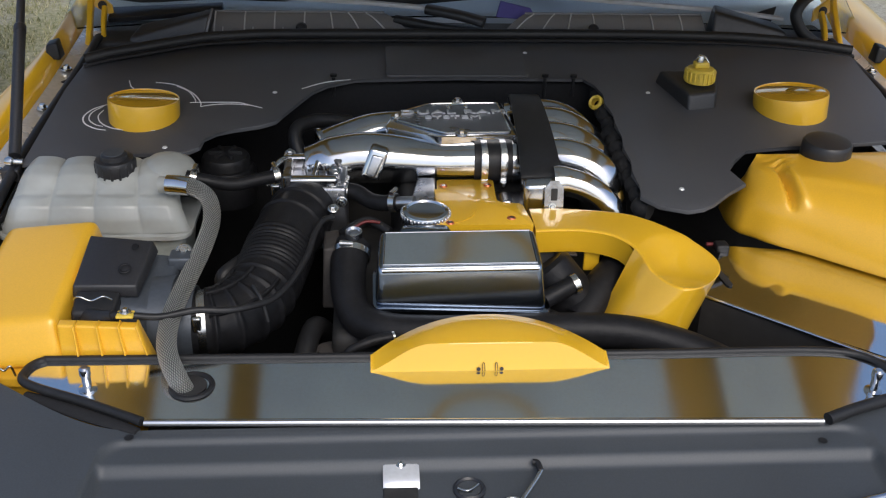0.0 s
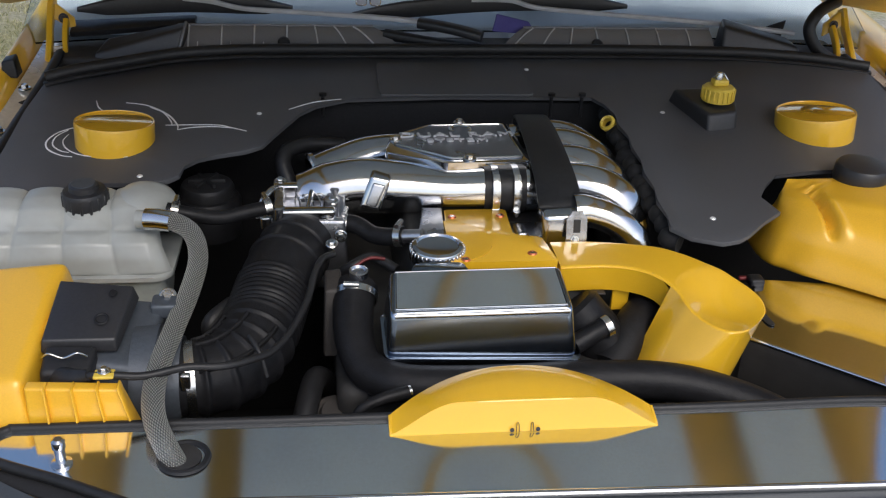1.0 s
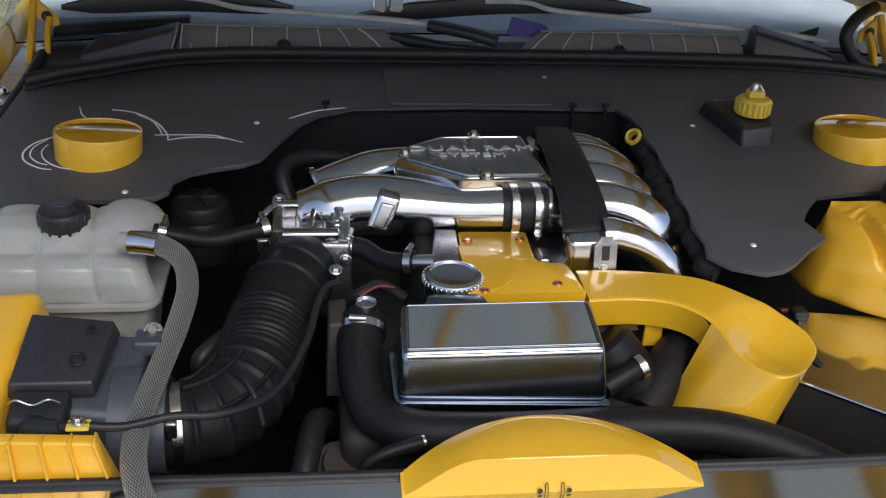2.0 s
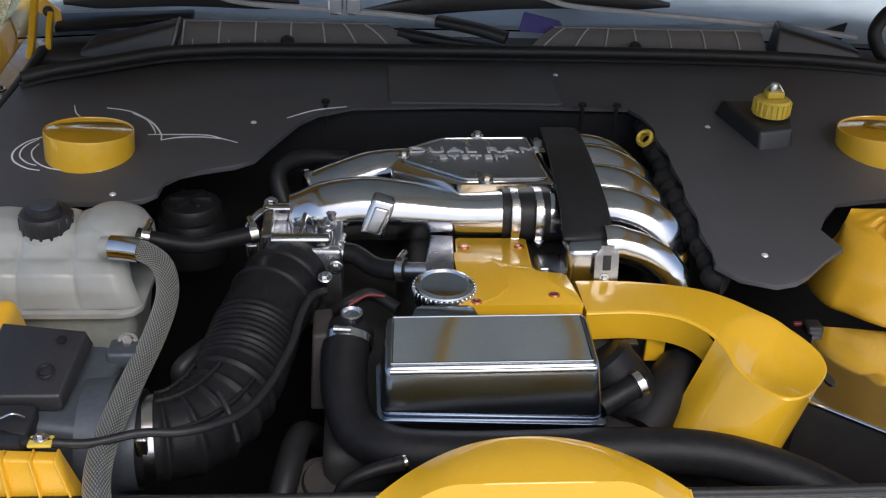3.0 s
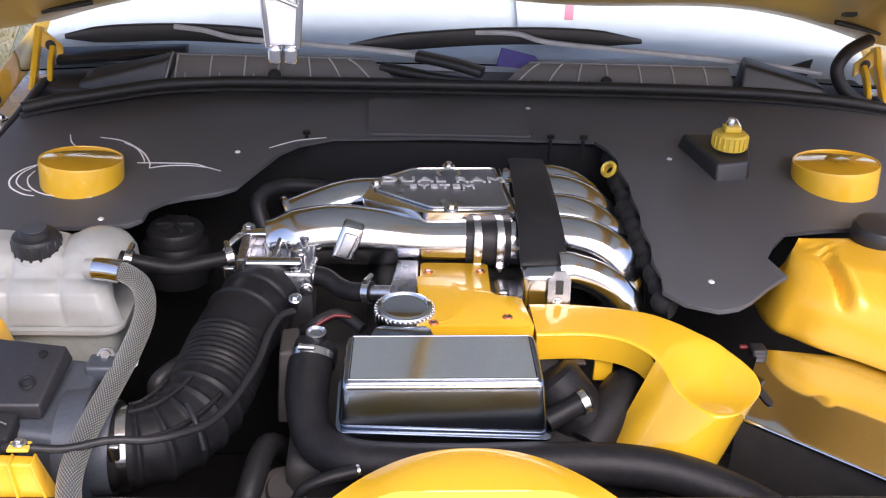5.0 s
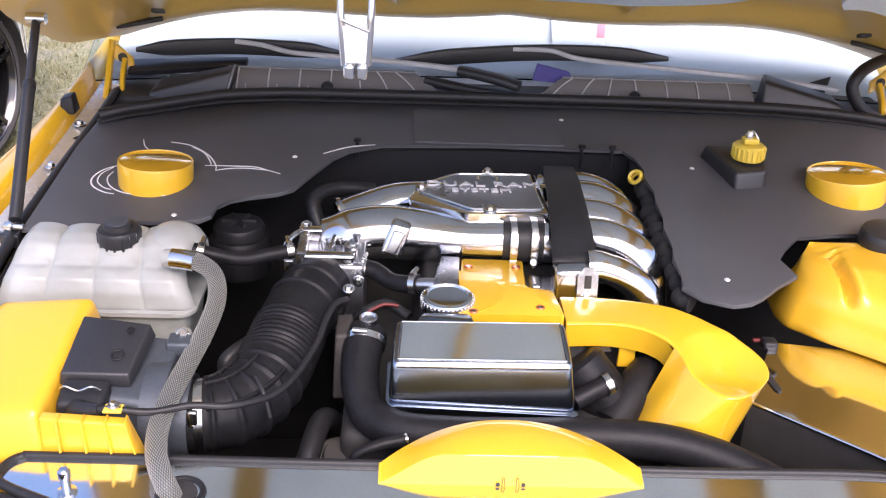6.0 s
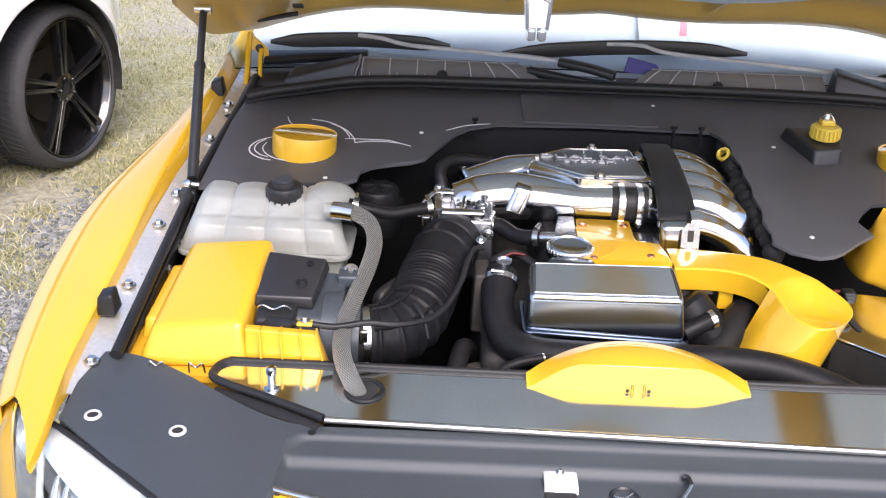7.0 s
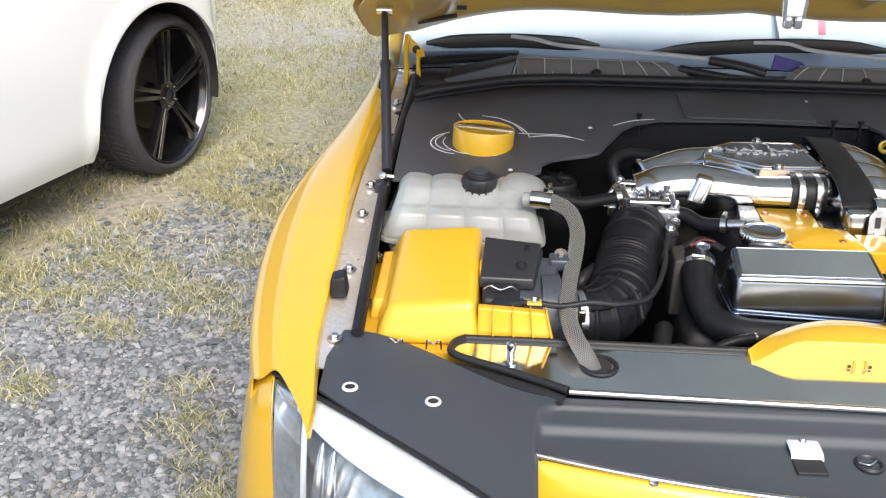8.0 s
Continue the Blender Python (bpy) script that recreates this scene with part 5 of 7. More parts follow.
# raised lug on the pipe
part("lug", hexa([(-0.164, 0.510, 0.866), (-0.135, 0.506, 0.860), (-0.130, 0.550, 0.852), (-0.160, 0.552, 0.856), (-0.147, 0.520, 0.909), (-0.120, 0.517, 0.903), (-0.116, 0.560, 0.905), (-0.144, 0.562, 0.911)], 0.006, 4), M_CHROME, man, "raised machined lug", angle=70)
part("lug_face", hexa([(-0.156, 0.508, 0.8705), (-0.141, 0.506, 0.8670), (-0.139, 0.514, 0.8670), (-0.154, 0.516, 0.8705), (-0.1450, 0.5155, 0.9000), (-0.1275, 0.5135, 0.8960), (-0.1260, 0.522, 0.8950), (-0.1430, 0.524, 0.8990)], 0.003), M_CAST, man)
# runners
part("runner", sweep([(0.119, 0.449, 0.885), (0.136, 0.448, 0.886), (0.165, 0.444, 0.878), (0.191, 0.438, 0.860), (0.204, 0.432, 0.836), (0.208, 0.428, 0.76)], (lambda t: 0.0205 + 0.003 * step(0.15, 0.0, t)), circle(36), 10), M_CHROME, man, angle=70)
for k, y in enumerate((0.525, 0.595, 0.662, 0.715)):
    r = 0.033 if k < 3 else 0.026
    drop = 0.0
    part("runner", sweep([(0.085, y + 0.02, 0.874 - drop), (0.130, y + 0.012, 0.884 - drop), (0.170, y + 0.002, 0.882 - drop), (0.203, y - 0.008, 0.862 - drop), (0.217, y - 0.014, 0.825 - drop), (0.220, y - 0.016, 0.76)], (lambda t, r=r: (r, r * 0.94)), circle(36), 8), M_CHROME, man, angle=70)
part("runner_flange", hexa([(0.072, 0.418, 0.84), (0.128, 0.416, 0.84), (0.128, 0.47, 0.84), (0.072, 0.47, 0.84), (0.072, 0.424, 0.892), (0.126, 0.420, 0.895), (0.126, 0.47, 0.895), (0.072, 0.47, 0.893)], 0.007), M_CHROME, man)
tab = part("slotted_tab", sweep([(0.1125, 0.4045, 0.860), (0.1125, 0.4140, 0.9035)], (lambda t: (0.0016, 0.0138 * max(0.35, min(1.0, (1 - t) / 0.22)) ** 0.6)), squircle(20, 6), 14, (1, 0, 0)), M_CAST, man, "slotted lifting tab")
part("slot", sweep([(0.1125, 0.4068, 0.876), (0.1125, 0.4105, 0.893)], (lambda t: (0.0014, 0.0050)), circle(16), 4, (1, 0, 0)), M_DARK, tab)
bolt(tab, (0.1105, 0.4050, 0.867), (0, -1, 0.3), 0.0036)
# rubber couplings and clamps on the front pipe
coup = part("coupling", sweep([(0.010, 0.5437, 0.8768), (0.068, 0.541, 0.8773)], (lambda t: (0.0328, 0.0328)), circle(40), smooth=False), M_RUBBER, man, "black rubber coupling")
for x, y in ((0.024, 0.5432), (0.053, 0.5417)):
    part("clamp_band", sweep([(x - 0.0045, y, 0.877), (x + 0.0045, y, 0.877)], (lambda t: (0.0338, 0.0338)), circle(40), smooth=False), M_CAST, coup)
    rim = [(x, y - 0.0365 * math.cos(a), 0.877 + 0.0365 * math.sin(a)) for a in span(0.95, -0.55, 12)]
    part("clamp_housing", sweep(rim, (lambda t: (0.0028, 0.0050 + 0.0012 * math.sin(math.pi * t))), squircle(16, 4), 4, (1, 0, 0)), M_ZINC, coup, "bright screw housing of the clamp")
    part("clamp_worm", lathe([(0, -0.004), (0.0055, -0.004), (0.0055, 0.006), (0.004, 0.008), (0, 0.008)], (x, y - 0.036, 0.857), (0, 0.3, -1), 16), M_CHROME, coup)

# name plate
PL = rounded([(-0.125, 0.592), (-0.108, 0.664), (-0.055, 0.716), (0.072, 0.726), (0.077, 0.546), (-0.044, 0.540)], 0.008)


def name_z(x, y):
    return 0.9105 - 0.07 * (y - 0.64)


badge = part("name_plate", slab(PL, name_z, 0.016, 0.003), M_CHROME, man, "engraved polished name plate")
INN = rounded([(-0.110, 0.622), (-0.102, 0.660), (-0.050, 0.707), (0.064, 0.713), (0.068, 0.560), (-0.036, 0.556)], 0.006)
part("plate_field", slab(INN, lambda x, y: name_z(x, y) + 0.0012, 0.003), material("brushed_grey_field", (0.22, 0.22, 0.23), 0.28, 1.0, grain=600.0, bump=0.2), badge)
part("plate_rim", sweep([(x, y, name_z(x, y) + 0.002) for x, y in INN[::2] + INN[:1]], 0.0016, circle(8), smooth=False, caps=False), M_CHROME, badge)
for p in ((-0.009, 0.553), (-0.002, 0.721), (-0.106, 0.640)):
    bolt(badge, (p[0], p[1], name_z(*p) + 0.001), r=0.0055)


M_LETTER = material("bright_letter_metal", (0.58, 0.58, 0.59), 0.45, 0.25, vary=0.06, grain=300.0)


def words(text, size, x, y, parent, width):
    cu = bpy.data.curves.new("lettering", "FONT")
    cu.body, cu.size, cu.extrude, cu.align_x, cu.align_y = text, size, 0.0012, "CENTER", "CENTER"
    cu.space_character = 1.08
    ob = bpy.data.objects.new("lettering", cu)
    scene.collection.objects.link(ob)
    bpy.context.view_layer.update()
    me = bpy.data.meshes.new_from_object(ob.evaluated_get(bpy.context.evaluated_depsgraph_get()))
    bpy.data.objects.remove(ob)
    bm = bmesh.new()
    bm.from_mesh(me)
    wide = width / (max(v.co.x for v in bm.verts) - min(v.co.x for v in bm.verts))
    bm.transform(Matrix.Translation((x, y, name_z(x, y) + 0.0028)) @ Matrix.Rotation(radians(1.5), 4, "Z") @ Matrix.Rotation(-0.07, 4, "X") @ Matrix.Diagonal((wide, 1, 1, 1)))
    return part("lettering", bm, M_LETTER, parent, "raised bright lettering", angle=20)


words("DUAL RAM", 0.027, -0.0140, 0.659, badge, 0.168)
words("SYSTEM", 0.0185, -0.016, 0.632, badge, 0.088)
part("emblem", lathe([(0.012, 0), (0.014, 0.0018), (0.017, 0.0018), (0.019, 0)], (-0.004, 0.692, name_z(0, 0.69)), (0, 0, 1), 32), M_CHROME, badge)

strap = solo("strap", sweep([(0.110, 0.748, 0.86), (0.110, 0.742, 0.900), (0.110, 0.728, 0.914), (0.107, 0.66, 0.921), (0.104, 0.58, 0.919), (0.101, 0.50, 0.911), (0.099, 0.460, 0.900), (0.099, 0.447, 0.892)], (lambda t: (0.0245 + 0.005 * t, 0.003)), squircle(24, 6), 8, (0, 0, 1)), M_RUBBER, "flat black rubber strap across the manifold", "strap")

# ---------------------------------------------------------------- engine top cover, oil cap, boxes
cover = thing("engine_cover", (0.0, 0.42, 0.84), "flat glossy yellow engine cover with screws", "cover")


def cover_z(x, y):
    return 0.867 - 0.07 * (y - 0.42)


OUTC = [(-0.059, 0.340), (-0.048, 0.511), (0.037, 0.510), (0.033, 0.430), (0.038, 0.421), (0.068, 0.414), (0.0745, 0.340)]
part("cover_plate", slab(rounded(OUTC, 0.003), cover_z, 0.035, 0.002), M_PAINT, cover)
ARC = [(-0.055 + 0.056 * math.sin(a), 0.402 + 0.060 * math.cos(a)) for a in span(0.0, math.pi, 40)]
part("round_pressing", slab(ARC, lambda x, y: cover_z(x, y) + 0.0006 + 0.030 * (y - 0.342), 0.006), M_PAINT, cover, "shallow round pressing beside the oil cap", angle=20)
M_COPPER = material("copper_washer", (0.55, 0.16, 0.07), 0.35, 0.8, vary=0.15)
for x, y in ((-0.040, 0.484), (0.026, 0.486), (-0.040, 0.347), (0.046, 0.362)):
    p = part("screw", lathe([(0.0032, 0.001), (0.0040, 0.0020), (0.0052, 0.0020), (0.0062, 0)], (x, y, cover_z(x, y)), (0, 0.07, 1), 20), M_COPPER, cover, "copper-ringed screw")
    part("screw_head", lathe([(0, 0.0022), (0.0030, 0.0020), (0.0034, 0)], (x, y, cover_z(x, y)), (0, 0.07, 1), 12), M_ZINC, p)
part("alloy_edge", hexa([(-0.096, 0.418, 0.80), (-0.060, 0.418, 0.80), (-0.050, 0.520, 0.80), (-0.080, 0.522, 0.80), (-0.092, 0.420, 0.862), (-0.0565, 0.420, 0.868), (-0.0505, 0.512, 0.864), (-0.078, 0.518, 0.862)], 0.003), M_CAST, cover, "machined alloy edge")
part("alloy_pocket", hexa([(0.0375, 0.432, 0.80), (0.078, 0.420, 0.80), (0.080, 0.500, 0.80), (0.0385, 0.502, 0.80), (0.0375, 0.434, 0.848), (0.076, 0.423, 0.850), (0.078, 0.500, 0.846), (0.0385, 0.502, 0.846)], 0.003), M_CAST, cover, "dark alloy pocket")
part("pocket_boss", block((0.044, 0.450, 0.842), (0.060, 0.484, 0.854), 0.005), M_CAST, cover)

oil = thing("oil_filler", (-0.070, 0.379, 0.84), "chrome oil filler with a knurled screw cap", "oil filler")
oc = (-0.072, 0.374, 0.846)
body = part("cap_body", lathe([(0.027, 0.0), (0.027, 0.014), (0.032, 0.015), (0.0335, 0.018), (0.0335, 0.029), (0.0315, 0.033), (0.027, 0.0345), (0.0255, 0.032), (0.012, 0.030), (0, 0.030)], oc, (0, -0.02, 1), 56), M_CHROME, oil)
for k in range(36):
    a = 2 * math.pi * k / 36
    part("knurl", block((-0.0016, -0.001, 0.016), (0.0016, 0.0016, 0.031), 0.0008, 1, m=Matrix.Translation(oc) @ Matrix.Rotation(a, 4, "Z") @ Matrix.Translation((0, 0.0336, 0))), M_CHROME, body)
part("filler_neck", lathe([(0.033, -0.02), (0.030, 0.0), (0.028, 0.006)], oc, (0, 0, 1), 32), M_CHROME, oil)

# stainless as on the lid, darkened: a slate reflection is put into the colour
M_STEEL_DIMMED = material("stainless_with_dark_reflection", (0.29, 0.33, 0.39), 0.20, 1.0, 0.0, 0.08, 260.0, 0.03, 25.0, 5.0, rough_vary=0.04)
pbox = thing("polished_box", (-0.034, 0.26, 0.80), "polished stainless box with rounded edges", "box")
BOX = [(-0.1435, 0.230, 0.812), (0.0815, 0.234, 0.800), (0.080, 0.320, 0.806), (-0.142, 0.322, 0.812), (-0.1405, 0.241, 0.8635), (0.0735, 0.243, 0.8640), (0.0700, 0.314, 0.8815), (-0.1360, 0.314, 0.8790)]
part("shell", hexa(BOX, 0.010, 6), M_STEEL_DIMMED, pbox, angle=60)


def lid_at(u, v, inset, up):
    """A point of the box's lid, inset from its rim and dished a little."""
    a, b, c, d = (Vector(q) for q in BOX[4:])
    p = (a.lerp(b, inset + u * (1 - 2 * inset))).lerp(d.lerp(c, inset + u * (1 - 2 * inset)), 2.2 * inset + v * (1 - 4.4 * inset))
    return p + Vector((0, 0, up - 0.0004 * math.sin(math.pi * u) * math.sin(math.pi * v)))


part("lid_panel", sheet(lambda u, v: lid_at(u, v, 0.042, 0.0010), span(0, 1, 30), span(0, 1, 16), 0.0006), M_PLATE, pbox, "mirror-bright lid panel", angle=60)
# thin chrome beads added as the highlights on the box's rounded edges
part("edge_bead", sweep([lid_at(u, v, 0.035, 0.0006) for u, v in ((0, 0), (1, 0), (1, 1), (0, 1), (0, 0))], 0.0010, circle(8), smooth=False), M_CHROME, pbox, "added chrome bead as the highlight round the lid")
part("front_bead", sweep([(-0.134, 0.2385, 0.8605), (-0.03, 0.2385, 0.8612), (0.067, 0.2405, 0.8612)], (lambda t: (0.0022, 0.0030)), circle(12)), M_CHROME, pbox, "added chrome bead as the front edge's highlight")
part("base_flange", slab(rounded([(-0.146, 0.226), (0.086, 0.228), (0.086, 0.326), (-0.146, 0.326)], 0.012), lambda x, y: 0.807 - 0.05 * (x + 0.03), 0.004, 0.001), M_STEEL_DIMMED, pbox)
part("cap_collar", slab(rounded([(-0.112, 0.306), (-0.040, 0.306), (-0.046, 0.332), (-0.104, 0.332)], 0.006), lambda x, y: 0.8775, 0.006, 0.001), M_STEEL_DIMMED, pbox)

# ---------------------------------------------------------------- yellow duct
duct = thing("air_duct", (0.2, 0.3, 0.78), "glossy yellow air duct elbow with a dished end", "duct")
INNER = smooth_path([(0.076, 0.331, 0.868), (0.131, 0.333, 0.868), (0.170, 0.322, 0.868), (0.194, 0.302, 0.866), (0.2065, 0.280, 0.862), (0.212, 0.255, 0.857), (0.218, 0.241, 0.853), (0.230, 0.221, 0.850), (0.248, 0.206, 0.849), (0.270, 0.211, 0.848), (0.290, 0.228, 0.847)], 10)
OUTER = smooth_path([(0.076, 0.400, 0.868), (0.135, 0.399, 0.868), (0.206, 0.384, 0.868), (0.240, 0.365, 0.867), (0.267, 0.343, 0.864), (0.283, 0.331, 0.861), (0.295, 0.318, 0.857), (0.308, 0.300, 0.853), (0.316, 0.280, 0.849), (0.312, 0.255, 0.847), (0.294, 0.232, 0.847)], 10)


def duct_top(u, v):
    """Face of the duct between its two edges: flat along the arm, scooped over the outlet, rolled at the rims."""
    k = u * (len(INNER) - 1)
    i = min(int(k), len(INNER) - 2)
    a, b = INNER[i].lerp(INNER[i + 1], k - i), OUTER[i].lerp(OUTER[i + 1], k - i)
    p = a.lerp(b, v)
    rim = min(v, 1 - v) * (b - a).length
    roll = 0.0022 * max(0.0, 1 - rim / 0.004) ** 2
    d = math.hypot((p.x - 0.262) / 0.056, (p.y - 0.268) / 0.064)
    scoop = 0.012 * max(0.0, 1 - d * d) ** 1.5
    return (p.x, p.y, p.z - roll - scoop)


vs = [0, 0.015, 0.03, 0.045, 0.06] + span(0.1, 0.9, 13) + [0.94, 0.955, 0.97, 0.985, 1]
part("duct_face", sheet(duct_top, span(0, 1, 90), vs), M_PAINT, duct, "flat face running into a scooped outlet", angle=60)
LOW = Vector((0.214, 0.252, 0.760))
# arm below the face
bm = bmesh.new()
rows = []
for i in range(0, 46):
    a, b = INNER[i], OUTER[i]
    d = Vector((0, 0, -0.0022 - 0.016 * step(30, 45, i)))
    h = Vector((0, 0, -0.036 - 0.022 * step(26, 50, i)))
    rows.append([bm.verts.new(q) for q in (a + d, a + h + Vector((0.002, 0.003, 0)), b + h, b + d)])
for p, q in zip(rows, rows[1:]):
    for k in range(3):
        bm.faces.new((p[k], p[k + 1], q[k + 1], q[k]))
bm.faces.new(rows[0])
bm.faces.new(rows[-1])
part("arm", bm, M_PAINT, duct, angle=40)
# elbow that leads down from the scooped rim
loop = INNER[36:] + OUTER[:40:-1]
n = len(loop)
mid = sum(loop, Vector()) / n
bm = bmesh.new()
rings = []
for t in span(0, 1, 14):
    ring = []
    for p in loop:
        a = math.atan2((p.y - mid.y) * 0.9, p.x - mid.x)
        low = LOW + Vector((0.060 * math.cos(a), 0.052 * math.sin(a), 0))
        q = p.lerp(low, t)
        ring.append(bm.verts.new((q.x, q.y, q.z - 0.0022 * (1 - t))))
    rings.append(ring)
for a, b in zip(rings, rings[1:]):
    for k in range(n):
        bm.faces.new((a[k], a[(k + 1) % n], b[(k + 1) % n], b[k]))
bm.faces.new(rings[-1])
part("elbow", bm, M_PAINT, duct, angle=50)
part("stay", block((0.148, 0.338, 0.800), (0.170, 0.344, 0.845), 0.002), M_PAINT, duct)

# ---------------------------------------------------------------- radiator hose and dark parts below
rh = thing("radiator_hose", (0.05, 0.2, 0.76), "thick black radiator hose curving across the bay", "hose")
part("hose_body", sweep([(-0.172, 0.345, 0.838), (-0.178, 0.318, 0.828), (-0.178, 0.275, 0.808), (-0.165, 0.235, 0.794), (-0.130, 0.208, 0.792), (-0.07, 0.197, 0.794), (0.0, 0.195, 0.795), (0.08, 0.196, 0.796), (0.16, 0.194, 0.794), (0.22, 0.182, 0.788), (0.28, 0.155, 0.777), (0.335, 0.113, 0.760), (0.38, 0.06, 0.73)], (lambda t: 0.0225 + 0.003 * step(0.15, 0.0, t)), circle(28)), M_HOSE, rh)
part("spout", lathe([(0.009, -0.02), (0.0095, 0.012), (0.0115, 0.014), (0.0115, 0.022), (0.0095, 0.023), (0.0075, 0.020), (0, 0.018)], (-0.171, 0.338, 0.845), (0, -0.1, 1), 20), M_CAST, rh, "small alloy bleed spout")
hose_clamp(rh, (-0.175, 0.330, 0.833), (0.1, 0.85, 0.45), 0.0255)
part("housing", hexa([(-0.215, 0.31, 0.76), (-0.185, 0.31, 0.76), (-0.185, 0.37, 0.76), (-0.215, 0.37, 0.76), (-0.212, 0.325, 0.845), (-0.192, 0.325, 0.848), (-0.192, 0.37, 0.852), (-0.212, 0.37, 0.850)], 0.004), M_DUSTY, rh)

eng = thing("engine_block", (0, 0.45, 0.30), "grimy dark engine block deep in the bay", "engine")
part("block", block((-0.20, 0.22, 0.30), (0.20, 0.78, 0.775), 0.02), M_DARK, eng)
part("head", hexa([(-0.12, 0.33, 0.76), (0.14, 0.33, 0.76), (0.14, 0.76, 0.76), (-0.12, 0.76, 0.76), (-0.10, 0.345, 0.842), (0.10, 0.345, 0.842), (0.10, 0.74, 0.845), (-0.10, 0.74, 0.845)], 0.01), M_DARK, eng)
alt = thing("alternator", (-0.21, 0.22, 0.70), "dusty dark alternator beside the hoses", "alternator")
part("case", lathe([(0, -0.05), (0.030, -0.05), (0.036, -0.04), (0.036, -0.028), (0.033, -0.026), (0.033, -0.020), (0.038, -0.018), (0.038, 0.02), (0.030, 0.035), (0.024, 0.036), (0.022, 0.042), (0, 0.044)], (-0.205, 0.240, 0.700), (0.2, -0.35, 0.9), 32), M_DUSTY, alt)
for k in range(10):
    a = 2 * math.pi * k / 10
    part("vent_rib", block((-0.0020, -0.002, -0.015), (0.0020, 0.003, 0.018), 0.001, 1, m=Matrix.Translation((-0.205, 0.240, 0.700)) @ Vector((0, 0, 1)).rotation_difference(Vector((0.2, -0.35, 0.9))).to_matrix().to_4x4() @ Matrix.Rotation(a, 4, "Z") @ Matrix.Translation((0, 0.0385, 0))), M_DUSTY, alt)
solo("oil_pipe", sweep([(-0.185, 0.160, 0.775), (-0.174, 0.163, 0.792), (-0.151, 0.169, 0.800), (-0.132, 0.175, 0.801), (-0.123, 0.178, 0.801)], (lambda t: 0.005 + 0.003 * t)), M_HOSE, "dark pipe with a bright end", "pipe")
solo("oil_pipe_end", sweep([(-0.134, 0.1745, 0.801), (-0.120, 0.179, 0.801)], 0.0075, smooth=False), M_ZINC, "bright metal end of a dark pipe", "pipe")
for pts, r in (([(-0.250, 0.25, 0.60), (-0.248, 0.20, 0.68), (-0.240, 0.21, 0.73), (-0.225, 0.28, 0.75), (-0.205, 0.33, 0.70)], 0.014), ([(-0.33, 0.38, 0.70), (-0.345, 0.34, 0.76), (-0.35, 0.33, 0.80), (-0.325, 0.36, 0.81)], 0.010),
               ([(-0.20, 0.42, 0.81), (-0.175, 0.405, 0.835), (-0.15, 0.42, 0.838), (-0.12, 0.40, 0.83)], 0.007), ([(-0.24, 0.62, 0.80), (-0.27, 0.66, 0.87), (-0.24, 0.70, 0.88), (-0.18, 0.72, 0.87)], 0.012)):
    solo("dark_hose", sweep(pts, r, circle(16)), M_RUBBER, "thin black hose in the shade of the bay", "hose", "dark hoses")
solo("red_wire", sweep([(-0.175, 0.395, 0.838), (-0.155, 0.405, 0.845), (-0.135, 0.408, 0.842)], 0.0022, circle(10)), M_RED, "short red wire among black hoses", "wire")

# pump and hose seen through the duct's bend
wp = thing("thermostat_housing", (0.12, 0.30, 0.76), "black thermostat housing with a bright pipe", "housing")
part("barrel", lathe([(0, -0.03), (0.03, -0.03), (0.034, -0.01), (0.034, 0.03), (0.028, 0.036), (0, 0.036)], (0.112, 0.300, 0.800), (-0.5, 0.3, 0.55), 32), M_HOSE, wp)
part("spigot", sweep([(0.082, 0.255, 0.805), (0.105, 0.262, 0.815), (0.128, 0.272, 0.822)], 0.012), M_HOSE, wp)
part("pipe_clamp", lathe([(0.0125, -0.004), (0.0145, -0.004), (0.0145, 0.004), (0.0125, 0.004)], (0.122, 0.269, 0.820), (1, 0.35, 0.3), 24), M_ZINC, wp)
part("maker_label", block((0.118, 0.322, 0.832), (0.134, 0.331, 0.835), 0.001), M_DUSTY, wp)
part("lower_runner", sweep([(0.225, 0.40, 0.80), (0.200, 0.345, 0.800), (0.165, 0.300, 0.79), (0.13, 0.26, 0.765)], 0.026, circle(28)), M_HOSE, wp, "black pipe under the duct")

# black lumpy edge of the sound deadening
rnd = random.Random(4)
pts = []
for i in range(30):
    y = 0.80 - 0.385 * i / 29
    pts.append((0.249 + (0.009 if i % 2 else -0.006) * rnd.uniform(0.3, 1.2), y, felt_z(0, y) - 0.021 + rnd.uniform(-0.005, 0.003)))
LUMPS = [rnd.uniform(0.011, 0.016) for _ in range(40)]
solo("foam_edge", sweep(pts, (lambda t: LUMPS[min(38, int(t * 39))] * (1 - (t * 39) % 1) + LUMPS[min(39, int(t * 39) + 1)] * ((t * 39) % 1)), circle(14), 5), M_FOAM, "torn black foam edge of the bay cover", "foam", angle=70)
solo("yellow_grommet", lathe([(0.007, -0.006), (0.012, -0.006), (0.013, 0.004), (0.010, 0.008), (0.007, 0.006)], (0.236, 0.727, 0.902), (-0.6, -0.5, 0.6), 24), M_TREAD, "small yellow rubber grommet by the foam", "grommet")
for x in (-0.24 + 0.03, 0.155, 0.205):
    solo("stud", lathe([(0, -0.02), (0.003, -0.02), (0.003, 0.014), (0.006, 0.016), (0.006, 0.020), (0, 0.021)], (x + 0.0, 0.785, 0.912), (0, 0, 1), 14), M_HOSE, "dark threaded stud at the firewall", "stud", "firewall studs")

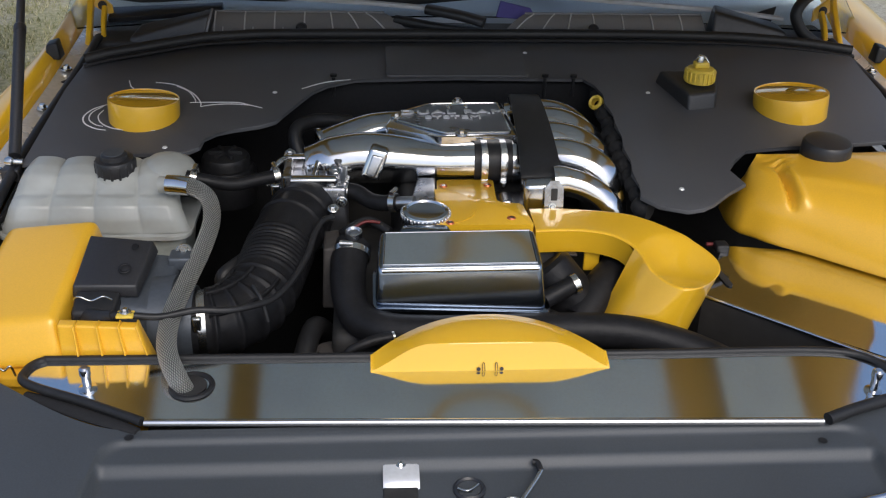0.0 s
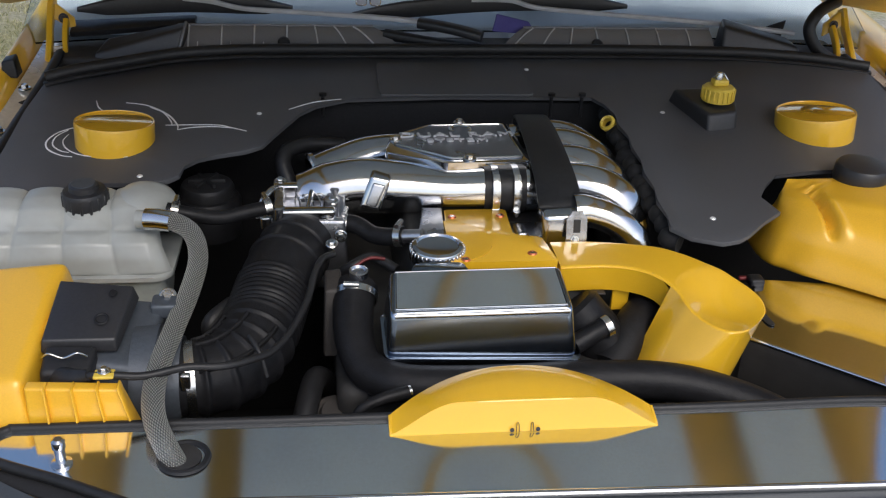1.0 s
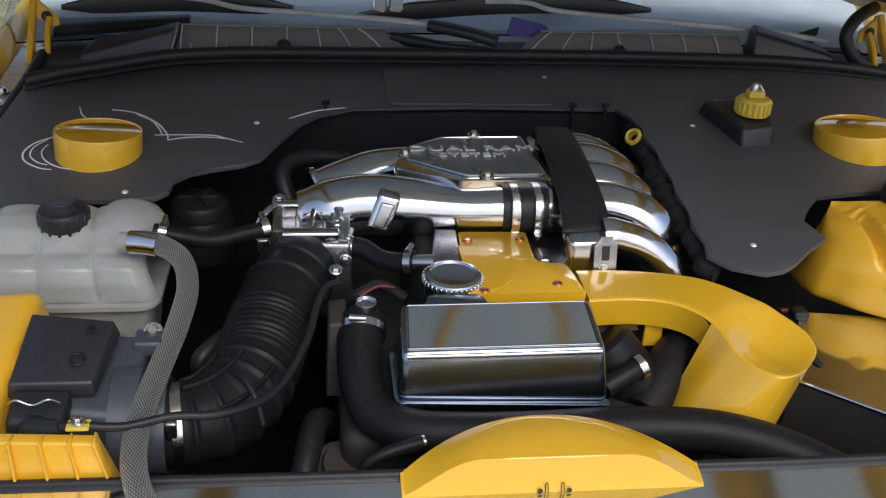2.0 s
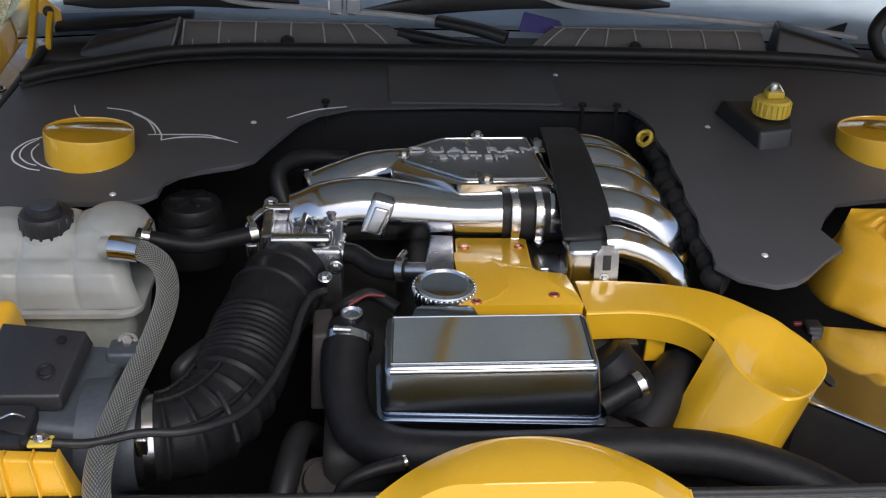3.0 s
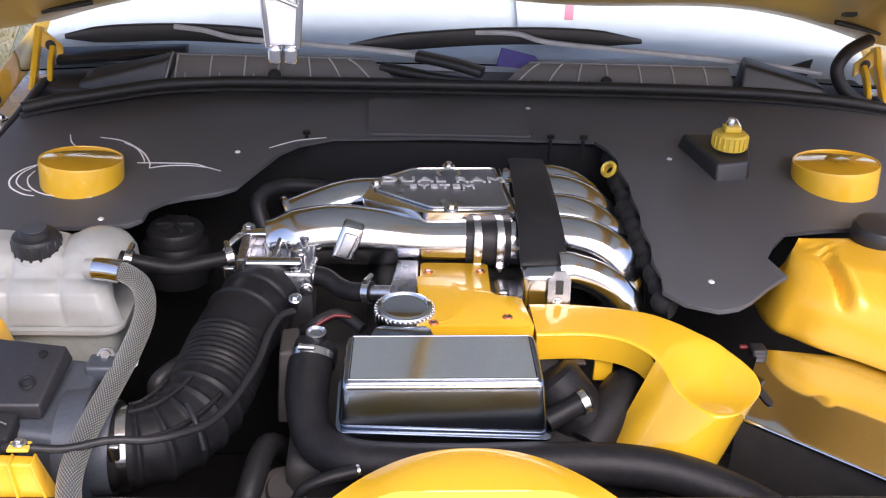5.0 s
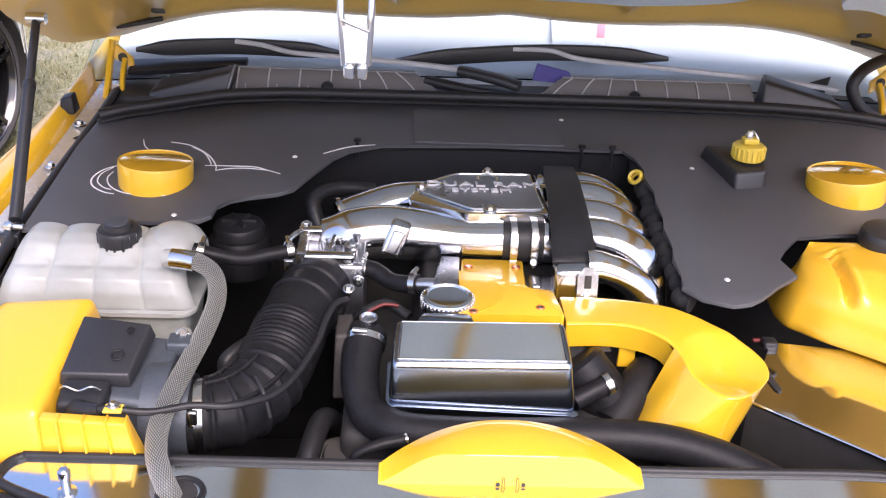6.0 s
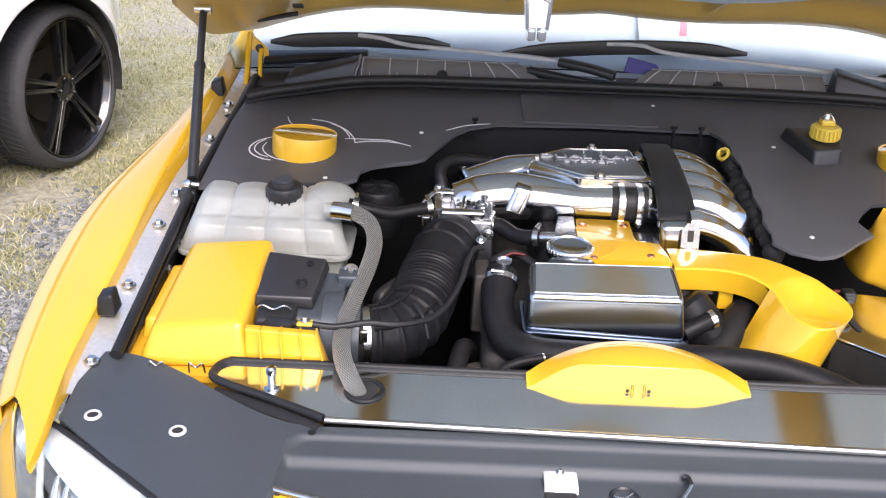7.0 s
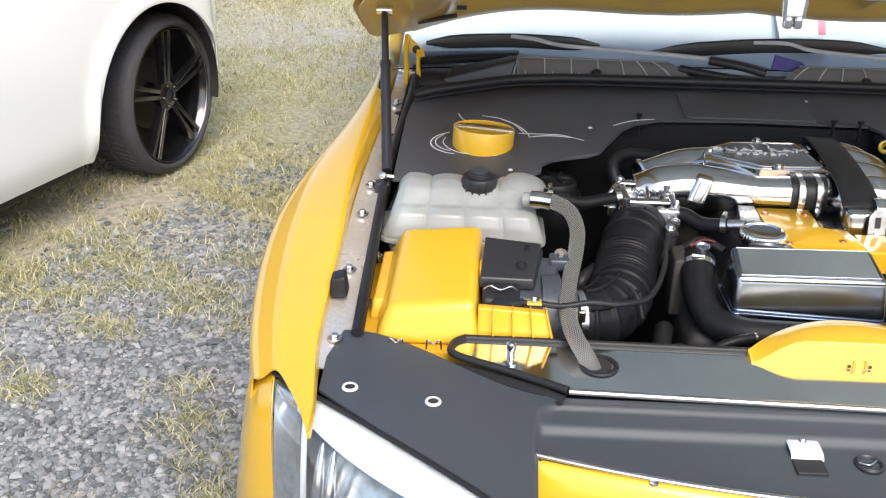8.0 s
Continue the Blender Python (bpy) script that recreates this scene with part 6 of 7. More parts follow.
# ---------------------------------------------------------------- polished radiator cover
rc = thing("radiator_cover", (-0.02, 0.05, 0.805), "polished steel cover plate edged with black rubber", "cover")
RO = rounded([(-0.394, 0.010), (0.352, -0.012), (0.47, 0.030), (0.500, 0.045), (0.475, 0.070), (0.411, 0.110), (-0.500, 0.119), (-0.530, 0.116), (-0.540, 0.092), (-0.530, 0.076)], 0.012)
part("plate", slab(RO, plate_z, 0.003), M_PLATE, rc)
part("front_lip", sweep([(x, 0.010 - 0.0295 * (x + 0.394), plate_z(0, 0) - 0.002) for x in span(-0.392, 0.350, 12)], (lambda t: (0.0042, 0.0042)), per=3), M_CHROME, rc, "bright folded front edge")
EDGE = [(0.500, 0.045), (0.470, 0.073), (0.411, 0.111), (0.20, 0.1135), (0.0, 0.115), (-0.2, 0.1165), (-0.49, 0.1195), (-0.527, 0.1175), (-0.541, 0.098), (-0.532, 0.076), (-0.46, 0.042), (-0.394, 0.008)]
part("rubber_edging", sweep([(x, y, plate_z(x, y) + 0.001) for x, y in EDGE], (lambda t: (0.0050, 0.0055)), circle(14)), M_RUBBER, rc, "black rubber edging")
part("rubber_edging", sweep([(0.355, -0.012, 0.812), (0.40, 0.005, 0.814), (0.47, 0.028, 0.814), (0.52, 0.04, 0.813)], (lambda t: (0.007, 0.007)), circle(14)), M_RUBBER, rc, "black rubber edging")
# shadow in the gap beside the plate, put in as a black strip
part("shadow_gap", sweep([(-0.535, 0.072, 0.802), (-0.46, 0.036, 0.802), (-0.398, 0.002, 0.803)], (lambda t: (0.011 * math.sin(math.pi * (0.15 + 0.7 * t)), 0.004))), M_FOAM, rc)
part("grommet", lathe([(0.0195, -0.004), (0.0195, 0.002), (0.022, 0.0034), (0.0250, 0.0026), (0.0262, 0)], (-0.350, 0.068, plate_z(0, 0.068)), (0, 0, 1), 40), M_RUBBER, rc, "black rubber grommet round the hose")
part("grommet_hole", lathe([(0, 0.001), (0.019, 0.001)], (-0.352, 0.068, plate_z(0, 0.068)), (0, 0, 1), 32), M_DARK, rc)
for x, y in ((-0.464, 0.067), (0.428, 0.036)):
    part("stud", lathe([(0, 0), (0.010, 0), (0.010, 0.002), (0.005, 0.003), (0.005, 0.018), (0.0065, 0.020), (0.0065, 0.028), (0.004, 0.030), (0, 0.030)], (x, y, plate_z(x, y)), (0, 0, 1), 20), M_CHROME, rc, "chrome stud")


# arched yellow pod on the cover
def pod_at(u, v):
    """A sloping front facet up to a crease, then a crown that runs back to an arched rear edge and drops behind."""
    w = 2 * u - 1
    x, base = -0.009 + 0.140 * w, 0.8136
    k = min(1.0, (1 - abs(w)) / 0.52)
    hc = 0.0012 + 0.0290 * math.sin(k * math.pi / 2) ** 1.3
    g = 1 - abs(w) ** 2.2
    front, crease, rear = Vector((x, 0.0875, base)), Vector((x, 0.0875 + 0.42 * hc, base + hc)), Vector((x, 0.112 + 0.052 * g, 0.8205 + 0.0215 * g))
    if v < 0.38:
        p = front.lerp(crease, v / 0.38)
    elif v < 0.86:
        f = (v - 0.38) / 0.48
        p = crease.lerp(rear, f) + Vector((0, 0, 0.004 * g * math.sin(math.pi * f)))
    else:
        p = rear + Vector((0, 0.006, -0.040)) * ((v - 0.86) / 0.14)
    return p


pod = thing("filler_pod", (-0.01, 0.12, 0.81), "arched glossy yellow cowl on the polished cover", "cowl")
part("shell", sheet(pod_at, span(0, 1, 70), span(0, 0.345, 8) + [0.365, 0.38, 0.395, 0.415] + span(0.45, 0.80, 10) + [0.83, 0.85, 0.86, 0.87, 0.90, 1.0], 0.002), M_PAINT, pod, angle=60)
for e in (-1, 1):
    part("end_lip", hexa([(-0.009 + e * 0.137, 0.088, 0.812), (-0.009 + e * 0.1405, 0.088, 0.812), (-0.009 + e * 0.1405, 0.112, 0.812), (-0.009 + e * 0.137, 0.112, 0.812), (-0.009 + e * 0.137, 0.090, 0.8165), (-0.009 + e * 0.1405, 0.090, 0.8165), (-0.009 + e * 0.1405, 0.113, 0.822), (-0.009 + e * 0.137, 0.113, 0.822)], 0.0008, 1), M_PAINT, pod)
for x in (-0.024, 0.003):
    part("clip_hole", lathe([(0, 0.002), (0.0024, 0.002)], (x, 0.0880, 0.8160), (0, -1, 0.3), 14), M_DARK, pod)
for x in (-0.018, -0.003):
    part("wire_clip", sweep([(x - 0.0015, 0.0850, 0.8145), (x - 0.001, 0.0885, 0.8225), (x + 0.001, 0.0885, 0.8225), (x + 0.0015, 0.0850, 0.8145)], 0.0004, circle(8)), M_DUSTY, pod)

# ---------------------------------------------------------------- yellow tank and mirror sheet
side = thing("side_plate", (0.5, 0.25, 0.79), "mirror-polished sheet beside the yellow tank", "plate")
M_MIRROR = material("mirror_stainless", (0.83, 0.84, 0.85), 0.06, 1.0, 0.0, 0.04, 300.0, 0.02, 25.0, 4.0, rough_vary=0.02)


def mirror_at(u, v):
    """Thin sheet that waves a little between its folds."""
    edge = Vector((0.300, 0.268, 0)).lerp(Vector((0.62, 0.018, 0)), u)
    back = Vector((0.372, 0.408, 0)).lerp(Vector((0.70, 0.36, 0)), u)
    p = edge.lerp(back, v)
    wave = 0.0005 * math.sin((p.x * 0.85 + p.y * 0.5) * 38.0) + 0.00008 * math.sin((p.x * 0.85 - p.y * 0.3) * 90.0)
    return (p.x, p.y, 0.7985 + wave * step(0.0, 0.15, v))


part("sheet", sheet(mirror_at, span(0, 1, 70), span(0, 1, 16), 0.002), M_MIRROR, side, angle=60)
part("folded_edge", sweep([(0.298, 0.270, 0.800), (0.39, 0.191, 0.800), (0.485, 0.110, 0.800), (0.60, 0.03, 0.800)], 0.0028, circle(10)), M_CHROME, side)
part("side_skirt", sheet(lambda u, v: (0.300 + 0.30 * u, 0.267 - 0.240 * u - 0.004 * v, 0.797 - 0.12 * v), span(0, 1, 8), span(0, 1, 3), 0.002), M_DARK, side)
wt = thing("washer_tank", (0.56, 0.43, 0.78), "large yellow painted fluid tank with a black cap", "tank")


WT_LOW = smooth_path([(0.398, 0.520, 0.806), (0.394, 0.470, 0.806), (0.400, 0.440, 0.806), (0.416, 0.424, 0.806), (0.438, 0.402, 0.806), (0.482, 0.370, 0.806), (0.530, 0.330, 0.806), (0.600, 0.275, 0.806), (0.66, 0.24, 0.806)], 8)
WT_RIDGE = smooth_path([(0.424, 0.505, 0.868), (0.416, 0.480, 0.870), (0.418, 0.456, 0.872), (0.430, 0.434, 0.875), (0.452, 0.412, 0.877), (0.490, 0.390, 0.879), (0.532, 0.364, 0.880), (0.600, 0.320, 0.882), (0.66, 0.30, 0.882)], 8)
WT_TOP = smooth_path([(0.442, 0.520, 0.888), (0.438, 0.512, 0.888), (0.440, 0.498, 0.890), (0.450, 0.482, 0.893), (0.478, 0.466, 0.896), (0.510, 0.450, 0.899), (0.550, 0.432, 0.901), (0.605, 0.41, 0.902), (0.66, 0.40, 0.902)], 8)


def wt_at(u, v):
    """From the low front over the ridge to the top and the back; u runs from the inner end outwards."""
    k = u * (len(WT_LOW) - 1)
    i = min(int(k), len(WT_LOW) - 2)
    lo, ri, to = (c[i].lerp(c[i + 1], k - i) for c in (WT_LOW, WT_RIDGE, WT_TOP))
    back = Vector((0.448 + 0.212 * u, 0.530 + 0.02 * u, 0.888))
    deep = Vector((0.448 + 0.212 * u, 0.545 + 0.02 * u, 0.80))
    ctl = [lo + Vector((0.03, 0.03, -0.004)), lo + Vector((0.002, 0.003, -0.002)), lo.lerp(ri, 0.55) + Vector((-0.004, -0.006, 0.004)), ri, ri.lerp(to, 0.5) + Vector((-0.002, -0.004, 0.004)), to, back, deep]
    p = smooth_path(ctl, 6)[int(round(v * 42))]
    dent = 0.012 * math.exp(-((p.x - 0.462) / 0.005) ** 2) - 0.005 * math.exp(-((p.x - 0.474) / 0.005) ** 2)
    dent *= step(0.86, 0.88, p.z) * step(0.53, 0.47, p.y)
    return (p.x, p.y + 0.5 * dent, p.z - dent)


bm = sheet(wt_at, span(0, 1, 90), span(0, 1, 43))
bmesh.ops.holes_fill(bm, edges=[e for e in bm.edges if len(e.link_faces) == 1])
part("tank_shell", bm, M_PAINT_MATT, wt, angle=60)
part("cap", lathe([(0, 0), (0.037, 0), (0.038, 0.004), (0.037, 0.022), (0.034, 0.026), (0.02, 0.028), (0, 0.028)], (0.552, 0.520, 0.894), (0.0, -0.05, 1), 36), M_PLASTIC, wt, "black screw cap")
part("sheet_slot", sweep([(0.340, 0.345, 0.7996), (0.343, 0.318, 0.7996), (0.346, 0.292, 0.7996)], (lambda t: (0.005 * min(1, 8 * t + 0.4, 8 * (1 - t) + 0.4), 0.0008)), squircle(16, 3), 6, (0, 0, 1)), M_DARK, side, "slot cut through the sheet")
part("connector", block((0.356, 0.390, 0.796), (0.376, 0.410, 0.808), 0.004), M_RUBBER, wt)
part("red_tip", block((0.346, 0.406, 0.799), (0.358, 0.412, 0.804), 0.002), M_RED, wt)


# ---------------------------------------------------------------- the white car beside
WC = Matrix.Translation((-1.742, 2.735, 0.0)) @ Matrix.Rotation(radians(-19.5), 4, "Z")  # local x: outwards, local -y: towards its other end
white = thing("parked_car", (-2.3, 1.5, 0), "white parked car with a black five-spoke wheel", "car")
WR = 0.335


def wbm(bm):
    bm.transform(WC)
    return bm


ARCH = 0.390
TURN = WC @ Matrix.Translation((0.001, 0.060, 0.0)) @ Matrix.Rotation(radians(4), 4, "Z") @ Matrix.Diagonal((1, 0.955, 0.955, 1))


def tyre(bm):
    bm.transform(TURN)
    return bm


def rim(bm):
    bm.transform(TURN)
    return bm


def white_side():
    """Side skin with the wheel arch, leaning in above the waist."""
    bm = bmesh.new()
    ys = [-2.9 + 3.36 * i / 120 for i in range(121)]
    rows = []
    for y in ys:
        d = abs(y + 0.065)
        low = 0.215 if d > ARCH else max(0.215, WR - 0.01 + math.sqrt(max(0, ARCH ** 2 - d * d)))
        low = max(low, 0.215 + 0.30 * step(0.28, 0.36, y))
        zs = [low + (0.95 - low) * k / 14 for k in range(15)]
        out = []
        for z in zs:
            bulge = 0.02 * math.sin(max(0, min(1, (z - 0.2) / 0.75)) * math.pi)
            flare = 0.018 * math.exp(-((math.hypot(y + 0.065, z - WR) - 0.395) / 0.03) ** 2)
            nose = -0.10 * step(0.26, 0.46, y)
            under = -0.03 * step(0.30, 0.20, z)
            out.append(bm.verts.new((0.03 + bulge + flare + nose + under, y, z)))
        rows.append(out)
    for a, b in zip(rows, rows[1:]):
        for k in range(14):
            bm.faces.new((a[k], b[k], b[k + 1], a[k + 1]))
    bmesh.ops.recalc_face_normals(bm, faces=bm.faces[:])
    bmesh.ops.solidify(bm, geom=bm.faces[:], thickness=0.004)
    return bm


part("body_side", wbm(white_side()), M_CARWHITE, white, angle=50)
part("body_end", wbm(sheet(lambda u, v: (-0.07 - 1.55 * u, 0.46 + 0.16 * math.sin(math.pi * u), 0.215 + 0.735 * v), span(0, 1, 16), span(0, 1, 8), 0.004)), M_CARWHITE, white)
part("body_front", wbm(sheet(lambda u, v: (0.03 - 1.68 * u, -2.9 - 0.55 * math.sin(math.pi * u) ** 0.5, 0.215 + 0.70 * v - 0.05 * math.sin(v * 3)), span(0, 1, 24), span(0, 1, 8), 0.004)), M_CARWHITE, white)
part("far_side", wbm(sheet(lambda u, v: (-1.65, -2.9 + 3.46 * u, 0.215 + 0.735 * v), span(0, 1, 4), span(0, 1, 4), 0.004)), M_CARWHITE, white)


def white_top(u, v):
    """Bonnet, roof and tail in one sweep."""
    w = 2 * u - 1
    y = -3.4 + 4.04 * v
    cab = step(-2.4, -1.6, y) * step(0.52, -0.35, y)
    half = 0.84 - 0.24 * cab
    nose = 1 if y > -2.9 else math.sqrt(max(0.0, 1 - ((-2.9 - y) / 0.56) ** 2))
    return (-0.81 + half * w * max(0.05, nose), y, 0.945 + 0.47 * cab + 0.05 * (1 - w * w) - 0.06 * step(-2.6, -3.4, y))


part("body_top", wbm(sheet(white_top, span(0, 1, 20), span(0, 1, 44), 0.004)), M_CARWHITE, white)
for x, s in ((-0.13, 1), (-1.49, -1)):
    part("side_window", wbm(sheet(lambda u, v, x=x, s=s: (x + s * (0.14 - 0.20 * v), -2.15 + 2.2 * u + v * (0.35 - 0.55 * u), 0.96 + 0.40 * v), span(0, 1, 12), span(0, 1, 6), 0.004)), M_RIM, white, "dark side glass")
for y in (-2.62,):
    wheel2 = part("wheel", wbm(lathe([(0.0, -0.12), (0.26, -0.12), (0.275, -0.02), (0.08, -0.03), (0, -0.03)], (0.02, y, WR), (1, 0, 0), 40)), M_RIM, white, "dark alloy wheel")
    part("tyre", wbm(lathe([(0.27, -0.20), (0.32, -0.19), (WR, -0.16), (WR, -0.03), (0.32, 0.0), (0.275, -0.01)], (0.02, y, WR), (1, 0, 0), 56)), M_TYRE, wheel2)
for y in (-2.62, 0.06):
    part("far_tyre", wbm(lathe([(0, -0.19), (0.32, -0.19), (WR, -0.16), (WR, -0.03), (0.32, 0.0), (0, -0.01)], (-1.47, y, WR), (1, 0, 0), 40)), M_TYRE, white)
part("underbody", wbm(block((-1.60, -2.85, 0.17), (-0.03, -0.46, 0.23), 0.02)), M_DARK, white)
part("arch_liner", wbm(sheet(lambda u, v: (0.02 - 0.32 * v, -0.05 + 0.395 * math.cos(u * 3.6 - 0.23), WR + 0.395 * math.sin(u * 3.6 - 0.23)), span(0, 1, 40), span(0, 1, 3), 0.004)), M_DARK, white)
part("arch_back", wbm(block((-0.32, -0.40, 0.22), (-0.30, 0.40, 0.74), 0.01)), M_DARK, white)

wheel_prof = [(0.275, -0.215), (0.300, -0.218), (0.322, -0.205), (WR, -0.185), (WR, -0.125), (WR - 0.004, -0.122), (WR - 0.004, -0.116), (WR, -0.113), (WR, -0.055), (0.330, -0.022), (0.316, -0.003), (0.300, 0.002), (0.289, -0.004), (0.283, -0.015)]
wheel = part("wheel", tyre(lathe(wheel_prof, (0, 0, WR), (1, 0, 0), 96)), M_TYRE, white, "low-profile black tyre on a dark alloy rim")
bm = bmesh.new()
for k in range(72):
    a = 2 * math.pi * k / 72
    for x0, x1, tw in ((-0.20, -0.128, 0.25), (-0.11, -0.04, -0.25)):
        block((x0, -0.004, -0.001), (x1, 0.004, 0.0018), 0.0, bm=bm, m=Matrix.Translation((0, 0, WR)) @ Matrix.Rotation(a, 4, "X") @ Matrix.Translation((0, 0, WR)) @ Matrix.Rotation(tw, 4, "Z"))
part("tread", tyre(bm), M_TYRE, wheel)
part("rim_barrel", rim(lathe([(0.280, -0.20), (0.266, -0.17), (0.262, -0.05), (0.276, -0.018), (0.285, -0.006), (0.289, -0.010), (0.283, -0.018)], (0, 0, WR), (1, 0, 0), 72)), M_RIM, wheel)
part("rim_edge", rim(lathe([(0.2765, -0.010), (0.2785, -0.006), (0.2805, -0.0065)], (0, 0, WR), (1, 0, 0), 72)), M_RIMEDGE, wheel)
part("rim_back", rim(lathe([(0, -0.16), (0.264, -0.16)], (0, 0, WR), (1, 0, 0), 48)), M_DARK, wheel)
part("brake_disc", rim(lathe([(0.05, -0.13), (0.15, -0.13), (0.15, -0.118), (0.05, -0.118)], (0, 0, WR), (1, 0, 0), 48)), M_DARK, wheel)
for k in range(5):
    a = 2 * math.pi * (k / 5) + 0.02
    rot = Matrix.Translation((0, 0, WR)) @ Matrix.Rotation(a, 4, "X")
    for s in (-1, 1):
        bm = hexa([(-0.060, s * 0.010 - 0.010, 0.045), (-0.060, s * 0.010 + 0.010, 0.045), (-0.045, s * 0.022 + 0.011, 0.272), (-0.045, s * 0.022 - 0.011, 0.272),
                   (-0.028, s * 0.010 - 0.008, 0.045), (-0.028, s * 0.010 + 0.008, 0.045), (-0.010, s * 0.022 + 0.008, 0.274), (-0.010, s * 0.022 - 0.008, 0.274)], 0.003)
        bm.transform(rot)
        sp = part("spoke", rim(bm), M_RIM, wheel)
    for s in (-1, 1):
        bm = hexa([(-0.029, s * 0.019 - 0.0012, 0.060), (-0.029, s * 0.019 + 0.0012, 0.060), (-0.011, s * 0.031 + 0.0012, 0.270), (-0.011, s * 0.031 - 0.0012, 0.270),
                   (-0.0265, s * 0.019 - 0.001, 0.060), (-0.0265, s * 0.019 + 0.001, 0.060), (-0.0085, s * 0.031 + 0.001, 0.270), (-0.0085, s * 0.031 - 0.001, 0.270)], 0.0)
        bm.transform(rot)
        part("spoke_edge", rim(bm), M_RIMEDGE, wheel)
part("hub", rim(lathe([(0, -0.06), (0.060, -0.06), (0.062, -0.030), (0.045, -0.022), (0.030, -0.020), (0.028, -0.026), (0, -0.026)], (0, 0, WR), (1, 0, 0), 40)), M_RIM, wheel)
for k in range(5):
    a = 2 * math.pi * k / 5 + 0.93
    part("wheel_nut", rim(lathe([(0, 0), (0.009, 0), (0.009, 0.014), (0.006, 0.018), (0, 0.018)], (-0.032, 0.046 * math.sin(a), WR + 0.046 * math.cos(a)), (1, 0, 0), 12)), M_RIM, wheel)

# a farther car of which only the foot is seen
far = thing("far_car", (-2.2, 6.6, 0), "pale parked car farther off on the grass", "car")
part("far_tyre", lathe([(0.22, -0.1), (0.30, -0.1), (0.315, -0.08), (0.315, 0.06), (0.30, 0.1), (0.20, 0.1), (0, 0.08)], (-2.42, 6.42, 0.315), (0.25, -0.95, 0), 40), M_TYRE, far)
part("far_body", hexa([(-2.30, 6.36, 0.20), (-1.60, 6.20, 0.20), (-1.2, 8.5, 0.20), (-2.7, 8.9, 0.20), (-2.34, 6.34, 0.85), (-1.58, 6.16, 0.85), (-1.15, 8.5, 0.95), (-2.75, 8.9, 0.95)], 0.08, 4), M_CARWHITE, far)

# ---------------------------------------------------------------- gravel and grass
rng = np.random.default_rng(7)


def scatter_gravel(n):
    """Angular stones strewn beside the car, thinner towards the grass."""
    ico = bmesh.new()
    bmesh.ops.create_icosphere(ico, subdivisions=1, radius=1.0)
    base = np.array([v.co[:] for v in ico.verts])
    tri = np.array([[v.index for v in f.verts] for f in ico.faces])
    ico.free()
    x = rng.uniform(-3.4, -0.55, n * 3)
    y = rng.uniform(-1.1, 3.2, n * 3)
    edge = 1.62 + 0.5 * (x + 1.75) + 0.14 * np.sin(x * 3.1) + 0.10 * np.sin(x * 7.3 + 1) + 0.10 * np.sin(x * 12.7 + y * 6.1)
    patch = 0.30 * (np.sin(x * 5.3 + y * 2.1) * np.sin(y * 4.7 - x * 3.3) > 0.50) * (y < edge + 1.7)
    keep = rng.random(n * 3) < np.clip(np.maximum(1.0 - (y - edge) / 0.60, patch), 0.02, 1.0) * np.clip((y + 1.1) / 0.8, 0, 1) * np.clip((x + 3.4) / 0.6, 0, 1)
    x, y = x[keep][:n], y[keep][:n]
    n = len(x)
    size = rng.lognormal(math.log(0.0072), 0.34, n).clip(0.0040, 0.019)
    q = rng.normal(size=(n, 4))
    q /= np.linalg.norm(q, axis=1, keepdims=True)
    w, a, b, c = q.T
    R = np.stack([1 - 2 * (b * b + c * c), 2 * (a * b - w * c), 2 * (a * c + w * b), 2 * (a * b + w * c), 1 - 2 * (a * a + c * c), 2 * (b * c - w * a), 2 * (a * c - w * b), 2 * (b * c + w * a), 1 - 2 * (a * a + b * b)], 1).reshape(n, 3, 3)
    jit = base[None] * (1 + rng.uniform(-0.28, 0.28, (n, len(base), 1)))
    stretch = rng.uniform(0.6, 1.3, (n, 1, 3))
    v = np.einsum("nij,nkj->nki", R, jit * stretch) * size[:, None, None]
    v[:, :, 2] *= 0.65
    v[:, :, 0] += x[:, None]
    v[:, :, 1] += y[:, None]
    v[:, :, 2] += (size * 0.30)[:, None]
    f = tri[None] + (np.arange(n) * len(base))[:, None, None]
    me = bpy.data.meshes.new("gravel")
    me.from_pydata(v.reshape(-1, 3).tolist(), [], f.reshape(-1, 3).tolist())
    m = bpy.data.materials.new("gravel_stone")
    m.use_nodes = True
    nt = m.node_tree
    bs = nt.nodes["Principled BSDF"]
    bs.inputs["Roughness"].default_value = 0.85
    geo = nt.nodes.new("ShaderNodeNewGeometry")
    rp = nt.nodes.new("ShaderNodeValToRGB")
    rp.color_ramp.elements[0].color, rp.color_ramp.elements[1].color = (0.089, 0.097, 0.101, 1), (0.385, 0.40, 0.40, 1)
    e = rp.color_ramp.elements.new(0.55)
    e.color = (0.224, 0.238, 0.242, 1)
    e = rp.color_ramp.elements.new(0.9)
    e.color = (0.32, 0.315, 0.31, 1)
    nt.links.new(geo.outputs["Random Per Island"], rp.inputs[0])
    nt.links.new(rp.outputs[0], bs.inputs["Base Color"])
    me.materials.append(m)
    tagged(new("gravel", me), "loose grey crushed stone gravel", "gravel", kind="stuff")


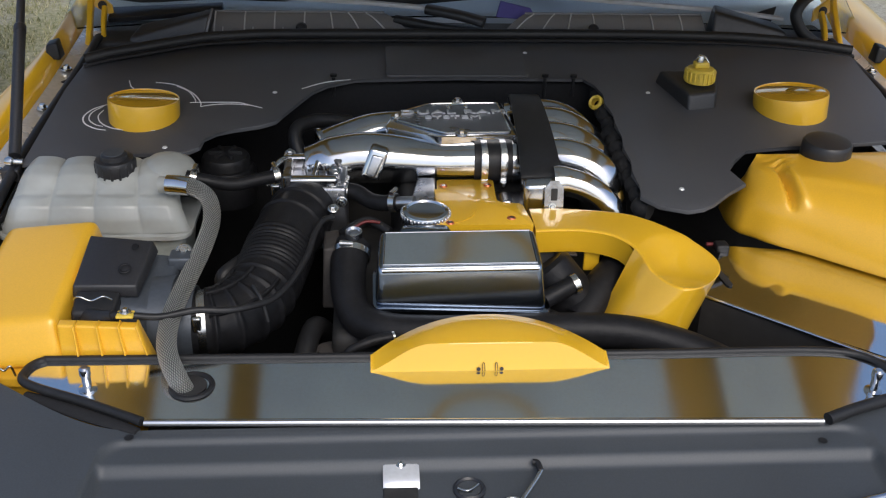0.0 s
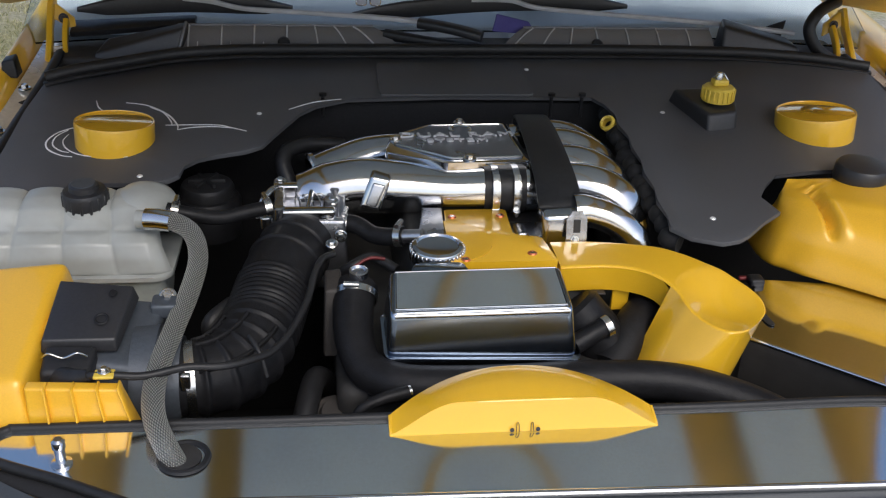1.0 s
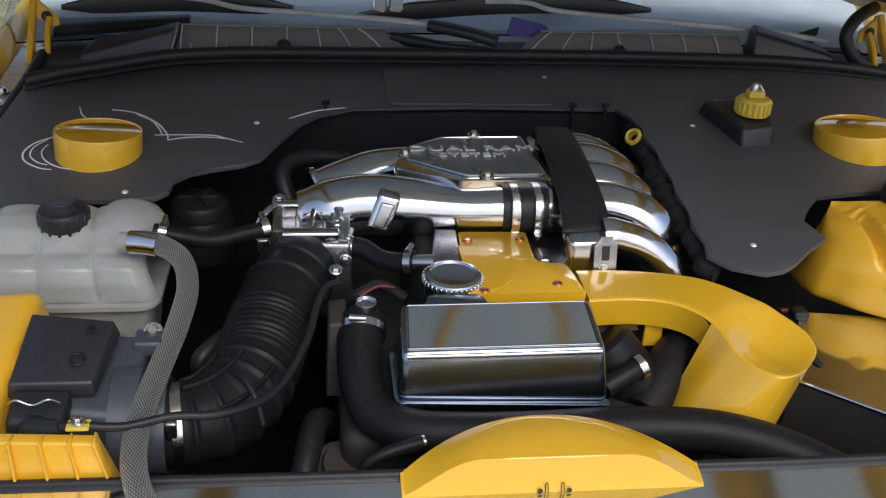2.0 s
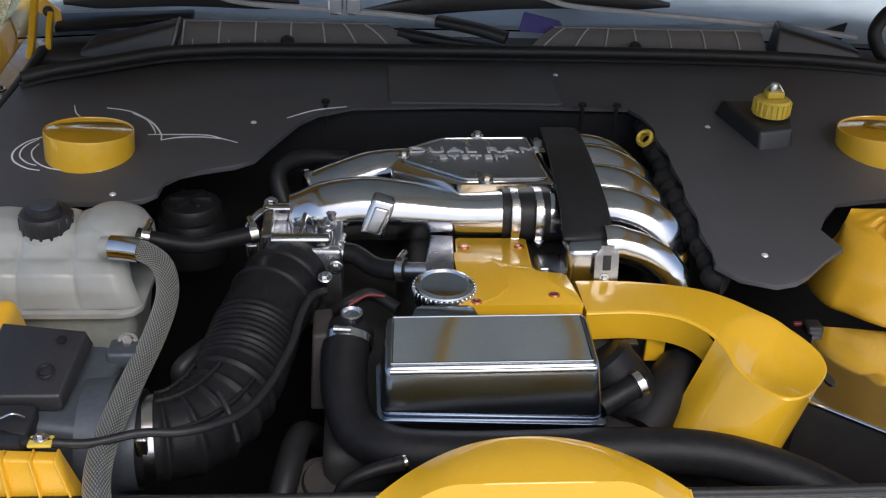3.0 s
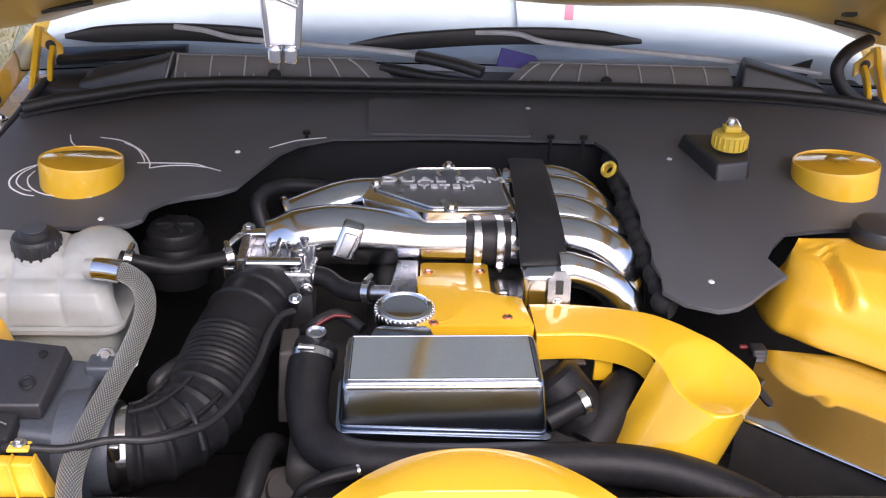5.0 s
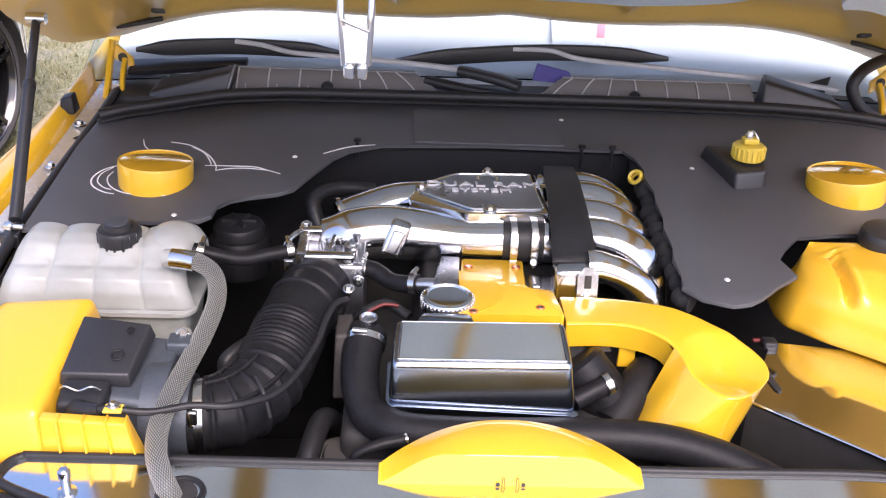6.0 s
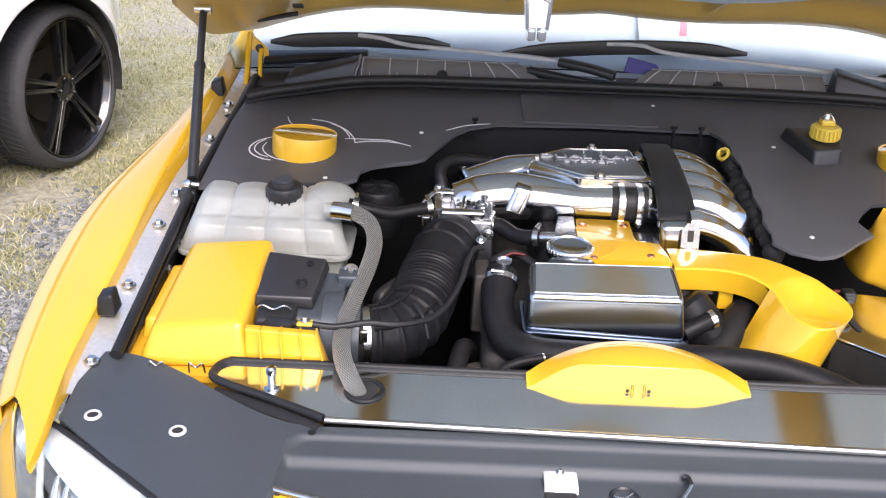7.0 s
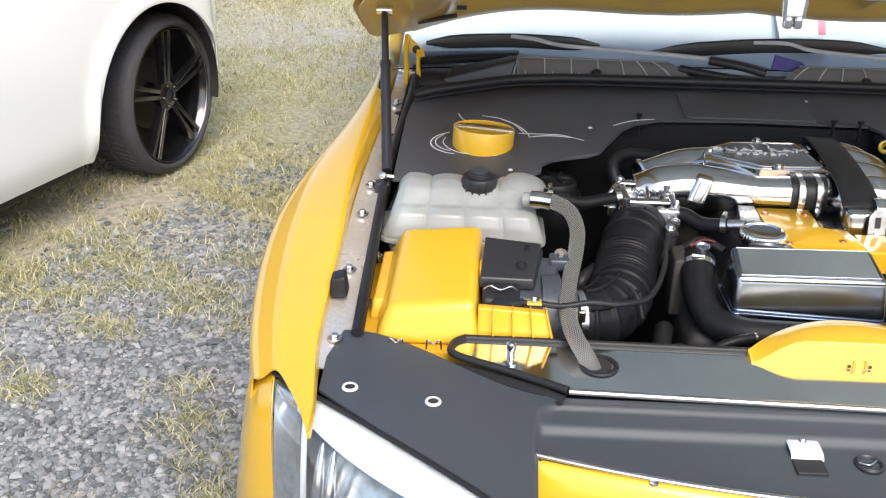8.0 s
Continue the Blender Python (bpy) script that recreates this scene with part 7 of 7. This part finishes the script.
def scatter_grass(n):
    """Short dry blades in tufts."""
    tufts = n // 9
    tx, ty = rng.uniform(-4.2, -0.75, tufts), -0.5 + 9.5 * rng.random(tufts) ** 1.7
    dens = np.clip((ty - 1.50 - 0.5 * (tx + 1.75) - 0.14 * np.sin(tx * 3.1)) / 0.6, 0.010, 1.0) * (0.40 + 0.60 * (np.sin(tx * 2.3 + ty * 1.1) * np.sin(ty * 2.9 - tx) > -0.25)) * (0.55 + 0.45 * (np.sin(tx * 7.1 - ty * 3.2) * np.sin(ty * 6.3 + tx * 4.4) > -0.35))
    k = rng.random(tufts) < dens
    tx, ty = tx[k], ty[k]
    # small dry clumps that grow through the stones
    cx, cy = np.repeat(rng.uniform(-2.6, -0.95, 46), 22), np.repeat(rng.uniform(0.3, 1.9, 46), 22)
    tx = np.concatenate([tx, cx + rng.normal(0, 0.038, len(cx))])
    ty = np.concatenate([ty, cy + rng.normal(0, 0.030, len(cy))])
    # ragged straw clumps along the edge of the gravel
    bx = rng.uniform(-3.0, -0.9, 64)
    by = 1.70 + 0.5 * (bx + 1.75) + 0.14 * np.sin(bx * 3.1) + rng.normal(0.0, 0.28, 64)
    tx = np.concatenate([tx, np.repeat(bx, 26) + rng.normal(0, 0.062, 64 * 26)])
    ty = np.concatenate([ty, np.repeat(by, 26) + rng.normal(0, 0.040, 64 * 26)])
    x = np.repeat(tx, 9) + rng.normal(0, 0.028, len(tx) * 9)
    y = np.repeat(ty, 9) + rng.normal(0, 0.028, len(tx) * 9)
    m = len(x)
    h = rng.uniform(0.010, 0.034, m) * np.repeat(rng.uniform(0.5, 1.4, len(tx)), 9)
    a = rng.uniform(0, 2 * np.pi, m)
    w = rng.uniform(0.0012, 0.0028, m)
    lean = rng.uniform(0.3, 1.9, m) * h
    la = rng.uniform(0, 2 * np.pi, m)
    dx, dy = np.cos(a) * w, np.sin(a) * w
    mx, my = x + np.cos(la) * lean * 0.35, y + np.sin(la) * lean * 0.35
    ex, ey = x + np.cos(la) * lean, y + np.sin(la) * lean
    v = np.stack([np.stack([x - dx, y - dy, 0 * h], 1), np.stack([x + dx, y + dy, 0 * h], 1), np.stack([mx + dx * 0.7, my + dy * 0.7, h * 0.6], 1), np.stack([mx - dx * 0.7, my - dy * 0.7, h * 0.6], 1), np.stack([ex, ey, h], 1)], 1)
    i = np.arange(m)[:, None] * 5
    quads, tris = (i + [0, 1, 2, 3]).tolist(), (i + [3, 2, 4]).tolist()
    me = bpy.data.meshes.new("grass")
    me.from_pydata(v.reshape(-1, 3).tolist(), [], quads + tris)
    mt = bpy.data.materials.new("dry_grass_blade")
    mt.use_nodes = True
    nt = mt.node_tree
    bs = nt.nodes["Principled BSDF"]
    bs.inputs["Roughness"].default_value = 0.8
    geo = nt.nodes.new("ShaderNodeNewGeometry")
    rp = nt.nodes.new("ShaderNodeValToRGB")
    rp.color_ramp.elements[0].color, rp.color_ramp.elements[1].color = (0.20, 0.21, 0.08, 1), (0.65, 0.595, 0.40, 1)
    e = rp.color_ramp.elements.new(0.5)
    e.color = (0.385, 0.37, 0.18, 1)
    nt.links.new(geo.outputs["Random Per Island"], rp.inputs[0])
    nt.links.new(rp.outputs[0], bs.inputs["Base Color"])
    me.materials.append(mt)
    tagged(new("grass", me), "short dry yellow-green grass in tufts", "grass", kind="stuff")


scatter_gravel(90000)
scatter_grass(210000)
